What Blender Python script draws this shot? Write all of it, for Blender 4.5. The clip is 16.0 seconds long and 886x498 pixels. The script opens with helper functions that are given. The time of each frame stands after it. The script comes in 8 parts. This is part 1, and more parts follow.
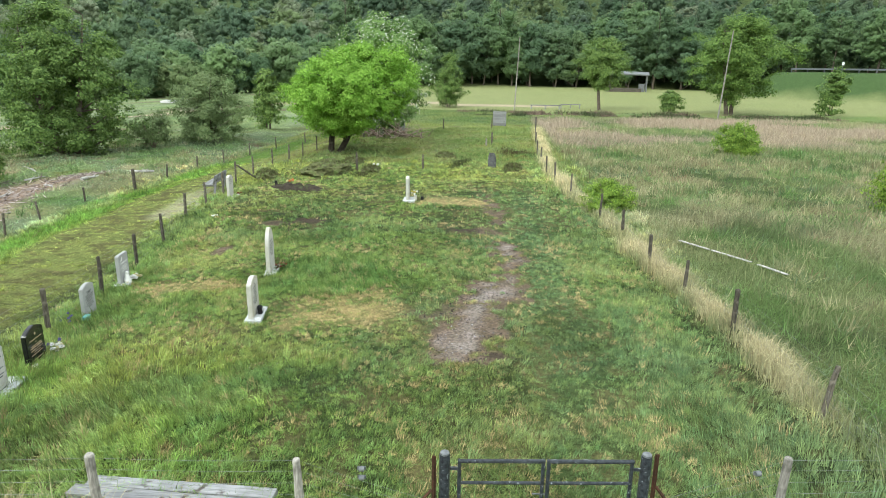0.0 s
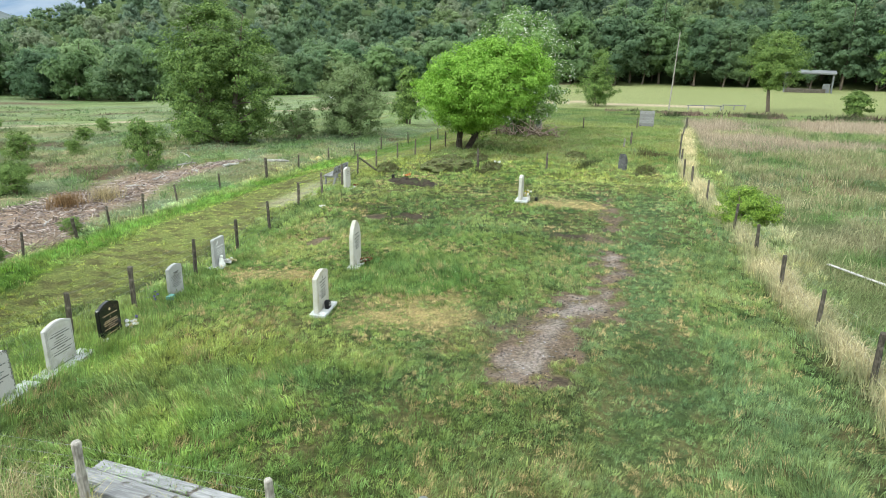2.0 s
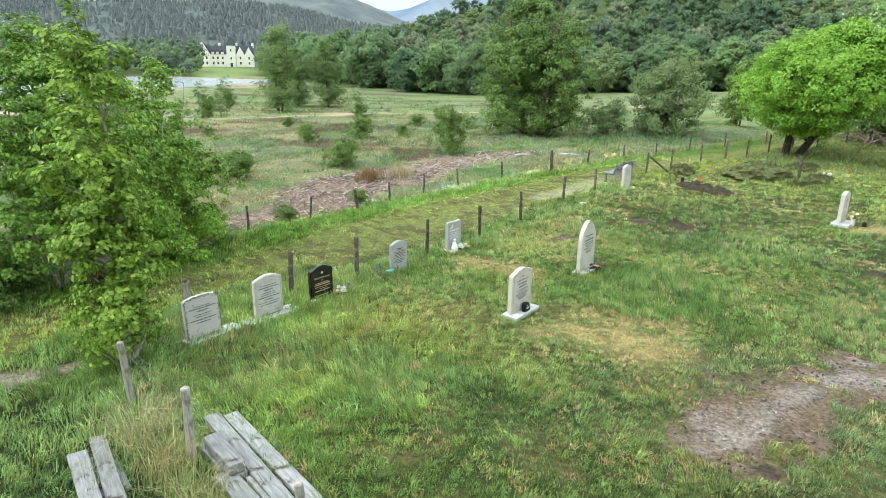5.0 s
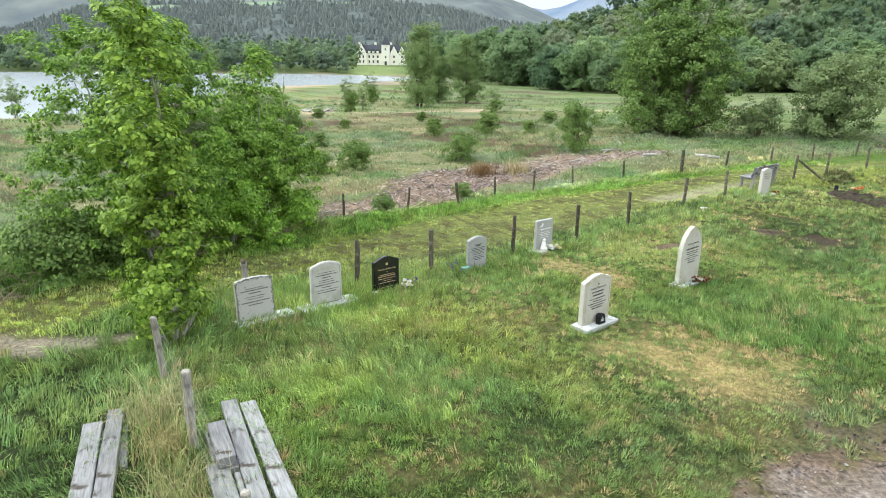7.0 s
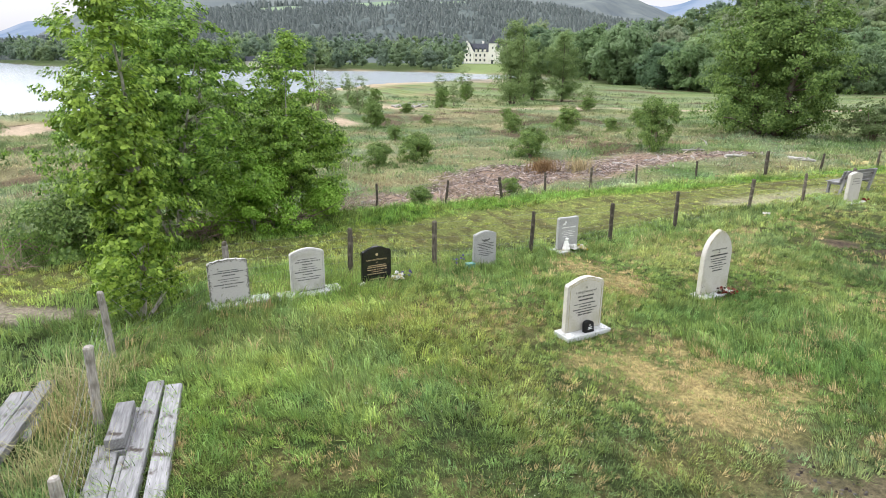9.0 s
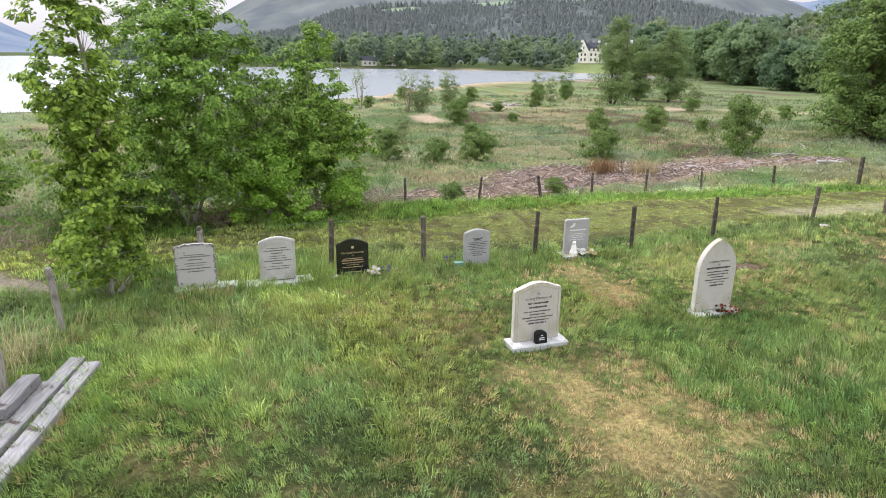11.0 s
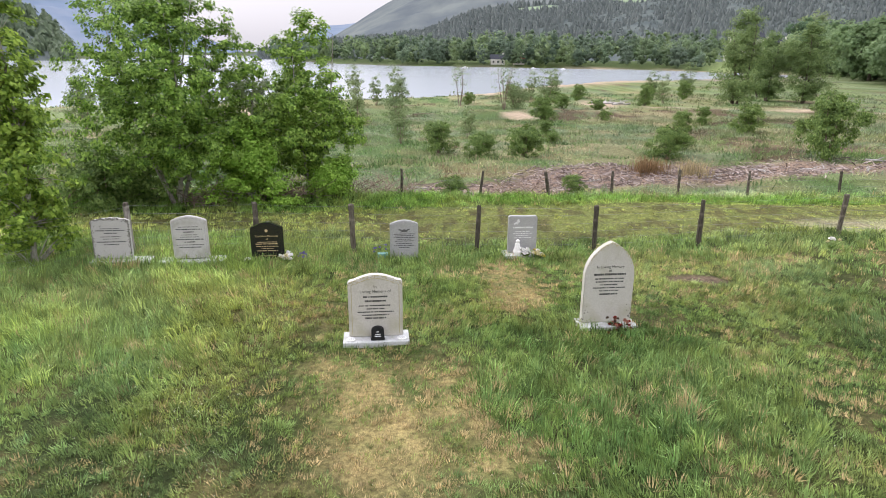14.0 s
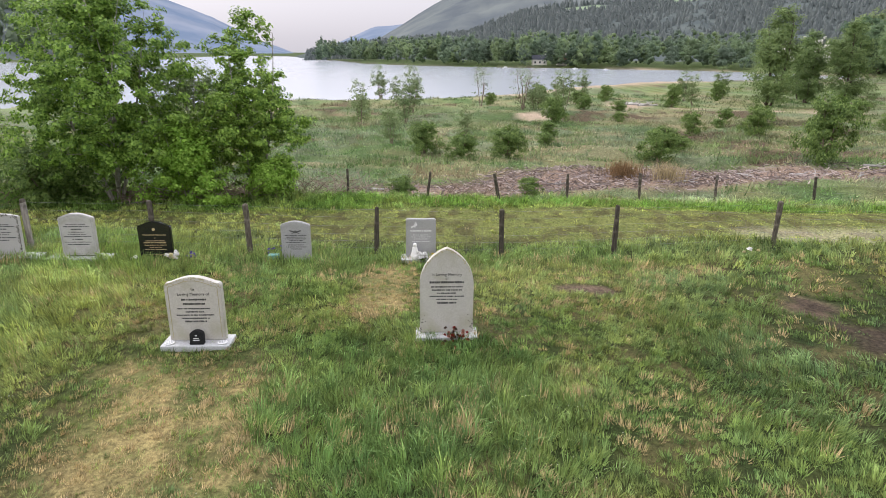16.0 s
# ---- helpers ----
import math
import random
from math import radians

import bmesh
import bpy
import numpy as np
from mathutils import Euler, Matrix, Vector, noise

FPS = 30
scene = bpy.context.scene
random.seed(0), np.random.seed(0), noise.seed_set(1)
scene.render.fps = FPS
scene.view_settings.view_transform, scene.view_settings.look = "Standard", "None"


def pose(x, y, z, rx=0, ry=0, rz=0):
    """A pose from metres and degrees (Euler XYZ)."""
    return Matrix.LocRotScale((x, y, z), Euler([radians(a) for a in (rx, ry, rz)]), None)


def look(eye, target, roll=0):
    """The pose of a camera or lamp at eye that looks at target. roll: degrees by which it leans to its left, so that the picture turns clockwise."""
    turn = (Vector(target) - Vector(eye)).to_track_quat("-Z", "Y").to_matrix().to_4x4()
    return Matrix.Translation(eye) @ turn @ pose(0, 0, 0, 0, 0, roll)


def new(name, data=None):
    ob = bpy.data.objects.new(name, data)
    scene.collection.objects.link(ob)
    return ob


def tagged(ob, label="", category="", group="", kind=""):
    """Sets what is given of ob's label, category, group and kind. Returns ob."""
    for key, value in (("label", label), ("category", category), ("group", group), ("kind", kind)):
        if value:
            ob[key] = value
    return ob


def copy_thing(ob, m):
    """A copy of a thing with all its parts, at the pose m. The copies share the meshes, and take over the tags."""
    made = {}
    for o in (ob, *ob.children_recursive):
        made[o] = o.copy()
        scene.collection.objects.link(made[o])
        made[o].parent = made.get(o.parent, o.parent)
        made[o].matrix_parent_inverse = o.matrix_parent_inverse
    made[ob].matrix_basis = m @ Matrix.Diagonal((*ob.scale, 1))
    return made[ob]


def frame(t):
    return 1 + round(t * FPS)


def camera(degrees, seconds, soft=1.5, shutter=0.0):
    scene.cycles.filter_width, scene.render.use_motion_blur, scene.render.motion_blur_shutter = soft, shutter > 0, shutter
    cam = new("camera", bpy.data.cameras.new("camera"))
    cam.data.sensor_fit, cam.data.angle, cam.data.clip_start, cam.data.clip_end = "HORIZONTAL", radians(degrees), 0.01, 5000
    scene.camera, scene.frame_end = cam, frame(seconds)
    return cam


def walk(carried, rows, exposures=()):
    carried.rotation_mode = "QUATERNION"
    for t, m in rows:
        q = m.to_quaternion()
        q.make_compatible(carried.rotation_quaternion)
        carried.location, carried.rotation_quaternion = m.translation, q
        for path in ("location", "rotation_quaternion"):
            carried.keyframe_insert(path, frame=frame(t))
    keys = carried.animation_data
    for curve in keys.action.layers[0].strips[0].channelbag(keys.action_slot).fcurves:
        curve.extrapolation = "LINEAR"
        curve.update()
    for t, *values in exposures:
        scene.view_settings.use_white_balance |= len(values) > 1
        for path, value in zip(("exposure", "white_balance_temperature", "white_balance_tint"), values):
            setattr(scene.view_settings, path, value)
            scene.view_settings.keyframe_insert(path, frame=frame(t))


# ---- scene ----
cam = camera(70.9, 16.0, 0.85)
METRES, EYE, TILT, LEAN, TURN = 18.0, 5.43, 0.0, 0.0, 3.1
ROWS = [
    (0.0, 0.0, 0.0, 0.0, 0.23, -16.14, -0.79),
    (0.5, 0.0156, 0.0182, -0.0129, 2.7, -16.2, -0.8),
    (1.0, 0.04, 0.0341, -0.016, 5.56, -16.28, -0.83),
    (1.5, 0.062, 0.0536, -0.0135, 8.95, -16.33, -0.82),
    (2.0, 0.0784, 0.0734, -0.0119, 14.17, -16.41, -0.79),
    (2.5, 0.0936, 0.0925, -0.0123, 20.25, -16.51, -0.75),
    (3.0, 0.1092, 0.1125, -0.0155, 25.7, -16.61, -0.71),
    (3.5, 0.1238, 0.1345, -0.0194, 30.43, -16.68, -0.71),
    (4.0, 0.1343, 0.1573, -0.0244, 35.12, -16.74, -0.7),
    (4.5, 0.144, 0.1811, -0.0285, 39.76, -16.8, -0.67),
    (5.0, 0.1505, 0.2036, -0.0332, 44.19, -16.88, -0.64),
    (7.5, 0.1641, 0.3218, -0.056, 59.94, -17.15, -0.55),
    (8.0, 0.1704, 0.3517, -0.0613, 62.38, -17.2, -0.59),
    (8.5, 0.1767, 0.3834, -0.0654, 64.69, -17.24, -0.59),
    (9.0, 0.1815, 0.4148, -0.0683, 67.03, -17.27, -0.58),
    (9.5, 0.1878, 0.449, -0.0714, 69.52, -17.3, -0.58),
    (12.0, 0.1986, 0.6181, -0.0838, 82.47, -17.46, -0.48),
    (12.5, 0.1972, 0.6522, -0.0865, 84.99, -17.5, -0.45),
    (13.0, 0.1956, 0.6897, -0.0903, 86.91, -17.51, -0.43),
    (13.5, 0.1944, 0.7297, -0.0935, 87.98, -17.53, -0.43),
    (14.0, 0.1933, 0.7707, -0.0942, 89.28, -17.55, -0.4),
    (14.5, 0.1904, 0.812, -0.0925, 91.75, -17.56, -0.35),
    (15.0, 0.1842, 0.8527, -0.0925, 93.06, -17.55, -0.29),
    (15.5, 0.1771, 0.8939, -0.0949, 93.4, -17.52, -0.28),
    (16.0, 0.1695, 0.9298, -0.0963, 93.46, -17.52, -0.32),
]
walk(cam, [(t, pose(0, 0, EYE, TILT, LEAN, TURN) @ pose(METRES * x, METRES * y, METRES * z, 90 + pitch, roll, yaw)) for t, x, y, z, yaw, pitch, roll in ROWS],
     [(0.0, 0.63, 6150, -4), (5.0, 0.78, 6150, -5), (8.5, 0.75, 6280, 6), (9.5, 0.67, 6290, 9), (12.0, 0.60, 6320, 13), (15.0, 0.46, 6340, 14), (16.0, 0.36, 6350, 14)])

# ---- world and light ----
SUN_EL, SUN_AZ = radians(38), radians(215)
world = bpy.data.worlds.new("world")
scene.world = world
world.use_nodes = True
wn, wl = world.node_tree.nodes, world.node_tree.links
wn.clear()
sky = wn.new("ShaderNodeTexSky")
sky.sky_type, sky.sun_disc = "NISHITA", False
sky.sun_elevation, sky.sun_rotation = SUN_EL, SUN_AZ
sky.air_density, sky.dust_density, sky.ozone_density = 1.0, 4.0, 1.0
hsv = wn.new("ShaderNodeHueSaturation")
hsv.inputs["Saturation"].default_value = 0.30
cloud = wn.new("ShaderNodeMixRGB")
cloud.inputs[0].default_value = 0.75
zen = wn.new("ShaderNodeTexCoord")
sep = wn.new("ShaderNodeSeparateXYZ")
over = wn.new("ShaderNodeValToRGB")
over.color_ramp.elements[0].position, over.color_ramp.elements[0].color = 0.02, (6.3, 6.1, 6.5, 1)
over.color_ramp.elements[1].position, over.color_ramp.elements[1].color = 0.80, (17.8, 17.6, 18.2, 1)
wl.new(zen.outputs["Generated"], sep.inputs[0])
wl.new(sep.outputs["Z"], over.inputs[0])
wl.new(over.outputs[0], cloud.inputs[2])
bg = wn.new("ShaderNodeBackground")
bg.inputs["Strength"].default_value = 0.10
wout = wn.new("ShaderNodeOutputWorld")
wl.new(sky.outputs[0], hsv.inputs["Color"])
wl.new(hsv.outputs[0], cloud.inputs[1])
wl.new(cloud.outputs[0], bg.inputs["Color"])
wl.new(bg.outputs[0], wout.inputs["Surface"])
sun = new("sun", bpy.data.lights.new("sun", "SUN"))
sun.data.energy, sun.data.angle, sun.data.color = 1.4, radians(16), (1.0, 0.95, 0.88)
sun.matrix_world = look((0, 0, 60), (0 - 60 * math.sin(SUN_AZ) / math.tan(SUN_EL), 0 - 60 * math.cos(SUN_AZ) / math.tan(SUN_EL), 0))

rng = np.random.default_rng(7)


# ---- numeric noise and land form ----
def vnoise(x, y, scale, seed=0):
    """Smooth value noise, 0 to 1."""
    x, y = np.asarray(x, float) / scale + seed * 17.31, np.asarray(y, float) / scale - seed * 9.73
    xi, yi = np.floor(x), np.floor(y)
    u, v = x - xi, y - yi
    u, v = u * u * (3 - 2 * u), v * v * (3 - 2 * v)

    def h(a, b):
        s = np.sin(a * 127.1 + b * 311.7 + seed * 74.7) * 43758.5453
        return s - np.floor(s)
    return (h(xi, yi) * (1 - u) + h(xi + 1, yi) * u) * (1 - v) + (h(xi, yi + 1) * (1 - u) + h(xi + 1, yi + 1) * u) * v


def fbm(x, y, scale, seed=0, n=4):
    total, amp, norm = 0, 1.0, 0.0
    for i in range(n):
        total = total + amp * vnoise(x, y, scale / 2 ** i, seed + i * 3)
        norm, amp = norm + amp, amp * 0.5
    return total / norm


def sm(a, b, v):
    t = np.clip((np.asarray(v, float) - a) / (b - a), 0, 1)
    return t * t * (3 - 2 * t)


def mixv(a, b, t):
    return a * (1 - t) + b * t


def near_line(x, y, pts, widths):
    """How far a place lies outside a strip of changing width: below 0 inside."""
    best = np.full(np.shape(x), 1e9)
    for (ax, ay), (bx, by), wa, wb in zip(pts, pts[1:], widths, widths[1:]):
        dx, dy = bx - ax, by - ay
        t = np.clip(((x - ax) * dx + (y - ay) * dy) / (dx * dx + dy * dy), 0, 1)
        best = np.minimum(best, np.hypot(x - ax - t * dx, y - ay - t * dy) - mixv(wa, wb, t))
    return best


def box_mask(x, y, cx, cy, hx, hy, turn, soft):
    c, s = math.cos(radians(turn)), math.sin(radians(turn))
    u, v = (x - cx) * c + (y - cy) * s, -(x - cx) * s + (y - cy) * c
    d = np.maximum(np.abs(u) - hx, np.abs(v) - hy) + (fbm(x, y, 0.7, 5) - 0.5) * soft * 2.4
    return 1 - sm(-soft, soft, d)


LAKE = -2.4
EDGE = [(-60, 190), (-35, 205), (-10, 214), (0, 208), (10, 192), (20, 172), (35, 150), (45, 136), (52, 150), (56, 175), (60, 230), (75, 330), (360, 330)]


def bearing(x, y):
    """Degrees to the left of +y, seen from the middle of the walk."""
    return np.degrees(np.arctan2(-(np.asarray(x, float) - 2), np.asarray(y, float) - 8))


def wood_edge(b):
    return np.interp(b, [e[0] for e in EDGE], [e[1] for e in EDGE])


def near_shore(b):
    return np.interp(b, [60, 64, 67, 70, 74, 78, 81, 85, 91, 100, 108, 118, 130, 150, 175], [222, 210, 202, 188, 166, 148, 132, 110, 98, 89, 86, 84, 78, 74, 90])


def far_shore(b):
    return np.interp(b, [60, 64, 67, 70, 76, 86, 96, 102, 106, 109, 114, 120, 130, 150, 175], [222, 228, 242, 250, 262, 274, 296, 345, 520, 900, 900, 520, 380, 420, 420])


def shore(x, y):
    """Metres into the lake (above 0: water)."""
    b, r = bearing(x, y), np.hypot(x - 2, y - 8)
    near, far = near_shore(b), far_shore(b)
    wob = (fbm(x, y, 26, 9) - 0.5) * 12 + (fbm(x, y, 9, 10) - 0.5) * 18 * (b < 79)
    inside = np.minimum(r - near + wob, far - r + wob)
    return np.where((b > 62) & (b < 178), inside, -50.0)


def height(x, y):
    x, y = np.asarray(x, float), np.asarray(y, float)
    drop = np.interp(-x, [-60, 9.4, 11, 14.2, 16.0, 25, 40, 72, 100, 400], [0, 0, -0.1, -0.18, -0.52, -0.8, -1.25, -2.0, -2.3, -2.3])
    lift = np.clip((y - 24) / 10, 0, 1) * sm(10, 24, -x) * 0.45 * (1 - sm(30, 60, -x))
    z = drop * (1 - 0.75 * sm(60, 110, y) * (1 - sm(20, 80, -x))) + lift
    z = z - 0.20 * np.exp(-((x + 9.6) / 2.4) ** 2 - ((y - 15.5) / 4.5) ** 2)
    z = z + 0.16 * sm(26, 36, y) * (1 - sm(50, 70, y)) * (1 - sm(10, 14, -x)) * sm(-8, -3, -x)
    near = np.exp(-((x + 4) / 40) ** 2 - ((y - 20) / 60) ** 2)
    z = z + (fbm(x, y, 2.2, 1) - 0.5) * 0.13 * near + (fbm(x, y, 0.5, 2, 2) - 0.5) * 0.05 * near
    z = z + (fbm(x, y, 1.6, 23) - 0.5) * 0.85 * sm(29, 34, y) * (1 - sm(48, 60, y)) * sm(-4.2, -2.5, -x) * (1 - sm(10, 12, -x))
    z = z + ((fbm(x, y, 5, 3) - 0.5) * 0.75 + (fbm(x, y, 1.5, 6) - 0.5) * 0.30) * sm(15.5, 19, -x) * (1 - sm(70, 90, -x)) * (1 - sm(70, 120, y))
    z = z + (fbm(x, y, 6, 4) - 0.5) * 0.35 * sm(6.5, 9, x) * (1 - sm(70, 90, y))
    b, r = bearing(x, y), np.hypot(x - 2, y - 8)
    slope = np.interp(b, [-180, -60, 0, 20, 38, 46, 53, 60, 180], [0.20, 0.25, 0.27, 0.23, 0.20, 0.15, 0.06, 0.0, 0.0])
    z = z + np.clip(r - wood_edge(b) - 6, 0, 235) * slope
    z = np.where((b > -56) & (b < -21), np.maximum(z, sm(150, 172, r) * sm(21, 25, -b) * 5.9), z)
    s = shore(x, y)
    z = np.where(s > -14, mixv(z, LAKE - 0.35, sm(-14, 3, s)), z)
    return np.where((b > 60) & (r > far_shore(b)) & (s < -14), np.maximum(z, LAKE + 0.9), z)


# ---- ground cover: how bare, dry, lush and long each place is ----
WORN = [(-0.30, 11.4), (-0.28, 12.1), (-0.15, 12.9), (0.25, 13.9), (0.60, 14.7), (0.80, 15.5), (0.95, 16.4), (1.0, 17.4), (0.85, 18.4), (0.75, 19.1), (0.60, 20.6), (0.55, 23.8), (0.4, 28.0)]
WORN_W = [0.44, 0.60, 0.44, 0.48, 0.52, 0.40, 0.12, 0.26, 0.18, 0.26, -0.05, 0.04, 0.0]
TRACK = [(-9.2, -2), (-9.6, 2.2), (-11.2, 7), (-12.2, 13), (-12.9, 19), (-13.6, 25), (-13.9, 31), (-13.2, 38), (-11.6, 45), (-9, 52), (-4, 60), (4, 64)]
TRACK_W = [1.3, 1.3, 1.35, 1.75, 1.9, 1.8, 1.7, 1.5, 1.3, 1.2, 1.2, 1.2]
CHIPS = [(-17.6, 13.5), (-18.6, 16.5), (-20.8, 19.5), (-21.6, 23.5), (-22.0, 27.5), (-20.5, 31.5)]
CHIPS_W = [0.9, 1.7, 2.2, 2.7, 2.4, 1.2]
PATH = [(-78, 20), (-68, 36), (-64, 44), (-57, 60), (-48, 74), (-30, 96), (-8, 104), (12, 99)]


def cover(x, y):
    """Weights of the ground's kinds at each place, as a dictionary of arrays."""
    c = {}
    n1, n2, n3 = fbm(x, y, 1.1, 11), fbm(x, y, 4.5, 12), fbm(x, y, 0.35, 13, 3)
    yard = sm(-5.6, -5.0, -x) * (1 - sm(8.6, 9.6, -x + (y - 12) * 0.12 * -1)) * sm(5.4, 6.4, y) * (1 - sm(58, 62, y))
    wx, wy = x + (fbm(x, y, 1.3, 71) - 0.5) * 1.1, y + (fbm(x, y, 1.3, 72) - 0.5) * 1.1
    worn = near_line(wx, wy, WORN, WORN_W) + (n3 - 0.5) * 1.5 - 0.08
    soil = 1 - sm(-0.16, 0.14, worn)
    for cx, cy, rx, ry in ((-6.2, 22.0, 0.62, 0.5), (-7.35, 21.6, 0.5, 0.5), (0.45, 11.3, 0.4, 0.22), (-0.55, 21.1, 0.6, 0.3), (-7.9, 18.2, 0.3, 0.5), (-8.6, 28.0, 1.3, 0.5), (-8.9, 3.5, 0.45, 0.6), (-8.5, 4.2, 0.4, 0.55), (-8.3, 4.9, 0.36, 0.5), (-8.15, 5.5, 0.26, 0.35), (-8.0, 3.0, 0.3, 0.5)):
        soil = np.maximum(soil, 1 - sm(0.6, 1.25, np.hypot((x - cx) / rx, (y - cy) / ry) + (n3 - 0.5) * 1.3))
    thin = 1 - sm(0.5, 1.25, np.hypot((x + 0.85) / 0.75, (y - 13.6) / 1.25) + (n1 - 0.5) * 0.6)
    soil = np.maximum(soil, thin * 0.75 * sm(0.47, 0.60, n3))
    earth = np.zeros(np.shape(x))
    for cx, cy, rx, ry in ((-6.2, 22.0, 0.66, 0.52), (-7.35, 21.6, 0.3, 0.3), (-8.5, 28.0, 1.4, 0.55), (-0.55, 21.1, 0.6, 0.3), (0.45, 11.3, 0.2, 0.14)):
        earth = np.maximum(earth, 1 - sm(0.6, 1.3, np.hypot((x - cx) / rx, (y - cy) / ry) + (n3 - 0.5) * 1.3))
    dry = (0.52 + 0.43 * sm(0.38, 0.56, fbm(x, y, 0.55, 17, 3))) * box_mask(x, y, -3.2, 13.45, 1.45, 0.78, 20, 0.5)
    dry = np.maximum(dry, 0.9 * box_mask(x, y, -1.0, 26.0, 1.5, 0.85, 0, 0.3))
    dry = np.maximum(dry, 0.85 * box_mask(x, y, -7.6, 14.85, 1.3, 0.5, 8, 0.3))
    dry = np.maximum(dry, 0.32 * sm(0.56, 0.70, n1) * sm(0.40, 0.6, n2) * yard)
    dry = np.maximum(dry, 0.35 * (1 - sm(0.0, 0.7, worn)) * sm(0.4, 0.6, n3))
    straw = 1 - sm(0.15, 0.6, np.abs(x - np.interp(y, [6, 9, 13, 17, 24, 34, 60], [5.6, 5.7, 5.55, 5.05, 4.75, 3.75, 5.3]) - 0.1) + (n1 - 0.5) * 0.5)
    straw = straw * (0.35 + 0.65 * sm(0.4, 0.6, fbm(x, y, 1.2, 94))) * sm(7.5, 12, y) * (1 - sm(58, 64, y))
    field_r = sm(5.3, 6.2, x) * sm(2, 6, y) * (1 - sm(76, 80, y))
    rough = field_r * sm(0.42, 0.64, fbm(x, y, 3.5, 15)) * (0.35 + 0.65 * sm(14, 24, y))
    rush = field_r * sm(44, 50, y + (n2 - 0.5) * 14) * (1 - sm(74, 78, y)) * sm(0.34, 0.5, fbm(x, y, 9, 16))
    track = 1 - sm(-0.5, 0.35, near_line(x, y, TRACK, TRACK_W) + (n1 - 0.5) * 0.8)
    bank = (1 - sm(0.6 + 0.4 * (1 - sm(10, 15, y)), 1.3 + 0.3 * (1 - sm(10, 15, y)), np.abs(x - np.interp(y, [0, 6, 10, 16, 20, 25, 30, 42], [-13.0, -13.0, -13.6, -14.6, -15.3, -15.9, -15.5, -13.4])))) * (1 - sm(46, 52, y))
    chips = 1 - sm(-0.9, 0.5, near_line(x, y, CHIPS, CHIPS_W) + (n2 - 0.5) * 2.2 + (n1 - 0.5) * 0.8)
    moor = sm(15.4, 16.6, -x) * (1 - sm(210, 230, -x))
    field = np.where(y - 0.05 * x > 0, sm(84, 88, y - 0.10 * np.abs(x - 10) + (n2 - 0.5) * 4), 0) * sm(-2, 14, x + 26)
    sand = np.zeros(np.shape(x))
    for cx, cy, rx, ry in ((-72, 29, 7, 2.4), (-55, 18.5, 5, 1.6), (-52, -6, 6, 2)):
        sand = np.maximum(sand, 1 - sm(0.5, 1.2, np.hypot((x - cx) / rx, (y - cy) / ry) + (n2 - 0.5)))
    sand = np.maximum(sand, 1 - sm(-0.2, 0.8, near_line(x, y, PATH, [0.5, 0.7, 0.7, 0.8, 1.0, 1.4, 2.2, 1.5])))
    s = shore(x, y)
    sand = np.maximum(sand, sm(-24, -15, s + (n2 - 0.5) * 8) * np.maximum(sm(0.5, 0.6, fbm(x, y, 30, 31)), (bearing(x, y) < 81) * 1.0) * (bearing(x, y) < 88) * (1 - sm(300, 330, np.hypot(x, y))))
    grit = 1 - sm(-0.2, 0.5, near_line(x, y, [(-12.0, 22.5), (-12.0, 27.5)], [0.55, 0.7]) + (n1 - 0.5) * 0.8)
    for k, v in dict(earth=earth, thin=thin, yard=yard, soil=soil, dry=dry, straw=straw, field_r=field_r, rough=rough, rush=rush, track=track, bank=bank, chips=chips, moor=moor, field=field, sand=sand, grit=grit, n1=n1, n2=n2, n3=n3).items():
        c[k] = np.clip(v, 0, 1)
    return c


GREEN_A, GREEN_B, GREEN_C = np.array((0.132, 0.190, 0.066)), np.array((0.196, 0.230, 0.090)), np.array((0.112, 0.164, 0.080))
DRY, STRAW = np.array((0.450, 0.358, 0.188)), np.array((0.56, 0.485, 0.305))
CHIP, SAND, FIELD, RUSH = np.array((0.285, 0.215, 0.190)), np.array((0.42, 0.34, 0.29)), np.array((0.232, 0.252, 0.125)), np.array((0.36, 0.285, 0.23))


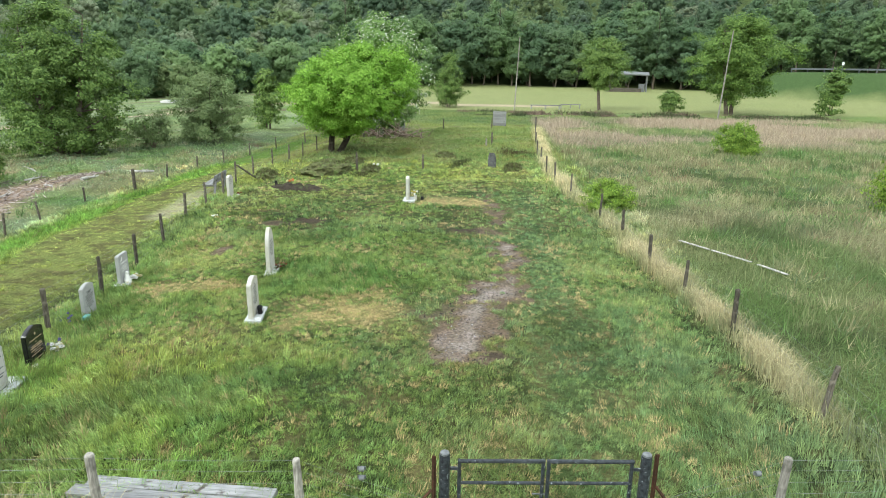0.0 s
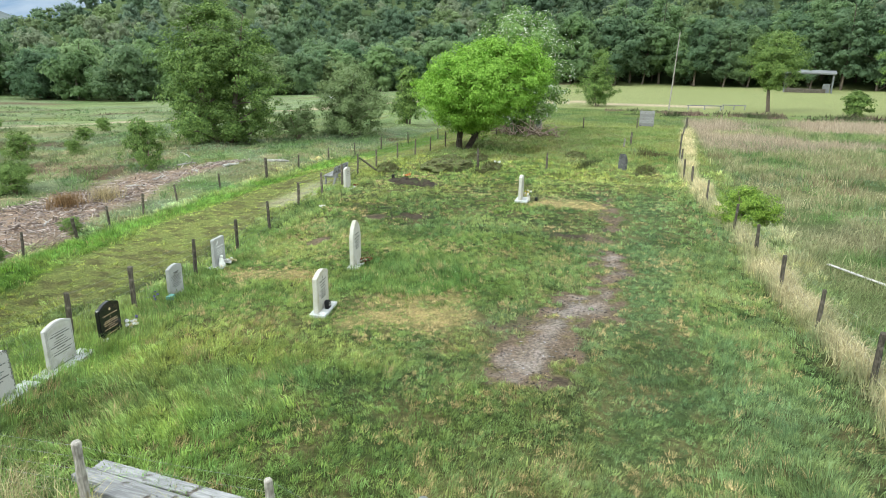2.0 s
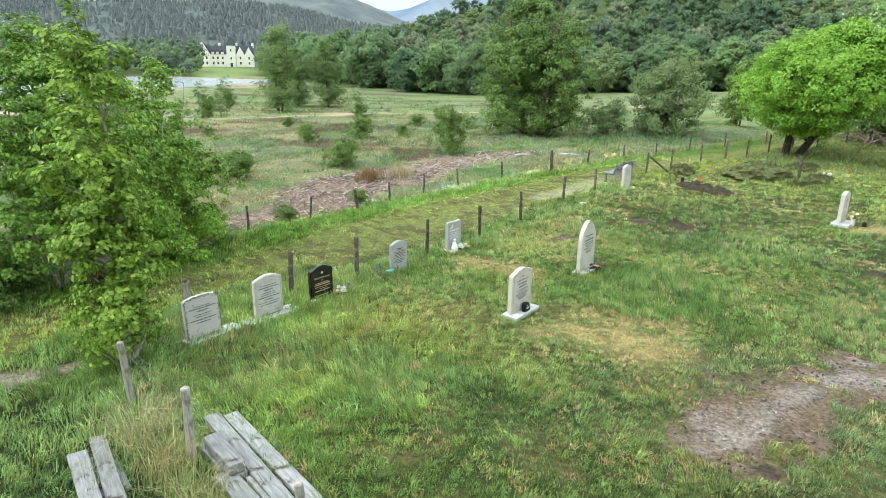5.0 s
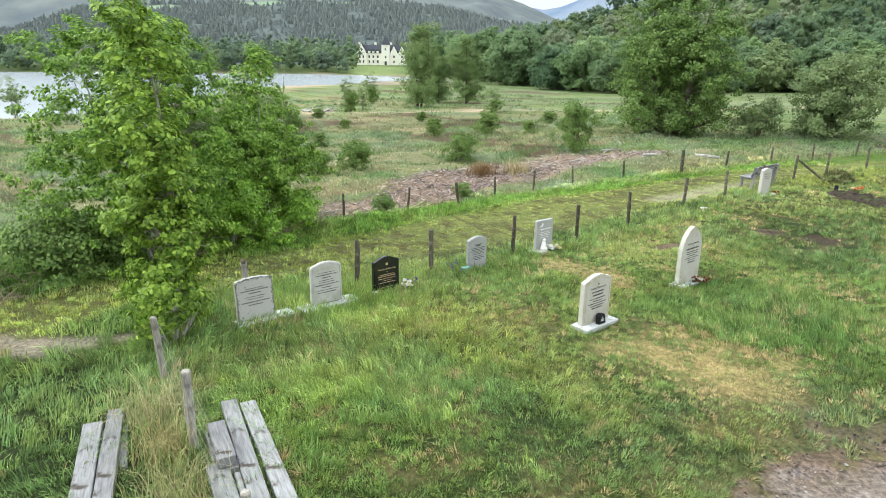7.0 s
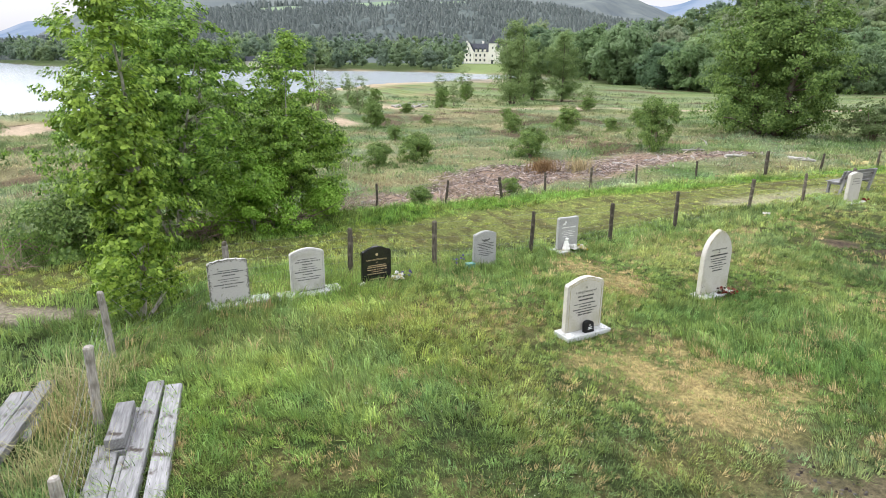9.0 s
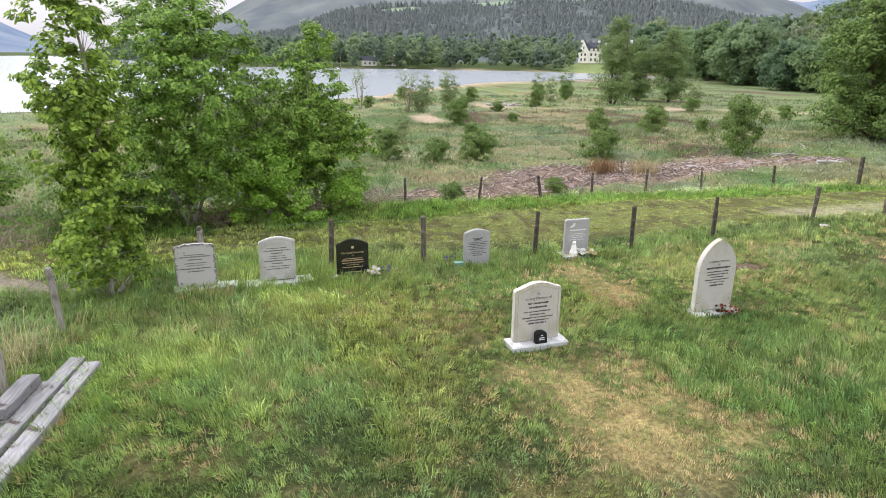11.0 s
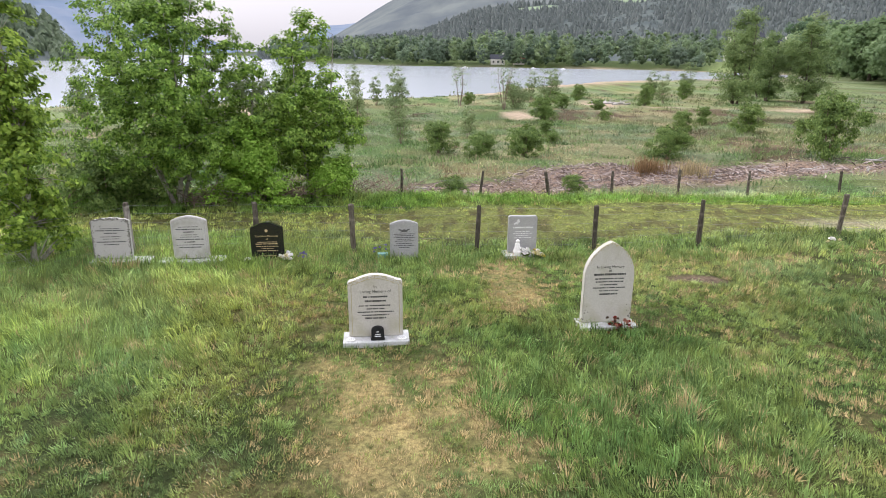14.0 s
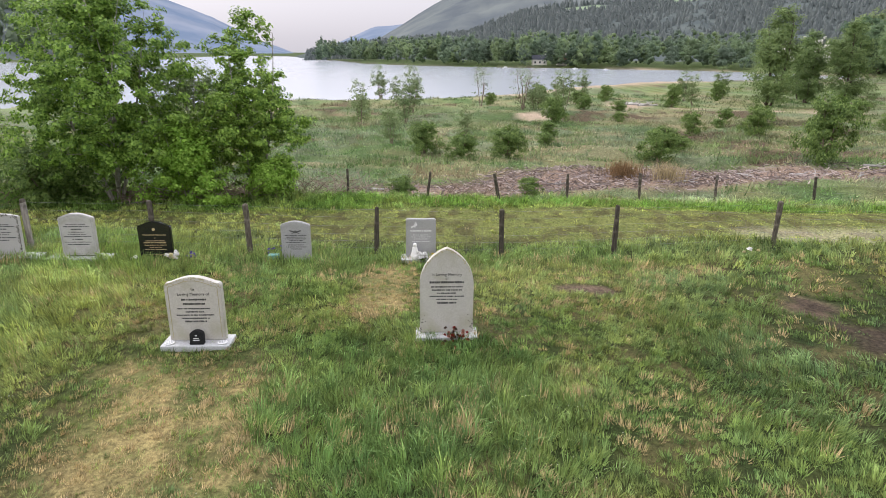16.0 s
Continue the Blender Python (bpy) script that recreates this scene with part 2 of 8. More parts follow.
def cover_color(x, y, c, ground=True):
    def lay(col, new_col, w):
        return col * (1 - w[:, None]) + new_col * w[:, None]
    col = GREEN_A + (GREEN_B - GREEN_A) * sm(0.35, 0.68, fbm(x, y, 2.2, 41))[:, None]
    col = lay(col, np.array((0.102, 0.156, 0.062)), 0.65 * sm(-2.5, -0.5, x) * sm(15, 19, y) * (1 - sm(27, 31, y)) * (1 - sm(4, 5, x)))
    strip = 1 - sm(0.35, 0.8, np.abs(x - np.interp(y, [6, 12, 20, 30], [1.7, 1.9, 2.1, 2.2])) + (c["n1"] - 0.5) * 0.7)
    col = lay(col, np.array((0.116, 0.174, 0.076)), strip * 0.6 * (1 - sm(28, 34, y)))
    col = lay(col, np.array((0.092, 0.135, 0.058)), 0.25 * sm(0.2, 0.9, x) * (1 - sm(2.6, 3.4, x)) * sm(8, 10, y) * (1 - sm(16, 19, y)))
    col = lay(col, np.array((0.112, 0.140, 0.058)), 0.40 * sm(-1.6, 0.2, x) * (1 - sm(12.5, 16, y)) * (1 - sm(2.6, 3.4, x)) * sm(0.35, 0.55, c["n1"]))
    col = lay(col, np.array((0.094, 0.142, 0.054)), 0.7 * sm(17.5, 20, y) * (1 - sm(25, 28, y)) * (1 - sm(-5.5, -3.5, x)) * sm(-9, -8, x))
    col = lay(col, np.array((0.096, 0.122, 0.060)), 0.65 * c["thin"])
    col = lay(col, GREEN_C, sm(0.50, 0.68, fbm(x, y, 1.7, 42)) * 0.5)
    # shadier front right corner and front edge painted in as darker green
    col = lay(col, np.array((0.092, 0.136, 0.062)), 0.6 * np.clip(sm(1.8, 3.6, x) * (1 - sm(10, 17, y)) + (1 - sm(5.0, 6.5, y)), 0, 1))
    rich = 1 - sm(0.6, 1.25, np.hypot((x + 3.4) / 2.3, (y - 16.4) / 2.2) + (c["n1"] - 0.5))
    col = lay(col, np.array((0.082, 0.146, 0.046)), np.clip(rich, 0, 1) * 0.65)
    col = lay(col, np.array((0.225, 0.285, 0.100)), 0.75 * sm(27, 33, y) * (1 - sm(60, 70, y)) * (1 - sm(4, 6, x)) * sm(-12, -10, x))
    col = lay(col, np.array((0.250, 0.275, 0.090)), sm(0.42, 0.6, fbm(x, y, 1.3, 43)) * 0.75 * sm(28, 32, y) * (1 - sm(60, 70, y)))
    col = lay(col, np.array((0.275, 0.365, 0.185)), c["moor"] * sm(0.25, 0.55, c["n1"]) * 0.9)
    col = lay(col, np.array((0.130, 0.225, 0.085)), c["moor"] * sm(0.52, 0.64, fbm(x, y, 5, 44)) * 0.8)
    col = lay(col, np.array((0.255, 0.310, 0.215)), c["moor"] * sm(0.50, 0.62, fbm(x, y, 4, 54)) * 0.7)
    col = lay(col, np.array((0.42, 0.370, 0.225)), c["moor"] * sm(0.56, 0.68, fbm(x, y, 8, 45)) * 0.50 * (1 - 0.8 * sm(38, 60, y)))
    col = lay(col, np.array((0.17, 0.112, 0.09)), c["moor"] * sm(0.655, 0.70, fbm(x * 0.6, y, 5, 46)) * 0.85)
    col = lay(col, np.array((0.125, 0.140, 0.072)), c["moor"] * sm(0.58, 0.66, fbm(x, y, 2.6, 49)) * 0.4)
    col = lay(col, np.array((0.46, 0.405, 0.26)), c["moor"] * sm(0.56, 0.66, fbm(x, y, 3.4, 50)) * 0.6 * (1 - 0.8 * sm(38, 60, y)))
    col = col * (1 - 0.13 * c["moor"] - 0.15 * c["moor"] * sm(42, 66, -x + 0.3 * y))[:, None]
    col = lay(col, np.array((0.170, 0.235, 0.098)), c["field_r"] * 0.7)
    col = lay(col, np.array((0.110, 0.175, 0.065)), c["field_r"] * sm(0.5, 0.62, fbm(x, y, 2.8, 56)) * 0.6)
    col = lay(col, np.array((0.50, 0.445, 0.30)), c["field_r"] * sm(0.46, 0.60, fbm(x * 0.7, y, 4.2, 57)) * 0.55 * sm(12, 18, y) * (1 - sm(36, 43, y)))
    col = lay(col, np.array((0.120, 0.190, 0.062)), c["field_r"] * 0.75 * np.clip((1 - sm(7.5, 10.5, x)) * (1 - sm(17, 25, y)) + sm(36, 41, y) * (1 - sm(46, 52, y)), 0, 1))
    col = lay(col, np.array((0.092, 0.122, 0.056)), c["field_r"] * sm(0.52, 0.63, fbm(x, y, 4.5, 61)) * 0.6)
    col = lay(col, np.array((0.44, 0.38, 0.24)), c["field_r"] * sm(0.54, 0.64, fbm(x, y, 2.6, 62)) * 0.45 * sm(16, 22, y) * (1 - sm(40, 46, y)))
    col = lay(col, np.array((0.34, 0.30, 0.19)), c["rough"] * 0.5)
    col = col * (1 - 0.16 * c["field_r"] * (1 - sm(40, 50, y)))[:, None]
    col = lay(col, np.array((0.255, 0.288, 0.100)), c["track"] * 0.8)
    if ground:
        col = lay(col, np.array((0.115, 0.098, 0.052)), c["track"] * sm(0.52, 0.64, fbm(x * 0.8, y * 1.25, 0.32, 47, 3)) * 0.7)
    col = lay(col, np.array((0.120, 0.210, 0.048)), c["bank"] * (0.35 + 0.6 * sm(0.35, 0.6, fbm(x, y, 1.5, 55))))
    col = lay(col, DRY, c["dry"] * (0.35 + 0.55 * sm(0.35, 0.6, fbm(x, y, 0.5, 48, 3)) if ground else 0.0))
    col = lay(col, STRAW, c["straw"] * 0.62)
    col = lay(col, RUSH, c["rush"] * 0.85)
    col = lay(col, FIELD, c["field"] * (0.75 + 0.25 * c["n2"]))
    if ground:
        col = lay(col, np.array((0.135, 0.102, 0.084)), c["soil"])
        mid = near_line(x + (fbm(x, y, 1.3, 71) - 0.5) * 1.1, y + (fbm(x, y, 1.3, 72) - 0.5) * 1.1, WORN, WORN_W)
        pale = (1 - sm(-0.42, -0.10, mid + (c["n3"] - 0.5) * 0.9)) * (0.5 + 0.5 * sm(0.35, 0.65, fbm(x, y, 0.3, 52, 3)))
        col = lay(col, np.array((0.245, 0.212, 0.220)), c["soil"] * pale)
        col = lay(col, np.array((0.058, 0.045, 0.038)), c["earth"] * 0.95)
        col = lay(col, np.array((0.25, 0.225, 0.20)), c["soil"] * (y < 6) * 0.85)
        col = lay(col, CHIP, c["chips"])
        col = lay(col, np.array((0.33, 0.30, 0.27)), c["grit"] * 0.45)
    col = lay(col, SAND, c["sand"])
    col = lay(col, np.array((0.115, 0.105, 0.098)), sm(-9, -4, shore(x, y)) * 0.85)
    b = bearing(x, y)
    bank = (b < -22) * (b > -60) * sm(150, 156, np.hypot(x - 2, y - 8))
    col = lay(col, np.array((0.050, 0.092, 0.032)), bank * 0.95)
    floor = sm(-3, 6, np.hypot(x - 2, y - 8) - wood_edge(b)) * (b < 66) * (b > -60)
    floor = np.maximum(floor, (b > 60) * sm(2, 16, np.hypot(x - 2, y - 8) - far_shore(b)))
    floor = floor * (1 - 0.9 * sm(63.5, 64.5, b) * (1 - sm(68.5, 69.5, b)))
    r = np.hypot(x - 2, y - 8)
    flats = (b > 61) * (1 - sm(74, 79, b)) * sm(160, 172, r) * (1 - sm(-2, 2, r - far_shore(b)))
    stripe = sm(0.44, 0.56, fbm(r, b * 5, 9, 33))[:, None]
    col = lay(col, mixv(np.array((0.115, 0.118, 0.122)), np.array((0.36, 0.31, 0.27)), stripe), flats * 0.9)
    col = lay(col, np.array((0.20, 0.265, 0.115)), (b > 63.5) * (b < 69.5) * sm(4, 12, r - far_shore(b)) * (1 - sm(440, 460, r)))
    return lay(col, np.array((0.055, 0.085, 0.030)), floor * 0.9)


# ---- mesh helpers ----
def raw_mesh(name, verts, faces, size, colors=None, mat=None, smooth=False):
    """A mesh straight from arrays; faces: index array (n, size); colors: one per vertex."""
    me = bpy.data.meshes.new(name)
    n = len(faces)
    me.vertices.add(len(verts))
    me.vertices.foreach_set("co", np.ascontiguousarray(verts, np.float32).ravel())
    me.loops.add(n * size)
    me.loops.foreach_set("vertex_index", np.ascontiguousarray(faces, np.int32).ravel())
    me.polygons.add(n)
    me.polygons.foreach_set("loop_start", np.arange(0, n * size, size, dtype=np.int32))
    me.polygons.foreach_set("use_smooth", np.full(n, smooth))
    if colors is not None:
        a = me.color_attributes.new("tint", "FLOAT_COLOR", "POINT")
        rgba = np.ones((len(verts), 4), np.float32)
        rgba[:, :3] = colors
        a.data.foreach_set("color", rgba.ravel())
    me.update(calc_edges=True)
    if mat:
        me.materials.append(mat)
    return me


def part(name, bm, material, parent, label=""):
    me = bpy.data.meshes.new(name)
    bm.to_mesh(me)
    bm.free()
    me.materials.append(material)
    ob = new(name, me)
    ob.parent = parent
    if label:
        tagged(ob, label)
    return ob


def thing(name, m, label, category, group="", kind=""):
    ob = new(name)
    ob.empty_display_size = 0.2
    ob.matrix_world = m
    return tagged(ob, label, category, group, kind)


def box(bm, sx, sy, sz, m=Matrix(), bevel=0.0, seg=1):
    r = bmesh.ops.create_cube(bm, size=1, matrix=m @ Matrix.Diagonal((sx, sy, sz, 1)))
    if bevel:
        es = list({e for v in r["verts"] for e in v.link_edges})
        bmesh.ops.bevel(bm, geom=es, offset=bevel, segments=seg, affect="EDGES", profile=0.5)
    return bm


def tube(bm, pts, radii, sides=6, cap=True):
    """A tapering tube along points."""
    rings = []
    pts = [Vector(p) for p in pts]
    for i, p in enumerate(pts):
        d = (pts[min(i + 1, len(pts) - 1)] - pts[max(i - 1, 0)]).normalized()
        side = d.cross(Vector((0.31, 0.95, 0.05))).normalized()
        up = side.cross(d)
        r = radii[i] if hasattr(radii, "__len__") else radii
        rings.append([bm.verts.new(p + (side * math.cos(a) + up * math.sin(a)) * r) for a in [2 * math.pi * k / sides for k in range(sides)]])
    for a, b in zip(rings, rings[1:]):
        for k in range(sides):
            bm.faces.new((a[k], a[(k + 1) % sides], b[(k + 1) % sides], b[k]))
    if cap:
        bm.faces.new(rings[0][::-1])
        bm.faces.new(rings[-1])
    return bm


def roughen(bm, amount, scale, seed=0):
    for v in bm.verts:
        v.co += Vector((noise.noise(v.co * scale + Vector((seed, 0, 0))), noise.noise(v.co * scale + Vector((0, seed + 7, 0))), noise.noise(v.co * scale + Vector((3, 0, seed))))) * amount
    return bm


# ---- materials ----
def mat_base(name, rough=0.8, spec=0.3):
    m = bpy.data.materials.new(name)
    m.use_nodes = True
    nt = m.node_tree
    b = nt.nodes["Principled BSDF"]
    b.inputs["Roughness"].default_value = rough
    b.inputs["Specular IOR Level"].default_value = spec
    return m, nt, b


def add_noise(nt, scale, detail=4, kind="Object", stretch=None):
    co = nt.nodes.new("ShaderNodeTexCoord")
    tex = nt.nodes.new("ShaderNodeTexNoise")
    tex.inputs["Scale"].default_value, tex.inputs["Detail"].default_value = scale, detail
    if stretch:
        mp = nt.nodes.new("ShaderNodeMapping")
        mp.inputs["Scale"].default_value = stretch
        nt.links.new(co.outputs[kind], mp.inputs[0])
        nt.links.new(mp.outputs[0], tex.inputs["Vector"])
    else:
        nt.links.new(co.outputs[kind], tex.inputs["Vector"])
    return tex.outputs["Fac"]


def ramp(nt, fac, stops):
    r = nt.nodes.new("ShaderNodeValToRGB")
    while len(r.color_ramp.elements) < len(stops):
        r.color_ramp.elements.new(0.5)
    for e, (p, col) in zip(r.color_ramp.elements, stops):
        e.position, e.color = p, (*col, 1)
    nt.links.new(fac, r.inputs[0])
    return r.outputs[0]


def blend(nt, a, b, fac, mode="MIX"):
    m = nt.nodes.new("ShaderNodeMixRGB")
    m.blend_type = mode
    for i, v in ((0, fac), (1, a), (2, b)):
        if isinstance(v, (int, float)):
            m.inputs[i].default_value = v
        elif isinstance(v, tuple):
            m.inputs[i].default_value = (*v, 1)
        else:
            nt.links.new(v, m.inputs[i])
    return m.outputs[0]


def bump(nt, b, fac, strength, distance):
    n = nt.nodes.new("ShaderNodeBump")
    n.inputs["Strength"].default_value, n.inputs["Distance"].default_value = strength, distance
    nt.links.new(fac, n.inputs["Height"])
    nt.links.new(n.outputs[0], b.inputs["Normal"])


def surface(name, dark, light, scale, rough=0.8, stain=None, stain_scale=3.0, stain_at=(0.5, 0.7), stretch=None, bumpy=0.3, depth=0.01, spec=0.3, vary=0.0, metal=0.0):
    """Two-scale mottled surface: fine grain, larger stains, relief."""
    m, nt, b = mat_base(name, rough, spec)
    b.inputs["Metallic"].default_value = metal
    g = add_noise(nt, scale, 6, stretch=stretch)
    col = ramp(nt, g, [(0.3, dark), (0.7, light)])
    if stain:
        s = add_noise(nt, stain_scale, 4)
        f = ramp(nt, s, [(stain_at[0], (0, 0, 0)), (stain_at[1], (1, 1, 1))])
        col = blend(nt, col, stain, f)
    if vary:
        info = nt.nodes.new("ShaderNodeObjectInfo")
        v = ramp(nt, info.outputs["Random"], [(0, (1 - vary,) * 3), (1, (1 + vary,) * 3)])
        col = blend(nt, col, v, 1.0, "MULTIPLY")
    nt.links.new(col, b.inputs["Base Color"])
    bump(nt, b, g, bumpy, depth)
    return m


def leafy(name, dark, light, trans=0.35, vary=0.15, rough=0.55, attr=False, spread_by=0.55, hues=None):
    """Leaf or blade: diffuse with light passing through, varied leaf by leaf and plant by plant."""
    m = bpy.data.materials.new(name)
    m.use_nodes = True
    nt = m.node_tree
    nt.nodes.clear()
    out = nt.nodes.new("ShaderNodeOutputMaterial")
    geo = nt.nodes.new("ShaderNodeNewGeometry")
    if attr:
        at = nt.nodes.new("ShaderNodeVertexColor")
        at.layer_name = "tint"
        col = at.outputs[0]
        col = blend(nt, col, ramp(nt, geo.outputs["Random Per Island"], [(0, (1 - spread_by,) * 3), (1, (1 + spread_by,) * 3)]), 1.0, "MULTIPLY")
    else:
        col = ramp(nt, geo.outputs["Random Per Island"], [(0, dark), (1, light)])
        info = nt.nodes.new("ShaderNodeObjectInfo")
        col = blend(nt, col, ramp(nt, info.outputs["Random"], hues or [(0, (1 - vary, 1 - vary * 0.8, 1 - vary)), (1, (1 + vary, 1 + vary * 0.7, 1 + vary * 0.6))]), 1.0, "MULTIPLY")
    d = nt.nodes.new("ShaderNodeBsdfPrincipled")
    d.inputs["Roughness"].default_value, d.inputs["Specular IOR Level"].default_value = rough, (0.06 if attr else 0.22)
    t = nt.nodes.new("ShaderNodeBsdfTranslucent")
    mx = nt.nodes.new("ShaderNodeMixShader")
    mx.inputs[0].default_value = trans
    nt.links.new(col, d.inputs["Base Color"])
    nt.links.new(col, t.inputs["Color"])
    nt.links.new(d.outputs[0], mx.inputs[1])
    nt.links.new(t.outputs[0], mx.inputs[2])
    nt.links.new(mx.outputs[0], out.inputs["Surface"])
    return m


def ground_material():
    m, nt, b = mat_base("ground", 0.95, 0.1)
    at = nt.nodes.new("ShaderNodeVertexColor")
    at.layer_name = "tint"
    fine = add_noise(nt, 16, 9)
    mid = add_noise(nt, 2.2, 5)
    grain = add_noise(nt, 75, 5)
    col = blend(nt, at.outputs[0], ramp(nt, fine, [(0.28, (0.45, 0.44, 0.42)), (0.72, (1.45, 1.40, 1.30))]), 1.0, "MULTIPLY")
    col = blend(nt, col, ramp(nt, mid, [(0.3, (0.82, 0.86, 0.8)), (0.7, (1.15, 1.12, 1.1))]), 1.0, "MULTIPLY")
    col = blend(nt, col, ramp(nt, grain, [(0.32, (0.62, 0.62, 0.6)), (0.68, (1.35, 1.35, 1.3))]), 1.0, "MULTIPLY")
    nt.links.new(col, b.inputs["Base Color"])
    bump(nt, b, fine, 0.9, 0.06)
    return m


M_GROUND = ground_material()
M_GRASS = leafy("grass", None, None, 0.20, attr=True, spread_by=0.32)
M_GRASS_FAR = leafy("moor_grass", None, None, 0.30, attr=True, spread_by=0.28)
M_DRIFT = surface("bleached_driftwood", (0.30, 0.285, 0.27), (0.52, 0.50, 0.48), 9, 0.95)
M_WOOD = surface("weathered_wood", (0.20, 0.18, 0.16), (0.42, 0.39, 0.355), 9, 0.9, (0.08, 0.07, 0.06), 4, (0.52, 0.72), (5, 5, 0.7), 0.6, 0.01, vary=0.2)
M_WOOD_DARK = surface("dark_post_wood", (0.040, 0.034, 0.027), (0.150, 0.130, 0.104), 9, 0.9, (0.29, 0.25, 0.21), 5, (0.55, 0.72), (5, 5, 0.7), 0.6, 0.01, vary=0.35)
M_PLANK = surface("grey_plank_wood", (0.170, 0.168, 0.176), (0.325, 0.320, 0.332), 7, 0.85, (0.075, 0.062, 0.055), 5.5, (0.60, 0.70), (0.7, 6, 6), 0.5, 0.008, vary=0.22)
M_STONE_W = surface("pale_stone", (0.455, 0.435, 0.400), (0.585, 0.565, 0.525), 60, 0.8, (0.40, 0.38, 0.29), 3.0, (0.48, 0.72), None, 0.15, 0.003)
M_STONE_G = surface("grey_granite", (0.26, 0.26, 0.265), (0.50, 0.50, 0.50), 140, 0.6, (0.30, 0.30, 0.29), 5, (0.5, 0.8), None, 0.1, 0.002)
M_STONE_L = surface("light_grey_granite", (0.40, 0.385, 0.38), (0.60, 0.585, 0.575), 130, 0.7, (0.34, 0.33, 0.28), 5, (0.48, 0.75), None, 0.1, 0.002)
M_STONE_OLD = surface("lichened_granite", (0.37, 0.36, 0.35), (0.53, 0.515, 0.50), 120, 0.8, (0.12, 0.11, 0.09), 11, (0.66, 0.73), None, 0.2, 0.004)
M_STONE_K = surface("polished_black_granite", (0.008, 0.008, 0.009), (0.022, 0.022, 0.024), 150, 0.12, None, bumpy=0.02, spec=0.5)
M_SLATE = surface("dark_rough_stone", (0.05, 0.05, 0.055), (0.15, 0.15, 0.15), 12, 0.9, (0.24, 0.24, 0.22), 6, (0.58, 0.72), None, 0.8, 0.03)
M_PLINTH = surface("pale_plinth_stone", (0.42, 0.43, 0.44), (0.60, 0.61, 0.62), 50, 0.8, (0.36, 0.36, 0.33), 7, (0.55, 0.75), None, 0.25, 0.004)
M_INK = surface("dark_lettering", (0.05, 0.05, 0.05), (0.09, 0.09, 0.09), 30, 0.7)
M_INK_G = surface("grey_lettering", (0.07, 0.07, 0.07), (0.13, 0.13, 0.13), 30, 0.7)
M_GOLD = surface("gilt_lettering", (0.40, 0.29, 0.16), (0.55, 0.42, 0.26), 30, 0.6)
M_WHITEINK = surface("white_lettering", (0.7, 0.7, 0.7), (0.8, 0.8, 0.8), 30, 0.7)
M_BLACK = surface("black_cloth", (0.008, 0.008, 0.009), (0.02, 0.02, 0.021), 40, 0.8)
M_STEEL = surface("galvanised_steel", (0.13, 0.135, 0.145), (0.27, 0.28, 0.29), 18, 0.55, (0.10, 0.08, 0.07), 6, (0.58, 0.72), metal=0.6)
M_GATE = surface("dark_gate_steel", (0.012, 0.014, 0.018), (0.070, 0.076, 0.088), 22, 0.45, (0.30, 0.32, 0.35), 18, (0.63, 0.67), metal=0.1)
M_RUST = surface("rusted_iron", (0.035, 0.018, 0.012), (0.10, 0.045, 0.025), 20, 0.9)
M_RAIL = surface("dull_barrier_steel", (0.075, 0.085, 0.09), (0.14, 0.15, 0.16), 6, 0.7)
M_BARK_DARK = surface("dark_wet_bark", (0.024, 0.019, 0.015), (0.075, 0.060, 0.046), 7, 0.95, (0.11, 0.10, 0.075), 3, (0.58, 0.75), (3, 3, 0.8), 0.8, 0.03)
M_WIRE = surface("fence_wire", (0.20, 0.21, 0.215), (0.34, 0.345, 0.35), 9, 0.55, metal=0.3)
M_BARK = surface("brown_bark", (0.06, 0.045, 0.035), (0.17, 0.135, 0.105), 7, 0.95, (0.22, 0.20, 0.17), 3, (0.55, 0.75), (3, 3, 0.8), 0.8, 0.03)
M_BARK_PALE = surface("pale_alder_bark", (0.24, 0.215, 0.185), (0.50, 0.475, 0.435), 8, 0.9, (0.09, 0.075, 0.06), 6, (0.58, 0.68), (3, 3, 1.2), 0.4, 0.01)
M_TWIG = surface("dead_twig", (0.15, 0.105, 0.082), (0.33, 0.255, 0.21), 9, 0.95)
M_LEAF_ALDER = leafy("alder_leaves", (0.075, 0.150, 0.022), (0.370, 0.520, 0.090), 0.36, rough=0.5)
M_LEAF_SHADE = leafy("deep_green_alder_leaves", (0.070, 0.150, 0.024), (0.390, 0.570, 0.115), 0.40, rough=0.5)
M_LEAF_BRIGHT = leafy("bright_young_leaves", (0.150, 0.300, 0.034), (0.400, 0.610, 0.115), 0.42)
M_LEAF_MID = leafy("mid_green_leaves", (0.078, 0.140, 0.036), (0.255, 0.360, 0.100), 0.34, 0.08)
M_LEAF_DARK = leafy("dark_green_leaves", (0.075, 0.145, 0.032), (0.235, 0.350, 0.088), 0.34, 0.25)
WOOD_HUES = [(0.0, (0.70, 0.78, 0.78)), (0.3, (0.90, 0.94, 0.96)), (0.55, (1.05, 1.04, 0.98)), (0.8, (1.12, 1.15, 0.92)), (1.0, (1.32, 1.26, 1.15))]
# leaf tones lifted and greyed to carry the haze before the wood
M_LEAF_WOOD = leafy("hazy_woodland_leaves", (0.190, 0.275, 0.146), (0.240, 0.332, 0.172), 0.5, hues=WOOD_HUES)
# darker copy of the same leaves, with shade put into the colour
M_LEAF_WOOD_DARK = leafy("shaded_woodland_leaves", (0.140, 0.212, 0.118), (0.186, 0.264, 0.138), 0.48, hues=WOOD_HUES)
M_LEAF_BIRCH = leafy("soft_birch_leaves", (0.140, 0.210, 0.080), (0.250, 0.340, 0.130), 0.42, 0.1)
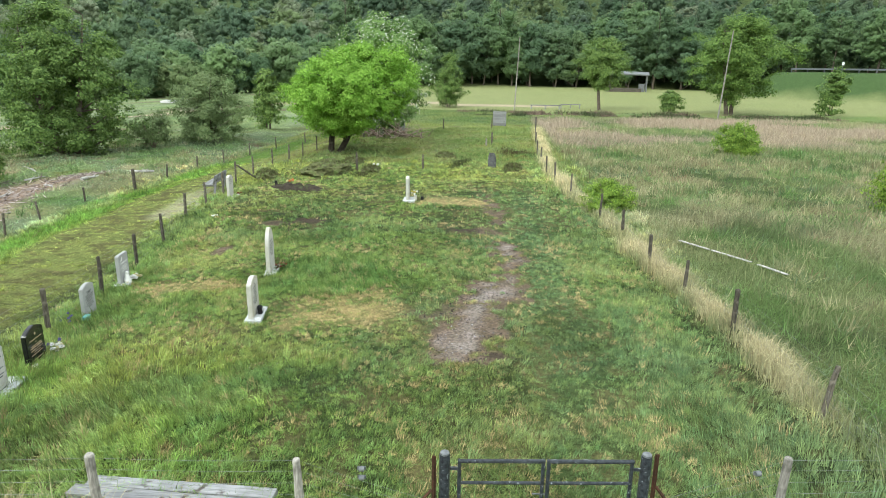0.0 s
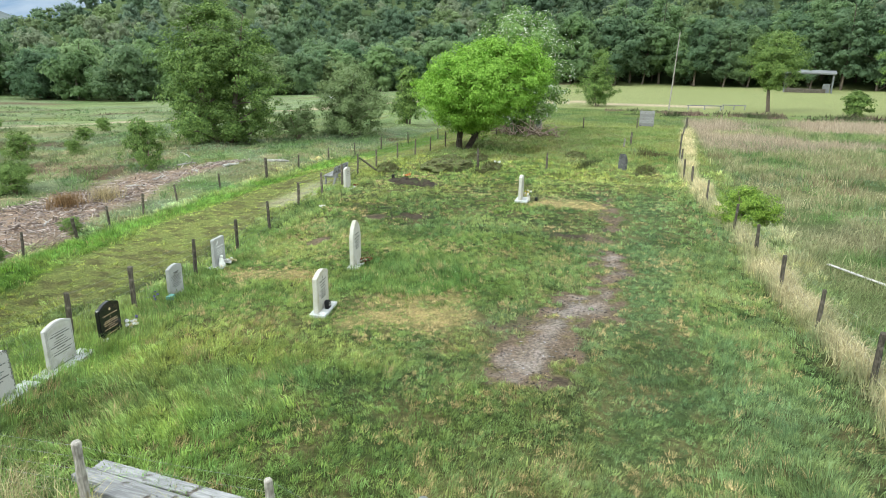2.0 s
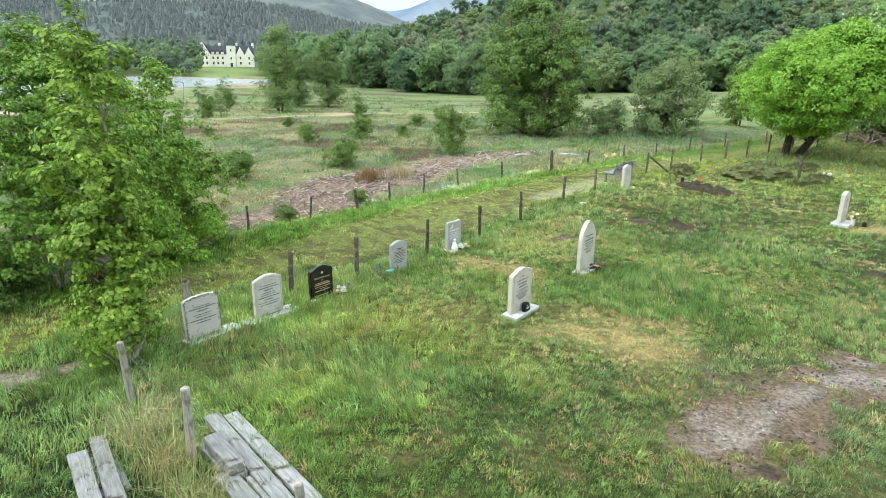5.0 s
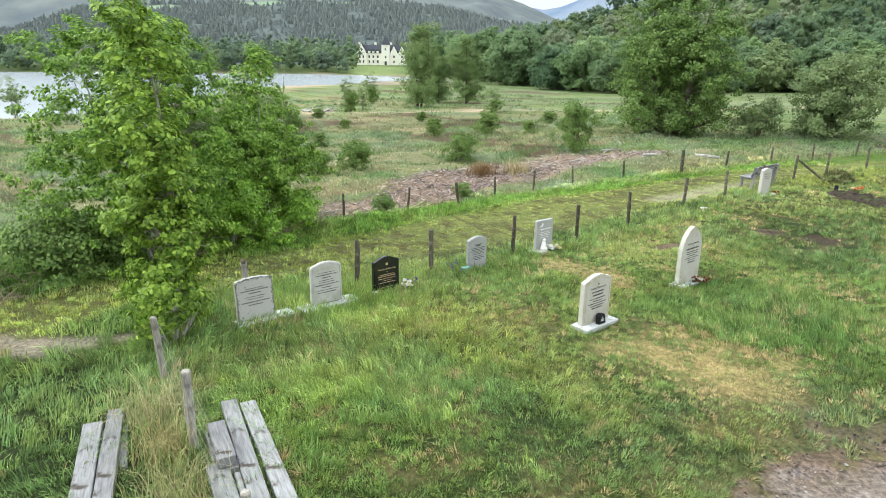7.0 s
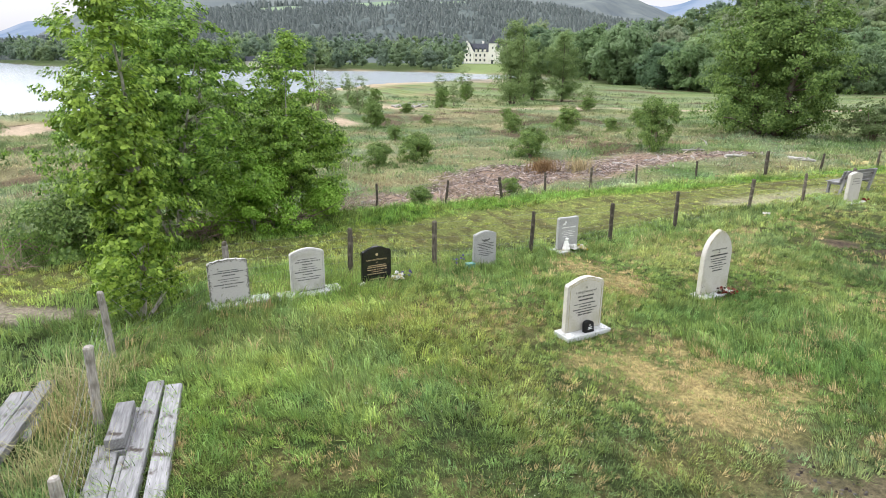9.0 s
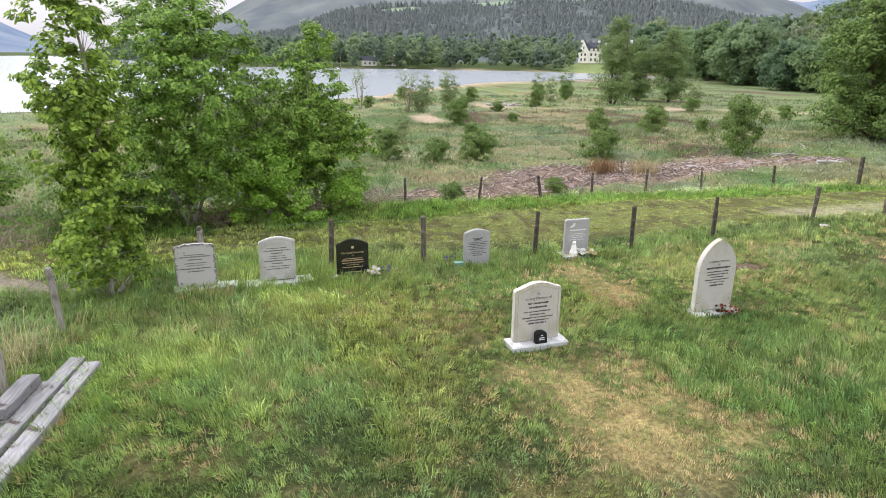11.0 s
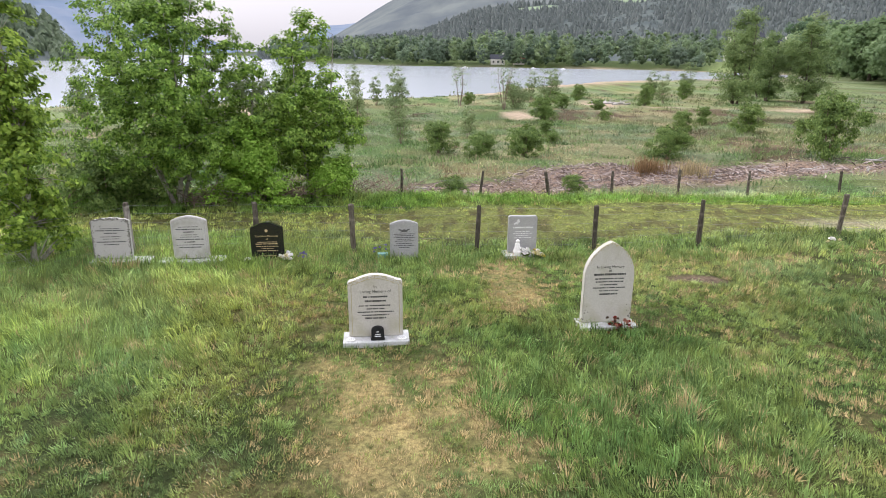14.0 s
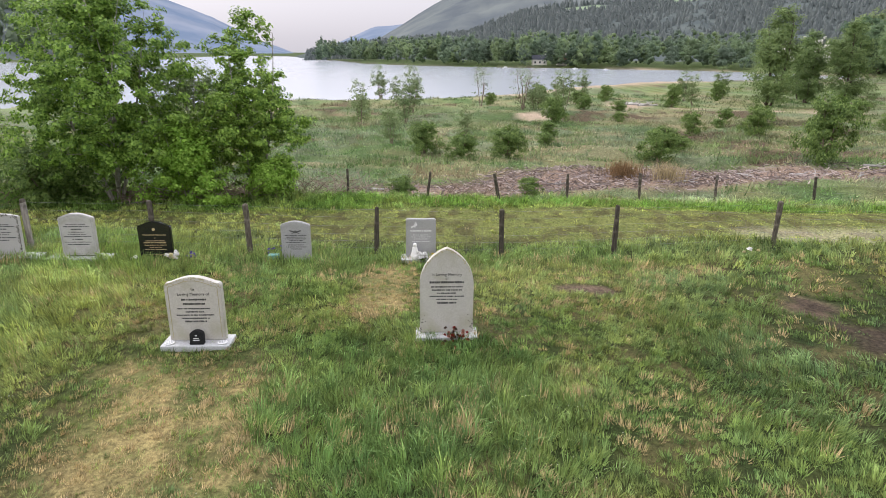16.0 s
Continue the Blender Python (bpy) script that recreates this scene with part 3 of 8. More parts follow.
M_LEAF_PALE = leafy("greyish_willow_leaves", (0.150, 0.215, 0.090), (0.260, 0.330, 0.155), 0.35, 0.15)
M_LEAF_BLOSSOM = leafy("pale_blossom_leaves", (0.14, 0.24, 0.07), (0.30, 0.43, 0.14), 0.36, 0.1)
M_LEAF_JOINED = leafy("distant_woodland_leaves", None, None, 0.5, attr=True, spread_by=0.14)
M_BLOSSOM = leafy("white_blossom", (0.60, 0.62, 0.52), (0.86, 0.86, 0.80), 0.3, 0.05)
# needles and far leaves take a pale blue-grey tone in place of haze
M_CONIFER = leafy("hazy_conifer_needles", (0.115, 0.138, 0.142), (0.165, 0.190, 0.186), 0.15, 0.2)
M_LEAF_FAR = leafy("hazy_far_leaves", (0.125, 0.172, 0.115), (0.180, 0.240, 0.145), 0.3, 0.2)


# ---- the land ----
def spread(mid, step, reach_lo, reach_hi, grow=1.16):
    mid = list(mid)
    lo, hi = mid[0], mid[-1]
    a, b, d = [], [], step
    v = lo
    while v > reach_lo:
        d = min(d * grow, 260)
        v -= d
        a.append(v)
    v, d = hi, step
    while v < reach_hi:
        d = min(d * grow, 260)
        v += d
        b.append(v)
    return np.array(a[::-1] + mid + b)


def build_ground():
    xs = spread(np.concatenate([np.arange(-24, -2.4, 0.18), np.arange(-2.4, 3.2, 0.085), np.arange(3.2, 8, 0.18)]), 0.18, -4200, 3000, 1.07)
    ys = spread(np.concatenate([np.arange(3, 9.6, 0.18), np.arange(9.6, 20, 0.085), np.arange(20, 33, 0.18)]), 0.18, -2500, 4200, 1.07)
    gx, gy = np.meshgrid(xs, ys)
    x, y = gx.ravel(), gy.ravel()
    c = cover(x, y)
    z = height(x, y) + (fbm(x, y, 0.22, 51, 2) - 0.5) * (0.05 * c["soil"] + 0.12 * c["chips"] + 0.03 * c["track"])
    nx, ny = len(xs), len(ys)
    i = (np.arange(ny - 1)[:, None] * nx + np.arange(nx - 1)[None, :]).ravel()
    faces = np.stack([i, i + 1, i + 1 + nx, i + nx], 1)
    bare = np.clip(c["soil"] + c["chips"] + c["sand"] + c["grit"] + c["field"], 0, 1)
    # shade between blades, with dark soil, is put into the colour under grass
    shade_straw_mask = (1 - sm(40, 75, np.hypot(x + 4, y - 16))) * (1 - bare) * (1 - 0.5 * c["track"])
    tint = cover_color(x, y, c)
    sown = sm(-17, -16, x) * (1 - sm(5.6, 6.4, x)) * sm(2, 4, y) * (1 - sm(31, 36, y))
    straw_mat = shade_straw_mask * c["yard"] * sm(0.48, 0.66, fbm(x, y, 0.5, 53)) * 0.4
    tint = mixv(tint * mixv(1.0, mixv(0.66, 0.30 + 0.16 * sm(0.8, 1.4, x) * (1 - sm(2.8, 3.4, x)), sown), shade_straw_mask * (1 - 0.7 * c["dry"]))[:, None], np.array((0.165, 0.135, 0.072)), straw_mat[:, None])
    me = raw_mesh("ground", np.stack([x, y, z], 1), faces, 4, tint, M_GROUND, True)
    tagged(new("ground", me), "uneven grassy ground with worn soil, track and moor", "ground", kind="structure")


build_ground()


def build_lake():
    m, nt, b = mat_base("sky_toned_lake_water", 0.15, 0.5)
    # pale base colour stands in for bright sky mirrored in the water
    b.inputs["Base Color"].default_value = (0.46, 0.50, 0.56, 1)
    b.inputs["IOR"].default_value = 1.33
    bump(nt, b, add_noise(nt, 0.5, 4, stretch=(1, 0.5, 1)), 0.25, 0.15)
    xs, ys = np.linspace(-3400, -60, 60), np.linspace(-1500, 260, 50)
    gx, gy = np.meshgrid(xs, ys)
    nx, ny = len(xs), len(ys)
    i = (np.arange(ny - 1)[:, None] * nx + np.arange(nx - 1)[None, :]).ravel()
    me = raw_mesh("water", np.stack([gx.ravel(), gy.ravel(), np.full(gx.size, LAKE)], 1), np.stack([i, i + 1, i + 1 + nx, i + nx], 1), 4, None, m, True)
    tagged(new("water", me), "calm pale grey loch water", "water", kind="structure")


build_lake()


# haze over the hills is put into their colour and emission
def hill_material(name, dark, light, scale, haze_glow):
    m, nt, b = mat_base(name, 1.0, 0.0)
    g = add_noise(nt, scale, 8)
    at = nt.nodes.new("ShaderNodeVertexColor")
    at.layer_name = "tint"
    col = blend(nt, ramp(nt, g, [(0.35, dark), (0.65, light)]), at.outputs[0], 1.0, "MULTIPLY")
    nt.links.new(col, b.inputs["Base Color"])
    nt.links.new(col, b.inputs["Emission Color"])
    b.inputs["Emission Strength"].default_value = haze_glow
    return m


EYE_AT = (2.6, 12.0, 3.9)


CLEARINGS = ((84.4, 0.86, 2.0, 0.11), (76.5, 0.93, 2.6, 0.07), (70.0, 0.95, 1.6, 0.05))


def build_hill(name, label, near, far, ridge, material, wob=0.25, steps=26, seed=0, grassy=()):
    """A hill as a slope rising from the distance near to a ridge at far; ridge: bearing and height angle."""
    ridge = sorted(ridge)
    bs = np.linspace(ridge[0][0], ridge[-1][0], 200)
    el = np.interp(bs, [r[0] for r in ridge], [r[1] for r in ridge])
    el = el + (fbm(bs * 10, bs * 0, 22, seed + 60) - 0.5) * wob * 2 * sm(-0.6, 0.6, el)
    verts, tints = [], []
    for j in range(steps + 3):
        t = min(j / steps, 1)
        bare = np.zeros(len(bs))
        for cb, ct, wb, wt in grassy:
            bare = np.maximum(bare, 1 - sm(0.8, 1.15, np.hypot((bs - cb) / wb, (t - ct) / wt)))
        tints.append(mixv(np.ones((len(bs), 3)), np.array((2.0, 2.2, 1.5)), bare[:, None]))
        r = near + (far - near) * t + max(0, j - steps) * far * 0.12
        top = far * np.tan(np.radians(el)) + EYE_AT[2] - LAKE
        z = LAKE - 3 + (top + 3) * (t ** 0.85) * (1 - 0.25 * max(0, j - steps))
        a = np.radians(bs)
        lump = (fbm(bs * 12 + j * 3, j * 9 + bs, 24, seed + 70) - 0.5) * top * 0.16 * math.sin(math.pi * t)
        verts.append(np.stack([EYE_AT[0] - np.sin(a) * r, EYE_AT[1] + np.cos(a) * r, z + lump], 1))
    n = len(bs)
    i = (np.arange(len(verts) - 1)[:, None] * n + np.arange(n - 1)[None, :]).ravel()
    me = raw_mesh(name, np.concatenate(verts), np.stack([i, i + n, i + n + 1, i + 1], 1), 4, np.concatenate(tints), material, True)
    return tagged(new(name, me), label, "hill", kind="structure")


# bluish, paled tones: the farther the hill, the more haze in its colour
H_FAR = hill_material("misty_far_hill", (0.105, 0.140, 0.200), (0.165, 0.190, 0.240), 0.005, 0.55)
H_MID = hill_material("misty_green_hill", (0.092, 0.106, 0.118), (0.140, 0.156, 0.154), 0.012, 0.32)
H_WOOD = hill_material("hazy_wooded_hill", (0.078, 0.094, 0.096), (0.112, 0.130, 0.124), 0.05, 0.18)
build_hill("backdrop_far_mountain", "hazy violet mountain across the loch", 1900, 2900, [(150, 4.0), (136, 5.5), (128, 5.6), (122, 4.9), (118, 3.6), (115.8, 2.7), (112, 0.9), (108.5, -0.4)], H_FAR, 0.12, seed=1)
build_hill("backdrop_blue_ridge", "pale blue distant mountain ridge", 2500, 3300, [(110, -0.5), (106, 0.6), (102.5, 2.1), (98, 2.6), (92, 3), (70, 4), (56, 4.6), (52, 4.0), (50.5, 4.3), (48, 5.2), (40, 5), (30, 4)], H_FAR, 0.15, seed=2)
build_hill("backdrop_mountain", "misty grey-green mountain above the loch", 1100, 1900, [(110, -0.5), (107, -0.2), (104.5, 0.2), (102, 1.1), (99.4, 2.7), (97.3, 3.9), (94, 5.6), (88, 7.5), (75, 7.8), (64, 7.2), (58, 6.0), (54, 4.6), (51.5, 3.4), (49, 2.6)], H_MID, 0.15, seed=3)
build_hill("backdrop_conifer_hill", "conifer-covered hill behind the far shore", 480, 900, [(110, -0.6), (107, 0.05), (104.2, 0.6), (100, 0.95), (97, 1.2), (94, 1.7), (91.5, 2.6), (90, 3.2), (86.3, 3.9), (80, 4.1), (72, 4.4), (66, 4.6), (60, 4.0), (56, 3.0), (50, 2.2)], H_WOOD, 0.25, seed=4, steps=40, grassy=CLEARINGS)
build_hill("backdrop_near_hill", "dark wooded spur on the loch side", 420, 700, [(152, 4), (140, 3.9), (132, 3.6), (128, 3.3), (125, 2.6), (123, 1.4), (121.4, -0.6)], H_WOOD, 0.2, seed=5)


# ---- grass ----
def blades(name, x, y, length, width, color, lean, mat, label, segs=1, z0=None, way=None, jitter=0.75):
    """Many blades of grass as one mesh: bent, tapering strips."""
    n = len(x)
    z = (height(x, y) if z0 is None else z0) - 0.01
    a = rng.uniform(0, 2 * np.pi, n)
    b = rng.uniform(0, 2 * np.pi, n) if way is None else way + rng.normal(0, jitter, n)
    ln = lean * rng.uniform(0.2, 1.3, n)
    side = np.stack([np.cos(a), np.sin(a), np.zeros(n)], 1) * (width * 0.5)[:, None]
    base = np.stack([x, y, z], 1)
    bend = np.stack([np.cos(b), np.sin(b), np.zeros(n)], 1)
    up = np.array((0, 0, 1.0))
    if segs == 1:
        tip = base + bend * (length * ln)[:, None] + up * (length * np.sqrt(np.maximum(0.15, 1 - ln ** 2)))[:, None]
        verts = np.stack([base - side, base + side, tip], 1).reshape(-1, 3)
        faces = np.arange(n * 3).reshape(-1, 3)
        cols = np.repeat(color, 3, 0)
    else:
        mid = base + bend * (length * ln * 0.25)[:, None] + up * (length * 0.58)[:, None]
        tip = base + bend * (length * ln)[:, None] + up * (length * (1 - 0.35 * ln))[:, None]
        verts = np.stack([base - side, base + side, mid - side * 0.7, mid + side * 0.7, tip], 1).reshape(-1, 3)
        k = np.arange(n)[:, None] * 5
        faces = np.concatenate([k + np.array([[0, 1, 3]]), k + np.array([[0, 3, 2]]), k + np.array([[2, 3, 4]])], 1).reshape(-1, 3)
        cols = np.repeat(color, 5, 0)
    me = raw_mesh(name, verts, faces, 3, cols, mat)
    return tagged(new(name, me), label, "grass", kind="stuff")


def scatter(n, x0, x1, y0, y1):
    return rng.uniform(x0, x1, n), rng.uniform(y0, y1, n)


def left_fence_x(y):
    return np.interp(y, [5, 7.6, 12, 16.7, 22.3, 27, 34, 42], [-8.2, -8.42, -9.05, -9.76, -11.0, -11.4, -11.5, -9.8])


def long_grass(x, y, c):
    """How long the sward grows, 0 mown to 1 uncut."""
    g = 0.14 + 0.28 * sm(0.42, 0.7, fbm(x, y, 1.9, 81)) + 0.2 * sm(0.45, 0.7, c["n1"])
    g = g + 0.48 * (1 - sm(0.4, 1.3, np.abs(x - left_fence_x(y) - 0.15)))
    g = g + 0.48 * sm(2.2, 4.5, -x) * (1 - sm(9.5, 12.5, y))
    g = g + 0.35 * (1 - sm(0.7, 1.3, np.hypot((x + 3.9) / 1.6, (y - 15.8) / 1.7)))
    g = g + 0.25 * sm(2.6, 4.0, x) + 0.30 * sm(-2.5, 1.0, x) * (1 - sm(8.0, 10.5, y)) + 0.10 * (1 - sm(0.6, 1.4, np.hypot((x + 1.6) / 2.2, (y - 16.0) / 2.4)))
    g = g - 0.15 * (1 - sm(0.5, 1.0, np.abs(x - 1.9))) - 0.25 * c["dry"] - 0.28 * c["track"]
    g = g + 0.35 * sm(29, 33, y) * c["n2"]
    g = g + 0.85 * c["bank"] + 0.35 * c["moor"] * c["n2"] + 0.3 * c["field_r"]
    return np.clip(g, 0.05, 1)


def sward(name, tx, ty, k, spread_r, lo, span, width, grow, segs, label):
    """Rounded tufts of k blades that fan out of one foot and share a tone."""
    n = len(tx)
    c = cover(tx, ty)
    g = long_grass(tx, ty, c)
    size = spread_r * rng.uniform(0.55, 1.5, n) * (0.8 + 0.5 * g)
    d, a = np.sqrt(rng.uniform(0, 1, n * k)), rng.uniform(0, 2 * np.pi, n * k)
    x, y = np.repeat(tx, k) + np.cos(a) * d * np.repeat(size, k), np.repeat(ty, k) + np.sin(a) * d * np.repeat(size, k)
    combed = fbm(tx, ty, 2.6, 85) * 14 + rng.normal(0, 0.5, n)
    bx = np.cos(a) * d * 0.95 + np.repeat(np.cos(combed), k) * 0.65
    by_ = np.sin(a) * d * 0.95 + np.repeat(np.sin(combed), k) * 0.65
    length = np.repeat((lo + span * g) * rng.uniform(0.55, 1.45, n) * (1 - 0.35 * c["dry"]) * (1 - 0.40 * c["track"]), k) * (1 - 0.35 * d ** 2) * rng.uniform(0.7, 1.2, n * k)
    col = cover_color(tx, ty, c, False)
    tone = rng.uniform(0, 1, n)[:, None]
    cool, warm = np.array((0.90, 0.98, 0.98)), np.array((1.22, 1.09, 0.88))
    col = col * (cool * (1 - tone) + warm * tone) * np.clip(1.04 * np.exp(rng.normal(0, 0.36, n) + 0.35 * (fbm(tx, ty, 0.55, 86) - 0.5)), 0.45, 1.62)[:, None]
    col = col * (1 + np.array((0.0, 0.0, 0.13)) * sm(-3, 1, tx)[:, None])
    lush = (sm(2.2, 4.5, -tx) * (1 - sm(9.5, 12.5, ty)) * (1 - sm(9.5, 10.5, -tx)))[:, None]
    col = col * (1 + np.array((0.13, 0.16, 0.03)) * lush)
    dead = rng.uniform(0, 1, n) < 0.03 + 0.70 * c["dry"] + 0.30 * sm(0.54, 0.66, fbm(tx, ty, 0.6, 87)) * c["yard"] * (1 - 0.8 * g)
    dead &= rng.uniform(0, 1, n) > 0.7 * c["thin"]
    dead &= (segs == 1) | (rng.uniform(0, 1, n) < 0.2)
    col = np.where(dead[:, None], mixv(DRY, np.array((0.33, 0.26, 0.145)), rng.uniform(0, 1, n)[:, None]) * rng.uniform(0.65, 1.15, n)[:, None], col)
    col = np.repeat(col * (1.6 if segs > 1 else 1.5), k, 0)
    away = np.hypot(x - 2, y - 10)
    blades(name, x, y, length, width * rng.uniform(0.7, 1.3, n * k) + grow * away, col, 0.80, M_GRASS, label, segs, np.repeat(height(tx, ty), k) - 0.005, np.arctan2(by_, bx), 0.35)


def build_grass():
    # short sward of the graveyard and track, in small tufts
    for x0, x1, y0, y1, n, k, r, w in ((-9.6, 4.6, 5.6, 20.5, 34000, 26, 0.060, 0.0092), (-16.4, 6.2, 3.0, 34, 30000, 16, 0.085, 0.014)):
        tx, ty = scatter(n, x0, x1, y0, y1)
        c = cover(tx, ty)
        odds = 1 - np.clip(np.maximum(c["soil"], c["earth"]) * 1.2 - 0.10, 0, 0.98) - 0.30 * sm(0.48, 0.66, fbm(tx, ty, 0.5, 53)) * c["yard"] - 0.75 * c["track"] * sm(0.51, 0.62, fbm(tx * 0.8, ty * 1.25, 0.32, 47, 3)) - 0.6 * c["grit"] - 0.15 * c["dry"]
        if k == 16:
            odds = np.where((tx > -9.6) & (tx < 4.6) & (ty > 5.6) & (ty < 20.5), 0, odds)
        keep = rng.uniform(0, 1, n) < odds
        sward("grass", tx[keep], ty[keep], k, r, 0.075, 0.125, w, 0.00045, 1, "short green and yellowish grass sward of the graveyard")
    # sward before the gate and round the field corner
    tx, ty = scatter(9000, -14, 9, -7, 3.2)
    sward("grass", tx, ty, 9, 0.13, 0.08, 0.12, 0.016, 0.0005, 1, "short green sward before the gate")
    # longer tufts
    n = 25000
    tx, ty = scatter(n, -17.2, 6.4, 3.0, 36)
    c = cover(tx, ty)
    g = long_grass(tx, ty, c) * (1 - c["soil"]) * (1 - c["earth"]) * (1 - 0.75 * c["dry"])
    keep = rng.uniform(0, 1, n) < sm(0.15, 0.65, g) * (1 - 0.5 * sm(24, 34, ty))
    sward("tall_grass", tx[keep], ty[keep], 18, 0.075, 0.09, 0.19, 0.0085, 0.0004, 2, "uncut tufts of long green grass")
    # straw along the wire fence and pale rough field beside the graveyard
    n = 11500
    tx, ty = scatter(n, 4.0, 34, 4, 62)
    along = rng.uniform(7.5, 60, 3600)
    along = along[rng.uniform(0, 1, 3600) < 0.25 + 0.75 * sm(0.42, 0.58, fbm(along, along * 0, 1.6, 95))]
    tx, ty = np.concatenate([tx, np.interp(along, [6, 9, 13, 17, 24, 34, 60], [5.6, 5.7, 5.55, 5.05, 4.75, 3.75, 5.3]) + 0.12 + rng.normal(0, 0.26, len(along))]), np.concatenate([ty, along])
    n = len(tx)
    c = cover(tx, ty)
    w = np.maximum(c["straw"] * 1.0, (0.15 * c["field_r"] + 0.6 * c["rough"]) * sm(0.35, 0.6, fbm(tx, ty, 1.4, 93)))
    keep = rng.uniform(0, 1, n) < w
    tx, ty = tx[keep], ty[keep]
    k = 22
    x, y = np.repeat(tx, k) + rng.normal(0, 0.14, len(tx) * k), np.repeat(ty, k) + rng.normal(0, 0.14, len(tx) * k)
    c = cover(x, y)
    col = cover_color(x, y, c, False)
    pale = np.repeat(rng.uniform(0, 1, len(tx)), k)[:, None]
    col = mixv(col, STRAW * (0.9 + 0.35 * sm(16, 26, y))[:, None], np.clip(pale * (0.30 + 0.45 * c["straw"][:, None]) + 0.3 * (c["straw"] * sm(8, 12, y))[:, None], 0, 1)) * rng.uniform(0.8, 1.2, len(x))[:, None]
    blades("dry_grass", x, y, rng.uniform(0.20, 0.58, len(x)), 0.008 + 0.0007 * np.hypot(x - 2, y - 4), col * 1.12, 0.7, M_GRASS, "tall pale straw-coloured grass along the fence and field", 2)
    # sparse cover of the field, rushes and moor
    x1, y1 = scatter(115000, 5.5, 56, 4, 80)
    x2, y2 = scatter(70000, -62, -14, -14, 62)
    x3, y3 = scatter(60000, -14, 6, 33, 88)
    x4, y4 = scatter(26000, -110, -50, -40, 90)
    x5, y5 = scatter(30000, -15, 4, -4, 4)
    x6, y6 = scatter(26000, 5.8, 14, 6, 24)
    x, y = np.concatenate([x1, x2, x3, x4, x5, x6]), np.concatenate([y1, y2, y3, y4, y5, y6])
    c = cover(x, y)
    keep = (rng.uniform(0, 1, len(x)) > np.maximum(np.maximum(c["chips"] * 1.2, c["sand"]), c["soil"])) & (shore(x, y) < -6)
    x, y = x[keep], y[keep]
    c = {k: v[keep] for k, v in c.items()}
    far = np.hypot(x - 2, y - 8)
    col = cover_color(x, y, c, False) * rng.uniform(1.12, 1.4, len(x))[:, None] * (1 + 0.22 * c["moor"])[:, None]
    length = (0.08 + 0.20 * c["n2"] + 0.3 * c["rush"] + 0.15 * c["field_r"]) * rng.uniform(0.6, 1.3, len(x)) * (1 - 0.6 * c["track"]) * (1 - 0.7 * c["field"]) * (1 - 0.45 * c["moor"]) * (1 - 0.55 * sm(30, 60, far) * c["moor"])
    blades("rough_grass", x, y, length, (0.010 + 0.0009 * far) * (1 + 0.9 * c["moor"]), col, 0.95, M_GRASS_FAR, "rough green, straw and brown moor grass and rushes")

    # dark heathery verge before the far field
    x, y = scatter(30000, -3, 44, 77.5, 87)
    keep = rng.uniform(0, 1, len(x)) < sm(0.40, 0.56, fbm(x, y, 5, 58)) * sm(77.5, 79, y) * (1 - sm(84, 87, y))
    x, y = x[keep], y[keep]
    tone = sm(0.4, 0.6, fbm(x, y, 3, 59))[:, None]
    col = mixv(np.array((0.085, 0.105, 0.050)), np.array((0.205, 0.150, 0.120)), tone) * rng.uniform(0.7, 1.3, len(x))[:, None]
    blades("heather", x, y, rng.uniform(0.15, 0.6, len(x)) * (0.5 + sm(0.4, 0.7, fbm(x, y, 2, 60))), np.full(len(x), 0.13), col, 1.1, M_GRASS_FAR, "dark heather and rushes along the far field edge")
    # tussocks of the moor, rough field and far end of the graveyard, each of one tone
    tones = np.array(((0.085, 0.165, 0.052), (0.165, 0.265, 0.088), (0.165, 0.225, 0.130), (0.280, 0.305, 0.150), (0.44, 0.390, 0.245), (0.225, 0.155, 0.105)))
    for x0, x1, y0, y1, n, k, tall, odds, label in (
            (-50, -15.2, -8, 48, 9000, 20, 0.28, (0.26, 0.30, 0.20, 0.14, 0.07, 0.03), "tussocks of sedge and moor grass"),
            (-100, -50, -30, 80, 2600, 14, 0.40, (0.22, 0.24, 0.22, 0.18, 0.10, 0.04), "tussocks of sedge and moor grass"),
            (5.8, 46, 5, 52, 6400, 22, 0.46, (0.22, 0.27, 0.10, 0.18, 0.21, 0.02), "tussocks of the rough field beside the fence"),
            (-10.5, 5, 29.5, 60, 2200, 22, 0.22, (0.18, 0.34, 0.06, 0.30, 0.08, 0.04), "rough hummocky tussocks beyond the last graves")):
        tx, ty = scatter(n, x0, x1, y0, y1)
        c = cover(tx, ty)
        keep = (np.maximum(np.maximum(c["chips"], c["sand"]), np.maximum(c["track"], c["soil"])) < 0.4) & (shore(tx, ty) < -8)
        keep &= rng.uniform(0, 1, n) < 0.25 + 0.9 * sm(0.38, 0.6, fbm(tx, ty, 3.0, 97))
        tx, ty = tx[keep], ty[keep]
        n = len(tx)
        pick = np.clip(np.searchsorted(np.cumsum(odds), np.clip(fbm(tx, ty, 2.4, 98) * 1.9 - 0.45 + rng.normal(0, 0.16, n), 0, 0.999)), 0, 5)
        far = np.hypot(tx - 2, ty - 8)
        r = rng.uniform(0.10, 0.24, n) * (1 + far * 0.010)
        x, y = np.repeat(tx, k) + rng.normal(0, 1, n * k) * np.repeat(r, k), np.repeat(ty, k) + rng.normal(0, 1, n * k) * np.repeat(r, k)
        soft = sm(25, 70, far)[:, None] * 0.65
        base = mixv(tones[pick], cover_color(tx, ty, cover(tx, ty), False) * 1.15, 0.2 + soft)
        col = np.repeat(base * rng.uniform(0.85, 1.3, n)[:, None], k, 0) * rng.uniform(0.85, 1.2, n * k)[:, None]
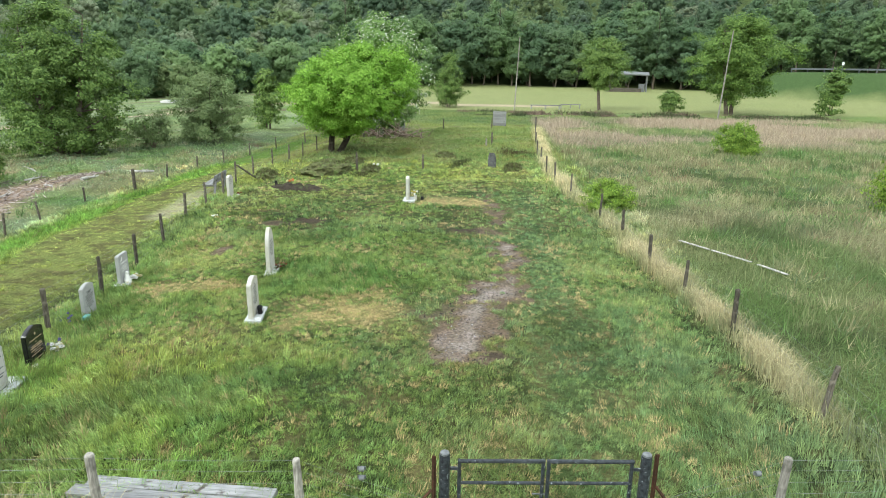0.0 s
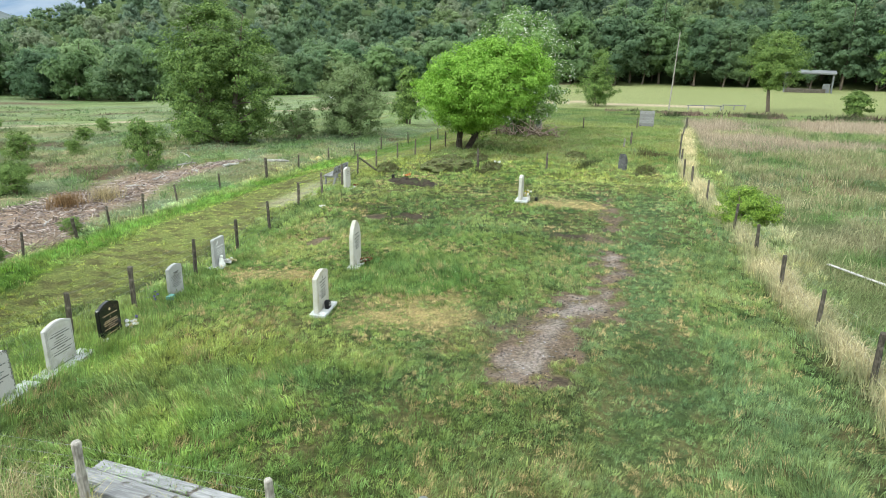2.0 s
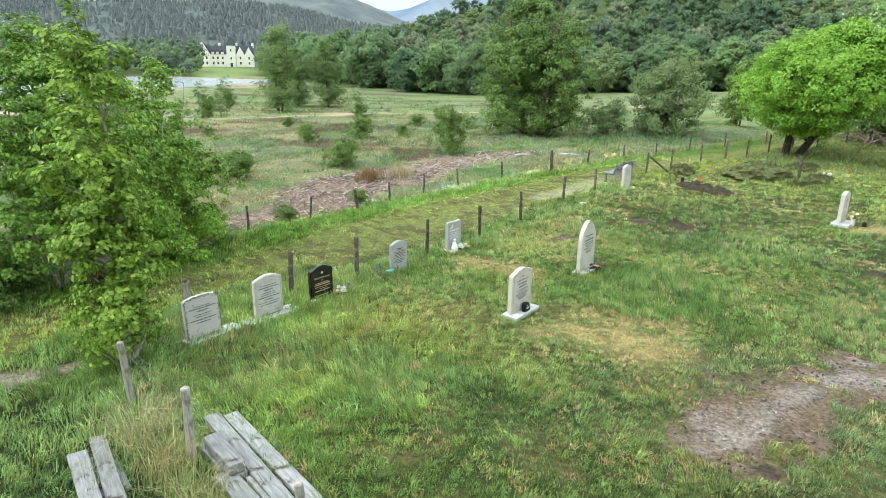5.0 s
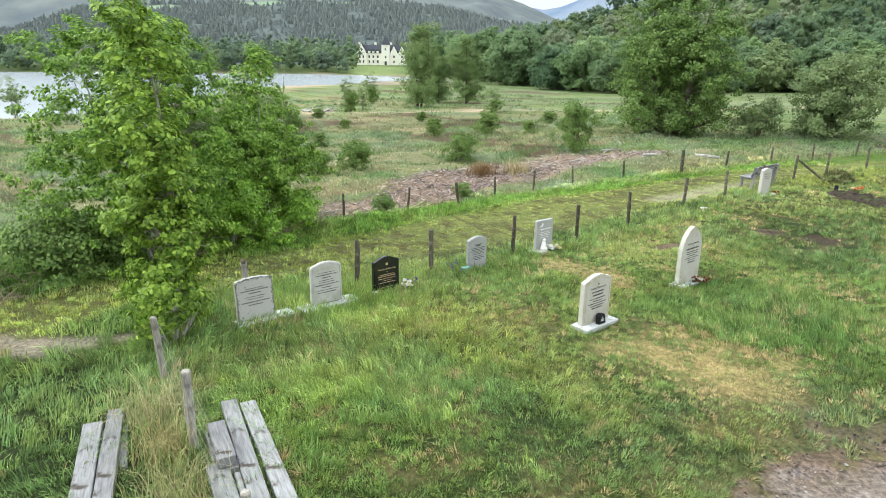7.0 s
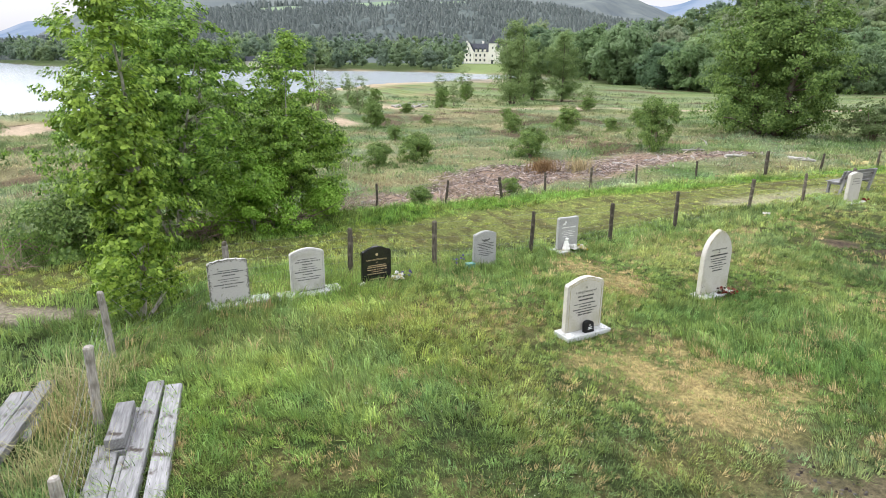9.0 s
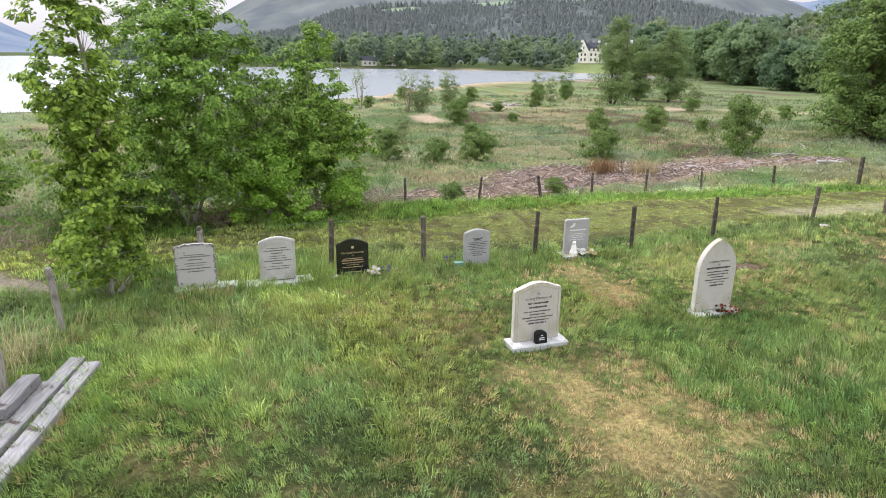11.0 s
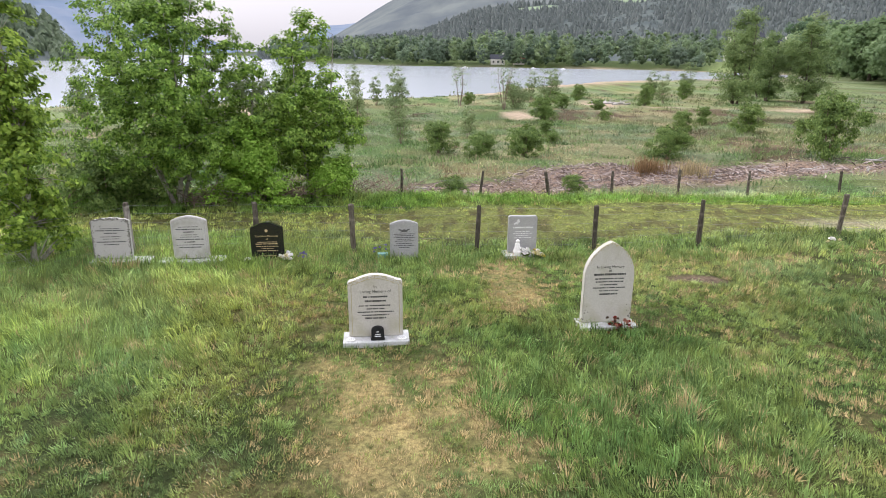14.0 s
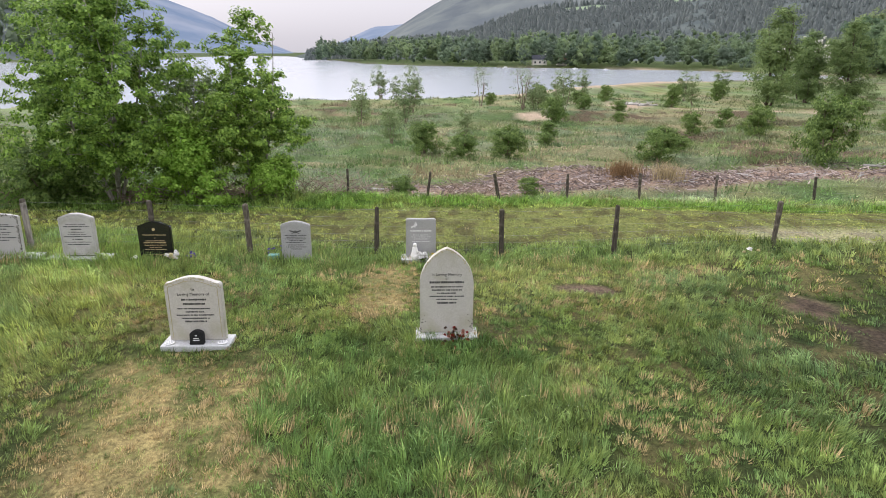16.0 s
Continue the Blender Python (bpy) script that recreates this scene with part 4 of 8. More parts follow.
        ln = np.repeat(rng.uniform(0.5, 1.25, n) * tall, k) * rng.uniform(0.6, 1.2, n * k)
        blades("grass_tussocks", x, y, ln, np.repeat(0.012 + 0.0011 * far, k), col, 1.05, M_GRASS_FAR, label)


build_grass()


# ---- trees ----
def branch(bm, p, q, r0, r1, sag=0.12, sides=5, n=4):
    p, q = Vector(p), Vector(q)
    L = (q - p).length
    off = Vector((random.uniform(-1, 1), random.uniform(-1, 1), random.uniform(0.2, 1))) * L * sag
    pts, rad = [], []
    for i in range(n + 1):
        t = i / n
        pts.append(p.lerp(q, t) + off * math.sin(math.pi * t))
        rad.append(r0 + (r1 - r0) * t)
    tube(bm, pts, rad, sides)
    return pts


def leaf_cloud(centres, per, spread_r, size, outward, tri=False, lobe=None):
    """Leaves as folded diamonds round the given centres; normals lean outwards from the crown's middle."""
    n = len(centres) * per
    cen = np.repeat(centres, per, 0)
    off = rng.normal(0, 1, (n, 3))
    off /= np.linalg.norm(off, axis=1, keepdims=True)
    off *= (rng.uniform(0, 1, n) ** 0.5 * spread_r)[:, None] * np.array((1, 1, 0.6))
    pos = cen + off
    lump = off / max(spread_r, 1e-3) * 0.5
    if lobe is not None:
        away = pos - np.repeat(lobe, per, 0)
        lump = lump + away / np.maximum(np.linalg.norm(away, axis=1, keepdims=True), 1e-3) * 1.1
    nrm = rng.normal(0, 0.62 if tri else 0.60, (n, 3)) + lump + outward(pos) * 0.6 + np.array((0, 0, 0.55 if tri else 0.75))
    nrm /= np.linalg.norm(nrm, axis=1, keepdims=True)
    tang = np.cross(nrm, rng.normal(0, 1, (n, 3)))
    tang /= np.linalg.norm(tang, axis=1, keepdims=True)
    bit = np.cross(nrm, tang)
    s = (size * rng.uniform(0.65, 1.35, n))[:, None]
    if tri:
        return np.stack([pos - tang * s * 0.5 - bit * s * 0.3, pos + bit * s * 0.62, pos + tang * s * 0.5 - bit * s * 0.3], 1).reshape(-1, 3)
    v = np.stack([pos - tang * s * 0.55, pos + bit * s * 0.36 + nrm * s * 0.1, pos + tang * s * 0.55, pos - bit * s * 0.36 + nrm * s * 0.1], 1).reshape(-1, 3)
    return v


def crown_points(n, fn_r, z0, z1, seed, shell=0.45, uneven=1.0):
    """Places in a crown whose radius at the relative height is fn_r, with bulges and gaps."""
    out = []
    rg = np.random.default_rng(seed)
    ph = rg.uniform(0, 6.28, 4)
    while len(out) < n:
        t = rg.uniform(0, 1)
        a = rg.uniform(0, 2 * np.pi)
        R = fn_r(t) * (1 + uneven * (0.22 * math.sin(3 * a + ph[0] + 4 * t) + 0.16 * math.sin(5 * a + ph[1] - 7 * t) + 0.10 * math.sin(11 * t + ph[2] + a)))
        if rg.uniform(0, 1) > (fn_r(t) / max(fn_r(q / 10) for q in range(11))) ** 1.2 + 0.06:
            continue
        q = (shell + (1 - shell) * rg.uniform(0, 1)) if rg.uniform(0, 1) < 0.8 else rg.uniform(0, 1)
        out.append((math.cos(a) * R * q, math.sin(a) * R * q, z0 + (z1 - z0) * t))
    return np.array(out)


def lobed_points(n, lobes, lobe_r, fn_r, z0, z1, seed, uneven=1.0):
    """Clump centres on rounded lobes that fill a crown, and the middle of each one's lobe."""
    rg = np.random.default_rng(seed + 500)
    mids = crown_points(lobes, fn_r, z0 + lobe_r * 0.4, z1 - lobe_r * 0.55, seed, 0.35, uneven)
    pull = 1 - 0.45 * lobe_r / np.maximum(np.hypot(mids[:, 0], mids[:, 1]), lobe_r)
    mids[:, :2] *= pull[:, None]
    size = lobe_r * rg.uniform(0.5, 1.4, lobes)
    own = rg.choice(lobes, n, p=size ** 2 / (size ** 2).sum())
    d = rg.normal(0, 1, (n, 3)) + np.array((0, 0, 0.35))
    d /= np.linalg.norm(d, axis=1, keepdims=True)
    d *= (size[own] * rg.uniform(0.55, 1.08, n))[:, None] * np.array((1, 1, 0.92))
    pts = mids[own] + d
    pts[:, 2] = np.maximum(pts[:, 2], z0 * 0.6)
    return pts, mids[own]


def with_cores(v, f, mids, r):
    """Adds the dense leafy heart of each lobe under its loose leaves."""
    bm = bmesh.new()
    bmesh.ops.create_icosphere(bm, subdivisions=1, radius=1)
    sv = np.array([p.co for p in bm.verts])
    sf = np.array([[p.index for p in q.verts] for q in bm.faces])
    bm.free()
    n = len(mids)
    size = r * rng.uniform(0.75, 1.15, (n, 1, 1))
    cv = mids[:, None, :] + sv[None] * size * rng.uniform(0.86, 1.14, (n, len(sv), 1)) * np.array((1, 1, 0.95))
    cf = sf[None] + (np.arange(n) * len(sv))[:, None, None] + len(v)
    return np.concatenate([v, cv.reshape(-1, 3)]), np.concatenate([f, cf.reshape(-1, 3)])


def tree(name, label, category, H, radius, base, leaf, clumps, per, clump_r, size, seed, bark=None, stems=1, trunk_r=0.1, shape="round", lean=(0, 0), blossom=None, group="", twigs=26, tri=False, lobes=0, lobe_r=0.0, uneven=1.0):
    """A tree or bush: tapering stems, limbs to the clumps, and a crown of many leaves."""
    random.seed(seed)
    prof = {
        "round": lambda t: radius * math.sqrt(max(0.02, 1 - (2 * t - 0.95) ** 2)) * (1 if t > 0.4 else 0.72 + 0.7 * t),
        "cone": lambda t: radius * (0.30 + 0.75 * min(1, t * 4)) * (1 - t) ** 0.75 + 0.06 * radius,
        "tall": lambda t: radius * math.sqrt(max(0.02, 1 - (2 * t - 0.9) ** 2)) ** 0.7 * (1.05 - 0.35 * t),
        "bush": lambda t: radius * (0.80 + 0.28 * math.sin(3.1 * t)) * (1 - t ** 3) ** 0.5 + 0.03,
        "dome": lambda t: radius * (1 - t ** 2.4) ** 0.55 * (0.80 + 0.25 * min(1, t * 3)),
    }[shape]
    lobes = lobes or max(10, clumps // 8)
    lobe_r = lobe_r or radius * 1.55 / lobes ** 0.42
    pts, lobe = lobed_points(clumps, lobes, lobe_r, prof, base, H * 0.97, seed, uneven)
    loose = crown_points(clumps * (0 if tri else 4) // 10 + 2, prof, base, H * 0.97, seed + 900, 0.45, uneven)
    pts, lobe = np.concatenate([pts, loose]), np.concatenate([lobe, loose * np.array((0.6, 0.6, 0.95))])
    for p in (pts, lobe):
        p[:, 0] += lean[0] * p[:, 2] / H
        p[:, 1] += lean[1] * p[:, 2] / H
    core = np.unique(lobe, axis=0) if tri else None
    ob = thing(name, Matrix(), label, category, group)
    bm = bmesh.new()
    tops = []
    for s in range(stems):
        a = 2 * math.pi * s / stems + random.uniform(0, 1)
        f = 0.0 if stems == 1 else 1.0
        foot = Vector((math.cos(a) * trunk_r * 1.3 * f, math.sin(a) * trunk_r * 1.3 * f, -0.1))
        top = Vector((lean[0] * 0.85 + math.cos(a) * radius * 0.42 * f, lean[1] * 0.85 + math.sin(a) * radius * 0.42 * f, H * (0.92 if stems == 1 else random.uniform(0.7, 0.9))))
        pl = branch(bm, foot, top, trunk_r, trunk_r * 0.12, 0.05, 7, 7)
        tops.append(pl)
    for k in range(min(twigs, len(pts))):
        q = Vector(pts[k])
        pl = min(tops, key=lambda s: min((Vector(v) - q).length for v in s))
        cand = [v for v in pl if v.z < q.z + 0.02 * H] or [pl[1]]
        p = min(cand, key=lambda v: (v - q).length + abs(v.z - (q.z - (q - v).length * 0.5)) * 0.5)
        rr = trunk_r * 0.42 * max(0.25, 1 - p.z / H)
        branch(bm, p, q, rr, rr * 0.18, 0.08, 3, 2 if tri else 3)
    part("trunk", bm, bark or M_BARK, ob)
    mid = np.array((lean[0] * 0.5, lean[1] * 0.5, (base + H) * 0.5))

    def outward(p):
        d = (p - mid) / np.array((radius, radius, (H - base) * 0.5))
        return d / np.maximum(np.linalg.norm(d, axis=1, keepdims=True), 0.2)
    v = leaf_cloud(pts, per, clump_r, size, outward, tri, lobe)
    k = 3 if tri else 4
    f = np.arange(len(v)).reshape(-1, k)
    if tri:
        v, f = with_cores(v, f, core, lobe_r * 0.55)
    crown = new("crown", raw_mesh("crown", v, f, k, None, leaf, tri))
    crown.parent = ob
    if blossom:
        sel = pts[np.linalg.norm((pts - mid) / np.array((radius, radius, (H - base) / 2)), axis=1) > 0.55]
        v = leaf_cloud(sel, blossom, clump_r * 1.12, size * 0.8, outward)
        bl = new("blossom", raw_mesh("blossom", v, np.arange(len(v)).reshape(-1, 4), 4, None, M_BLOSSOM))
        bl.parent = ob
    return ob


def put(ob, x, y, turn=0, scale=1.0, dz=0.0):
    z = float(height(np.array([x]), np.array([y]))[0])
    ob.matrix_world = pose(x, y, z + dz, 0, 0, turn) @ Matrix.Diagonal((scale, scale, scale, 1))
    return ob


def again(ob, x, y, turn=0, scale=1.0, dz=0.0, tall=1.0):
    z = float(height(np.array([x]), np.array([y]))[0])
    o = copy_thing(ob, Matrix())
    o.matrix_basis = pose(x, y, z + dz, 0, 0, turn) @ Matrix.Diagonal((scale, scale, scale * tall, 1))
    return o


# ---- trees near the graveyard ----
put(tree("alder_tree", "young alder with bright leaves beside the corner post", "tree", 5.8, 0.86, 0.15, M_LEAF_ALDER, 390, 34, 0.15, 0.077, 11, M_BARK_PALE, 1, 0.058, "tall", twigs=150, lobes=54, lobe_r=0.30), -7.6, 6.24, 0)
put(tree("alder_tree", "tall bushy alder with several stems", "tree", 6.0, 2.75, 0.9, M_LEAF_SHADE, 860, 44, 0.19, 0.078, 12, M_BARK_PALE, 6, 0.05, "tall", twigs=220, lobes=95, lobe_r=0.55), -12.9, 6.5, 40)
put(tree("alder_tree", "slim alder beyond the grass track", "tree", 5.3, 1.85, 0.6, M_LEAF_SHADE, 480, 42, 0.18, 0.079, 13, M_BARK_PALE, 3, 0.045, "cone", twigs=150, lobes=60, lobe_r=0.42), -14.7, 9.58, 80)
put(tree("alder_tree", "bushy alder beside the track", "tree", 3.4, 1.3, 0.2, M_LEAF_SHADE, 200, 50, 0.25, 0.075, 15, M_BARK_PALE, 3, 0.05, "tall", twigs=110), -15.0, 0.6, 10)
put(tree("alder_bush", "low alder scrub under the taller stems", "bush", 2.3, 1.05, 0.1, M_LEAF_BRIGHT, 260, 46, 0.22, 0.07, 16, M_BARK_PALE, 4, 0.03, "bush", twigs=60), -13.2, 8.35, 0)
put(tree("alder_bush", "low dark scrub at the foot of alders", "bush", 1.5, 1.6, 0.05, M_LEAF_MID, 220, 40, 0.28, 0.08, 17, M_TWIG, 5, 0.03, "bush", twigs=60), -12.7, 4.8, 0)
put(tree("alder_tree", "pale sparse alder in the roadside clump", "tree", 4.4, 1.0, 0.4, M_LEAF_PALE, 130, 36, 0.24, 0.075, 18, M_BARK_PALE, 3, 0.045, "tall", twigs=80), -14.7, 8.0, 30)
put(tree("alder_bush", "bright low alder scrub at the track edge", "bush", 1.1, 0.7, 0.05, M_LEAF_BRIGHT, 120, 46, 0.22, 0.07, 19, M_TWIG, 4, 0.03, "bush", twigs=60), -14.2, 10.3, 0)
put(tree("hawthorn_tree", "bright green spreading tree with a leaning trunk", "tree", 6.9, 4.1, 1.1, M_LEAF_BRIGHT, 1250, 46, 0.42, 0.125, 21, M_BARK_DARK, 2, 0.21, "round", (2.0, 0.4), twigs=150, lobes=120, lobe_r=0.85, uneven=0.35), -9.2, 39.6, 0)
put(tree("blossom_tree", "taller tree flecked with white blossom", "tree", 9.8, 4.5, 0.4, M_LEAF_BLOSSOM, 520, 44, 0.60, 0.18, 22, M_BARK, 2, 0.18, "round", (0.4, 0), blossom=9, twigs=90, lobes=60, uneven=0.7), -8.0, 51, 0)
put(tree("sycamore_tree", "broad dark green tree beside the moor", "tree", 9.9, 4.5, 0.1, M_LEAF_MID, 820, 52, 0.50, 0.145, 23, M_BARK, 2, 0.25, "dome", twigs=140, lobes=90, lobe_r=1.0), -27.0, 40.0, 0)
put(tree("willow_bush", "greyish rounded willow bush", "bush", 5.4, 3.2, 0.1, M_LEAF_PALE, 300, 44, 0.50, 0.15, 24, M_BARK, 5, 0.08, "bush", twigs=80), -20.7, 47.8, 0)
put(tree("willow_bush", "small pale willow bush with dead stems", "bush", 2.6, 1.9, 0.1, M_LEAF_PALE, 90, 34, 0.4, 0.14, 25, M_TWIG, 5, 0.05, "bush", twigs=60), -24.0, 45.0, 0)
put(tree("alder_tree", "narrow dense alder behind the fence", "tree", 5.6, 1.8, 0.1, M_LEAF_MID, 170, 40, 0.45, 0.16, 26, M_BARK, 2, 0.08, "tall", twigs=60), -19.6, 58, 0)
put(tree("birch_tree", "small pale green tree by the far road", "tree", 8.0, 3.0, 0.4, M_LEAF_MID, 200, 46, 0.6, 0.17, 27, M_BARK, 2, 0.1, "cone", twigs=60), -4.6, 94, 0)
put(tree("oak_tree", "small round-headed tree on a bare trunk", "tree", 10.6, 3.4, 2.6, M_LEAF_MID, 260, 54, 0.7, 0.19, 28, M_BARK, 1, 0.26, "round", twigs=60), 17.3, 93.5, 0)
put(tree("field_bush", "lone round bush at the field edge", "bush", 3.0, 1.8, 0.1, M_LEAF_MID, 80, 36, 0.5, 0.2, 29, M_BARK, 3, 0.06, "bush", twigs=40), 26.3, 90, 0)
put(tree("willow_tree", "large dark drooping tree at the field edge", "tree", 13.5, 6.0, 1.3, M_LEAF_DARK, 560, 54, 0.85, 0.22, 30, M_BARK, 2, 0.3, "round", twigs=60), 33.9, 88.6, 0)
put(tree("field_bush", "narrow dark bush at the field edge", "bush", 6.4, 2.0, 0.1, M_LEAF_MID, 110, 36, 0.6, 0.25, 31, M_BARK, 2, 0.08, "tall", twigs=40), 47.9, 90, 0)
hedge = put(tree("gorse_bush", "small olive green bush against the wire fence", "bush", 1.4, 1.0, 0.05, M_LEAF_ALDER, 240, 44, 0.20, 0.06, 32, M_TWIG, 5, 0.03, "bush", twigs=50), 5.25, 24.9, 0)
again(hedge, 17.4, 42.8, 60, 1.35, 0, 1.3)
again(hedge, 17.7, 25.9, 120, 1.5, 0, 1.2)
moor_bush = put(tree("moor_bush", "small dark green bush on the moor", "bush", 1.7, 0.85, 0.05, M_LEAF_MID, 140, 46, 0.20, 0.065, 33, M_TWIG, 4, 0.03, "bush", twigs=50), -26.9, 23.4, 0)
for x, y, s, tall in ((-25.6, 16.6, 0.95, 1.0), (-25.2, 14.6, 0.8, 0.9), (-24.3, 29.2, 1.15, 1.5), (-34.8, 30.3, 0.95, 1.2), (-37.5, 27.5, 0.75, 1.2), (-47, 19.8, 1.1, 1.2), (-27.5, 12.6, 0.9, 1.1), (-33.0, 32.6, 0.6, 1.0), (-16.9, 17.4, 0.42, 0.9), (-15.7, 13.6, 0.45, 1.0), (-29.5, 24.9, 0.6, 0.8), (-70.5, 34, 1.1, 1.5), (-85, 43, 1.2, 1.3), (-62, 27, 0.9, 0.8), (-40, 40, 0.8, 0.9), (-38, 19, 0.6, 1.0), (-52, 34, 0.7, 0.9), (-66, 24, 0.9, 1.1), (-74, 24, 1.0, 1.0), (-80, 28, 1.0, 1.3), (-60, 48, 1.0, 1.0), (-48, 50, 0.8, 1.1), (-90, 20, 1.2, 0.9), (-70, 14, 0.8, 1.1), (-31, 18.5, 0.5, 0.9), (-44, 31, 0.55, 0.8), (-49, 25, 0.6, 0.9)):
    again(moor_bush, x, y, (x * 71) % 360, s, 0, tall)
sapling = put(tree("sapling", "thin pale sapling on the moor", "tree", 3.0, 0.95, 0.3, M_LEAF_PALE, 60, 26, 0.28, 0.1, 34, M_TWIG, 3, 0.03, "tall", twigs=50), -40.3, 6.3, 0)
for x, y, s in ((-57.7, 7.1, 1.35), (-46, 8.5, 1.0), (-81, -1, 1.4), (-66, 4, 1.0), (-30, 10.5, 0.7), (-60, 21.5, 1.2), (-34, 14, 0.6), (-88, 26, 1.2), (-80, 22, 1.1), (-30, -2, 1.1), (-36, -10, 1.3), (-44, -6, 1.2), (-74, 37, 1.1), (-82, 38, 1.2), (-66, 52, 1.0), (-90, 45, 1.4)):
    again(sapling, x, y, (y * 53) % 360, s)
birch = put(tree("birch_tree", "tall airy birch on the moor", "tree", 11.0, 3.4, 0.6, M_LEAF_BIRCH, 300, 46, 0.75, 0.19, 35, M_BARK, 2, 0.18, "tall", twigs=70), -75.5, 46, 0)
again(birch, -79.5, 56, 90, 0.9)
again(birch, -92, 56, 200, 0.75)
again(birch, -83, 53, 140, 0.8)


put(tree("dead_tree", "half-dead grey birch with few leaves", "tree", 5.0, 1.5, 1.2, M_LEAF_PALE, 90, 4, 0.4, 0.13, 41, M_TWIG, 3, 0.05, "tall", twigs=90), -69, 13)
put(tree("dead_tree", "cluster of bare grey birch stems", "tree", 5.0, 1.9, 0.6, M_LEAF_PALE, 120, 4, 0.4, 0.13, 42, M_TWIG, 6, 0.045, "tall", twigs=120), -62, 17.6)
put(tree("moor_bush", "grey-green willow scrub around dead stems", "bush", 2.4, 1.8, 0.1, M_LEAF_PALE, 100, 20, 0.4, 0.13, 43, M_TWIG, 6, 0.04, "bush", twigs=70), -63, 18.8)


# ---- the woods ----
def build_woods():
    kinds = []
    for k, (H, R, sh, lf, b0) in enumerate(((17, 6.2, "round", M_LEAF_WOOD_DARK, 1.5), (20, 7.0, "round", M_LEAF_WOOD_DARK, 2.5), (22, 7.0, "round", M_LEAF_WOOD_DARK, 3.0), (18, 6.4, "dome", M_LEAF_WOOD_DARK, 1.5),
                                            (11.5, 6.0, "round", M_LEAF_WOOD, 0.6), (12.5, 6.6, "dome", M_LEAF_WOOD_DARK, 0.6), (9.5, 5.2, "round", M_LEAF_PALE, 0.4), (13.5, 5.4, "round", M_LEAF_WOOD, 0.8))):
        kinds.append(tree("woodland_tree", "leafy deciduous tree in the wood", "tree", H, R, b0, lf, 520, 16, 1.05, 0.48, 50 + k, M_BARK, 1, 0.3, sh, group="woodland trees", twigs=12, tri=True, lobes=64, lobe_r=1.35, uneven=1.0))
    rg = np.random.default_rng(3)
    spots, back, fresh = [], [], list(kinds)
    for row, off in enumerate((0, 6, 13, 21, 31, 42, 54, 67, 81, 97, 115, 135, 157, 181, 207, 235)):
        b = -44.0
        while b < 63:
            r = float(wood_edge(b)) + off + rg.uniform(-3, 3)
            if row == 0 or not (b > 56 and row > 4):
                spots.append((b + rg.uniform(-0.5, 0.5), r, row))
            b += math.degrees((8.0 + row * 0.9) * (0.92 if b > 14 else 1.0) / r)
    for b, r, row in spots:
        a = math.radians(b)
        x, y = 2 - math.sin(a) * r, 8 + math.cos(a) * r
        k = int(rg.integers(4, 8)) if b > 13 else int(rg.integers(0, 4))
        s = rg.uniform(0.75, 1.1) * float(np.interp(b, [-20, 5, 12, 14, 32, 48, 53, 57, 63], [1.15, 1.3, 1.1, 1.15, 0.95, 0.90, 1.05, 1.35, 1.45]))
        if -40 < b < -23 and row < 2:
            continue
        if fresh and row < 4:
            put(fresh.pop(), x, y, rg.uniform(0, 360), s)
        elif row > 3:
            back.append((x, y, s))
        else:
            again(kinds[k], x, y, rg.uniform(0, 360), s, -0.3)
    # the depth of the wood behind its edge, joined
    shapes = []
    for k, (H, R) in enumerate(((11.5, 6.2), (13, 6.8), (9.5, 6.2), (14, 5.6), (18, 6.4), (20, 7.0))):
        def prof(t, R=R):
            return R * math.sqrt(max(0.02, 1 - (2 * t - 0.95) ** 2)) * (1 if t > 0.4 else 0.72 + 0.7 * t)
        pts, lobe = lobed_points(100, 40, 1.5, prof, 0.5, H, 60 + k)
        mid = np.array((0, 0, H * 0.5))
        v = leaf_cloud(pts, 11, 1.35, 0.66, lambda p: (p - mid) / R, True, lobe)
        shapes.append(with_cores(v, np.arange(len(v)).reshape(-1, 3), np.unique(lobe, axis=0), 0.95))
    vs, fs, cs, total = [], [], [], 0
    # crown tones paled for haze like the leaves of the wood's edge
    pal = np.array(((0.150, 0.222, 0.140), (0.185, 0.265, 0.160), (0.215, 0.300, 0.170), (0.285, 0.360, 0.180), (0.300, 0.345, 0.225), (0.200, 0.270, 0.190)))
    for x, y, s in back:
        v, f = shapes[int(rg.integers(0, 4)) if bearing(x, y) > 12 else int(rg.integers(3, 6))]
        a = rg.uniform(0, 6.28)
        c, d = math.cos(a) * s, math.sin(a) * s
        z = float(height(np.array([x]), np.array([y]))[0])
        vs.append(np.stack([v[:, 0] * c - v[:, 1] * d + x, v[:, 0] * d + v[:, 1] * c + y, v[:, 2] * s * rg.uniform(0.8, 1.15) + z - 0.3], 1))
        fs.append(f + total)
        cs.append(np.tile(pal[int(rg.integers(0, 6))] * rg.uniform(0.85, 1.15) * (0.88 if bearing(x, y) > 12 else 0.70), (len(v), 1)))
        total += len(v)
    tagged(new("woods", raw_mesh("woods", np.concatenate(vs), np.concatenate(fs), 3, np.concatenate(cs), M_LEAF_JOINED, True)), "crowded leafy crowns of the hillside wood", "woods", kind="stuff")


build_woods()


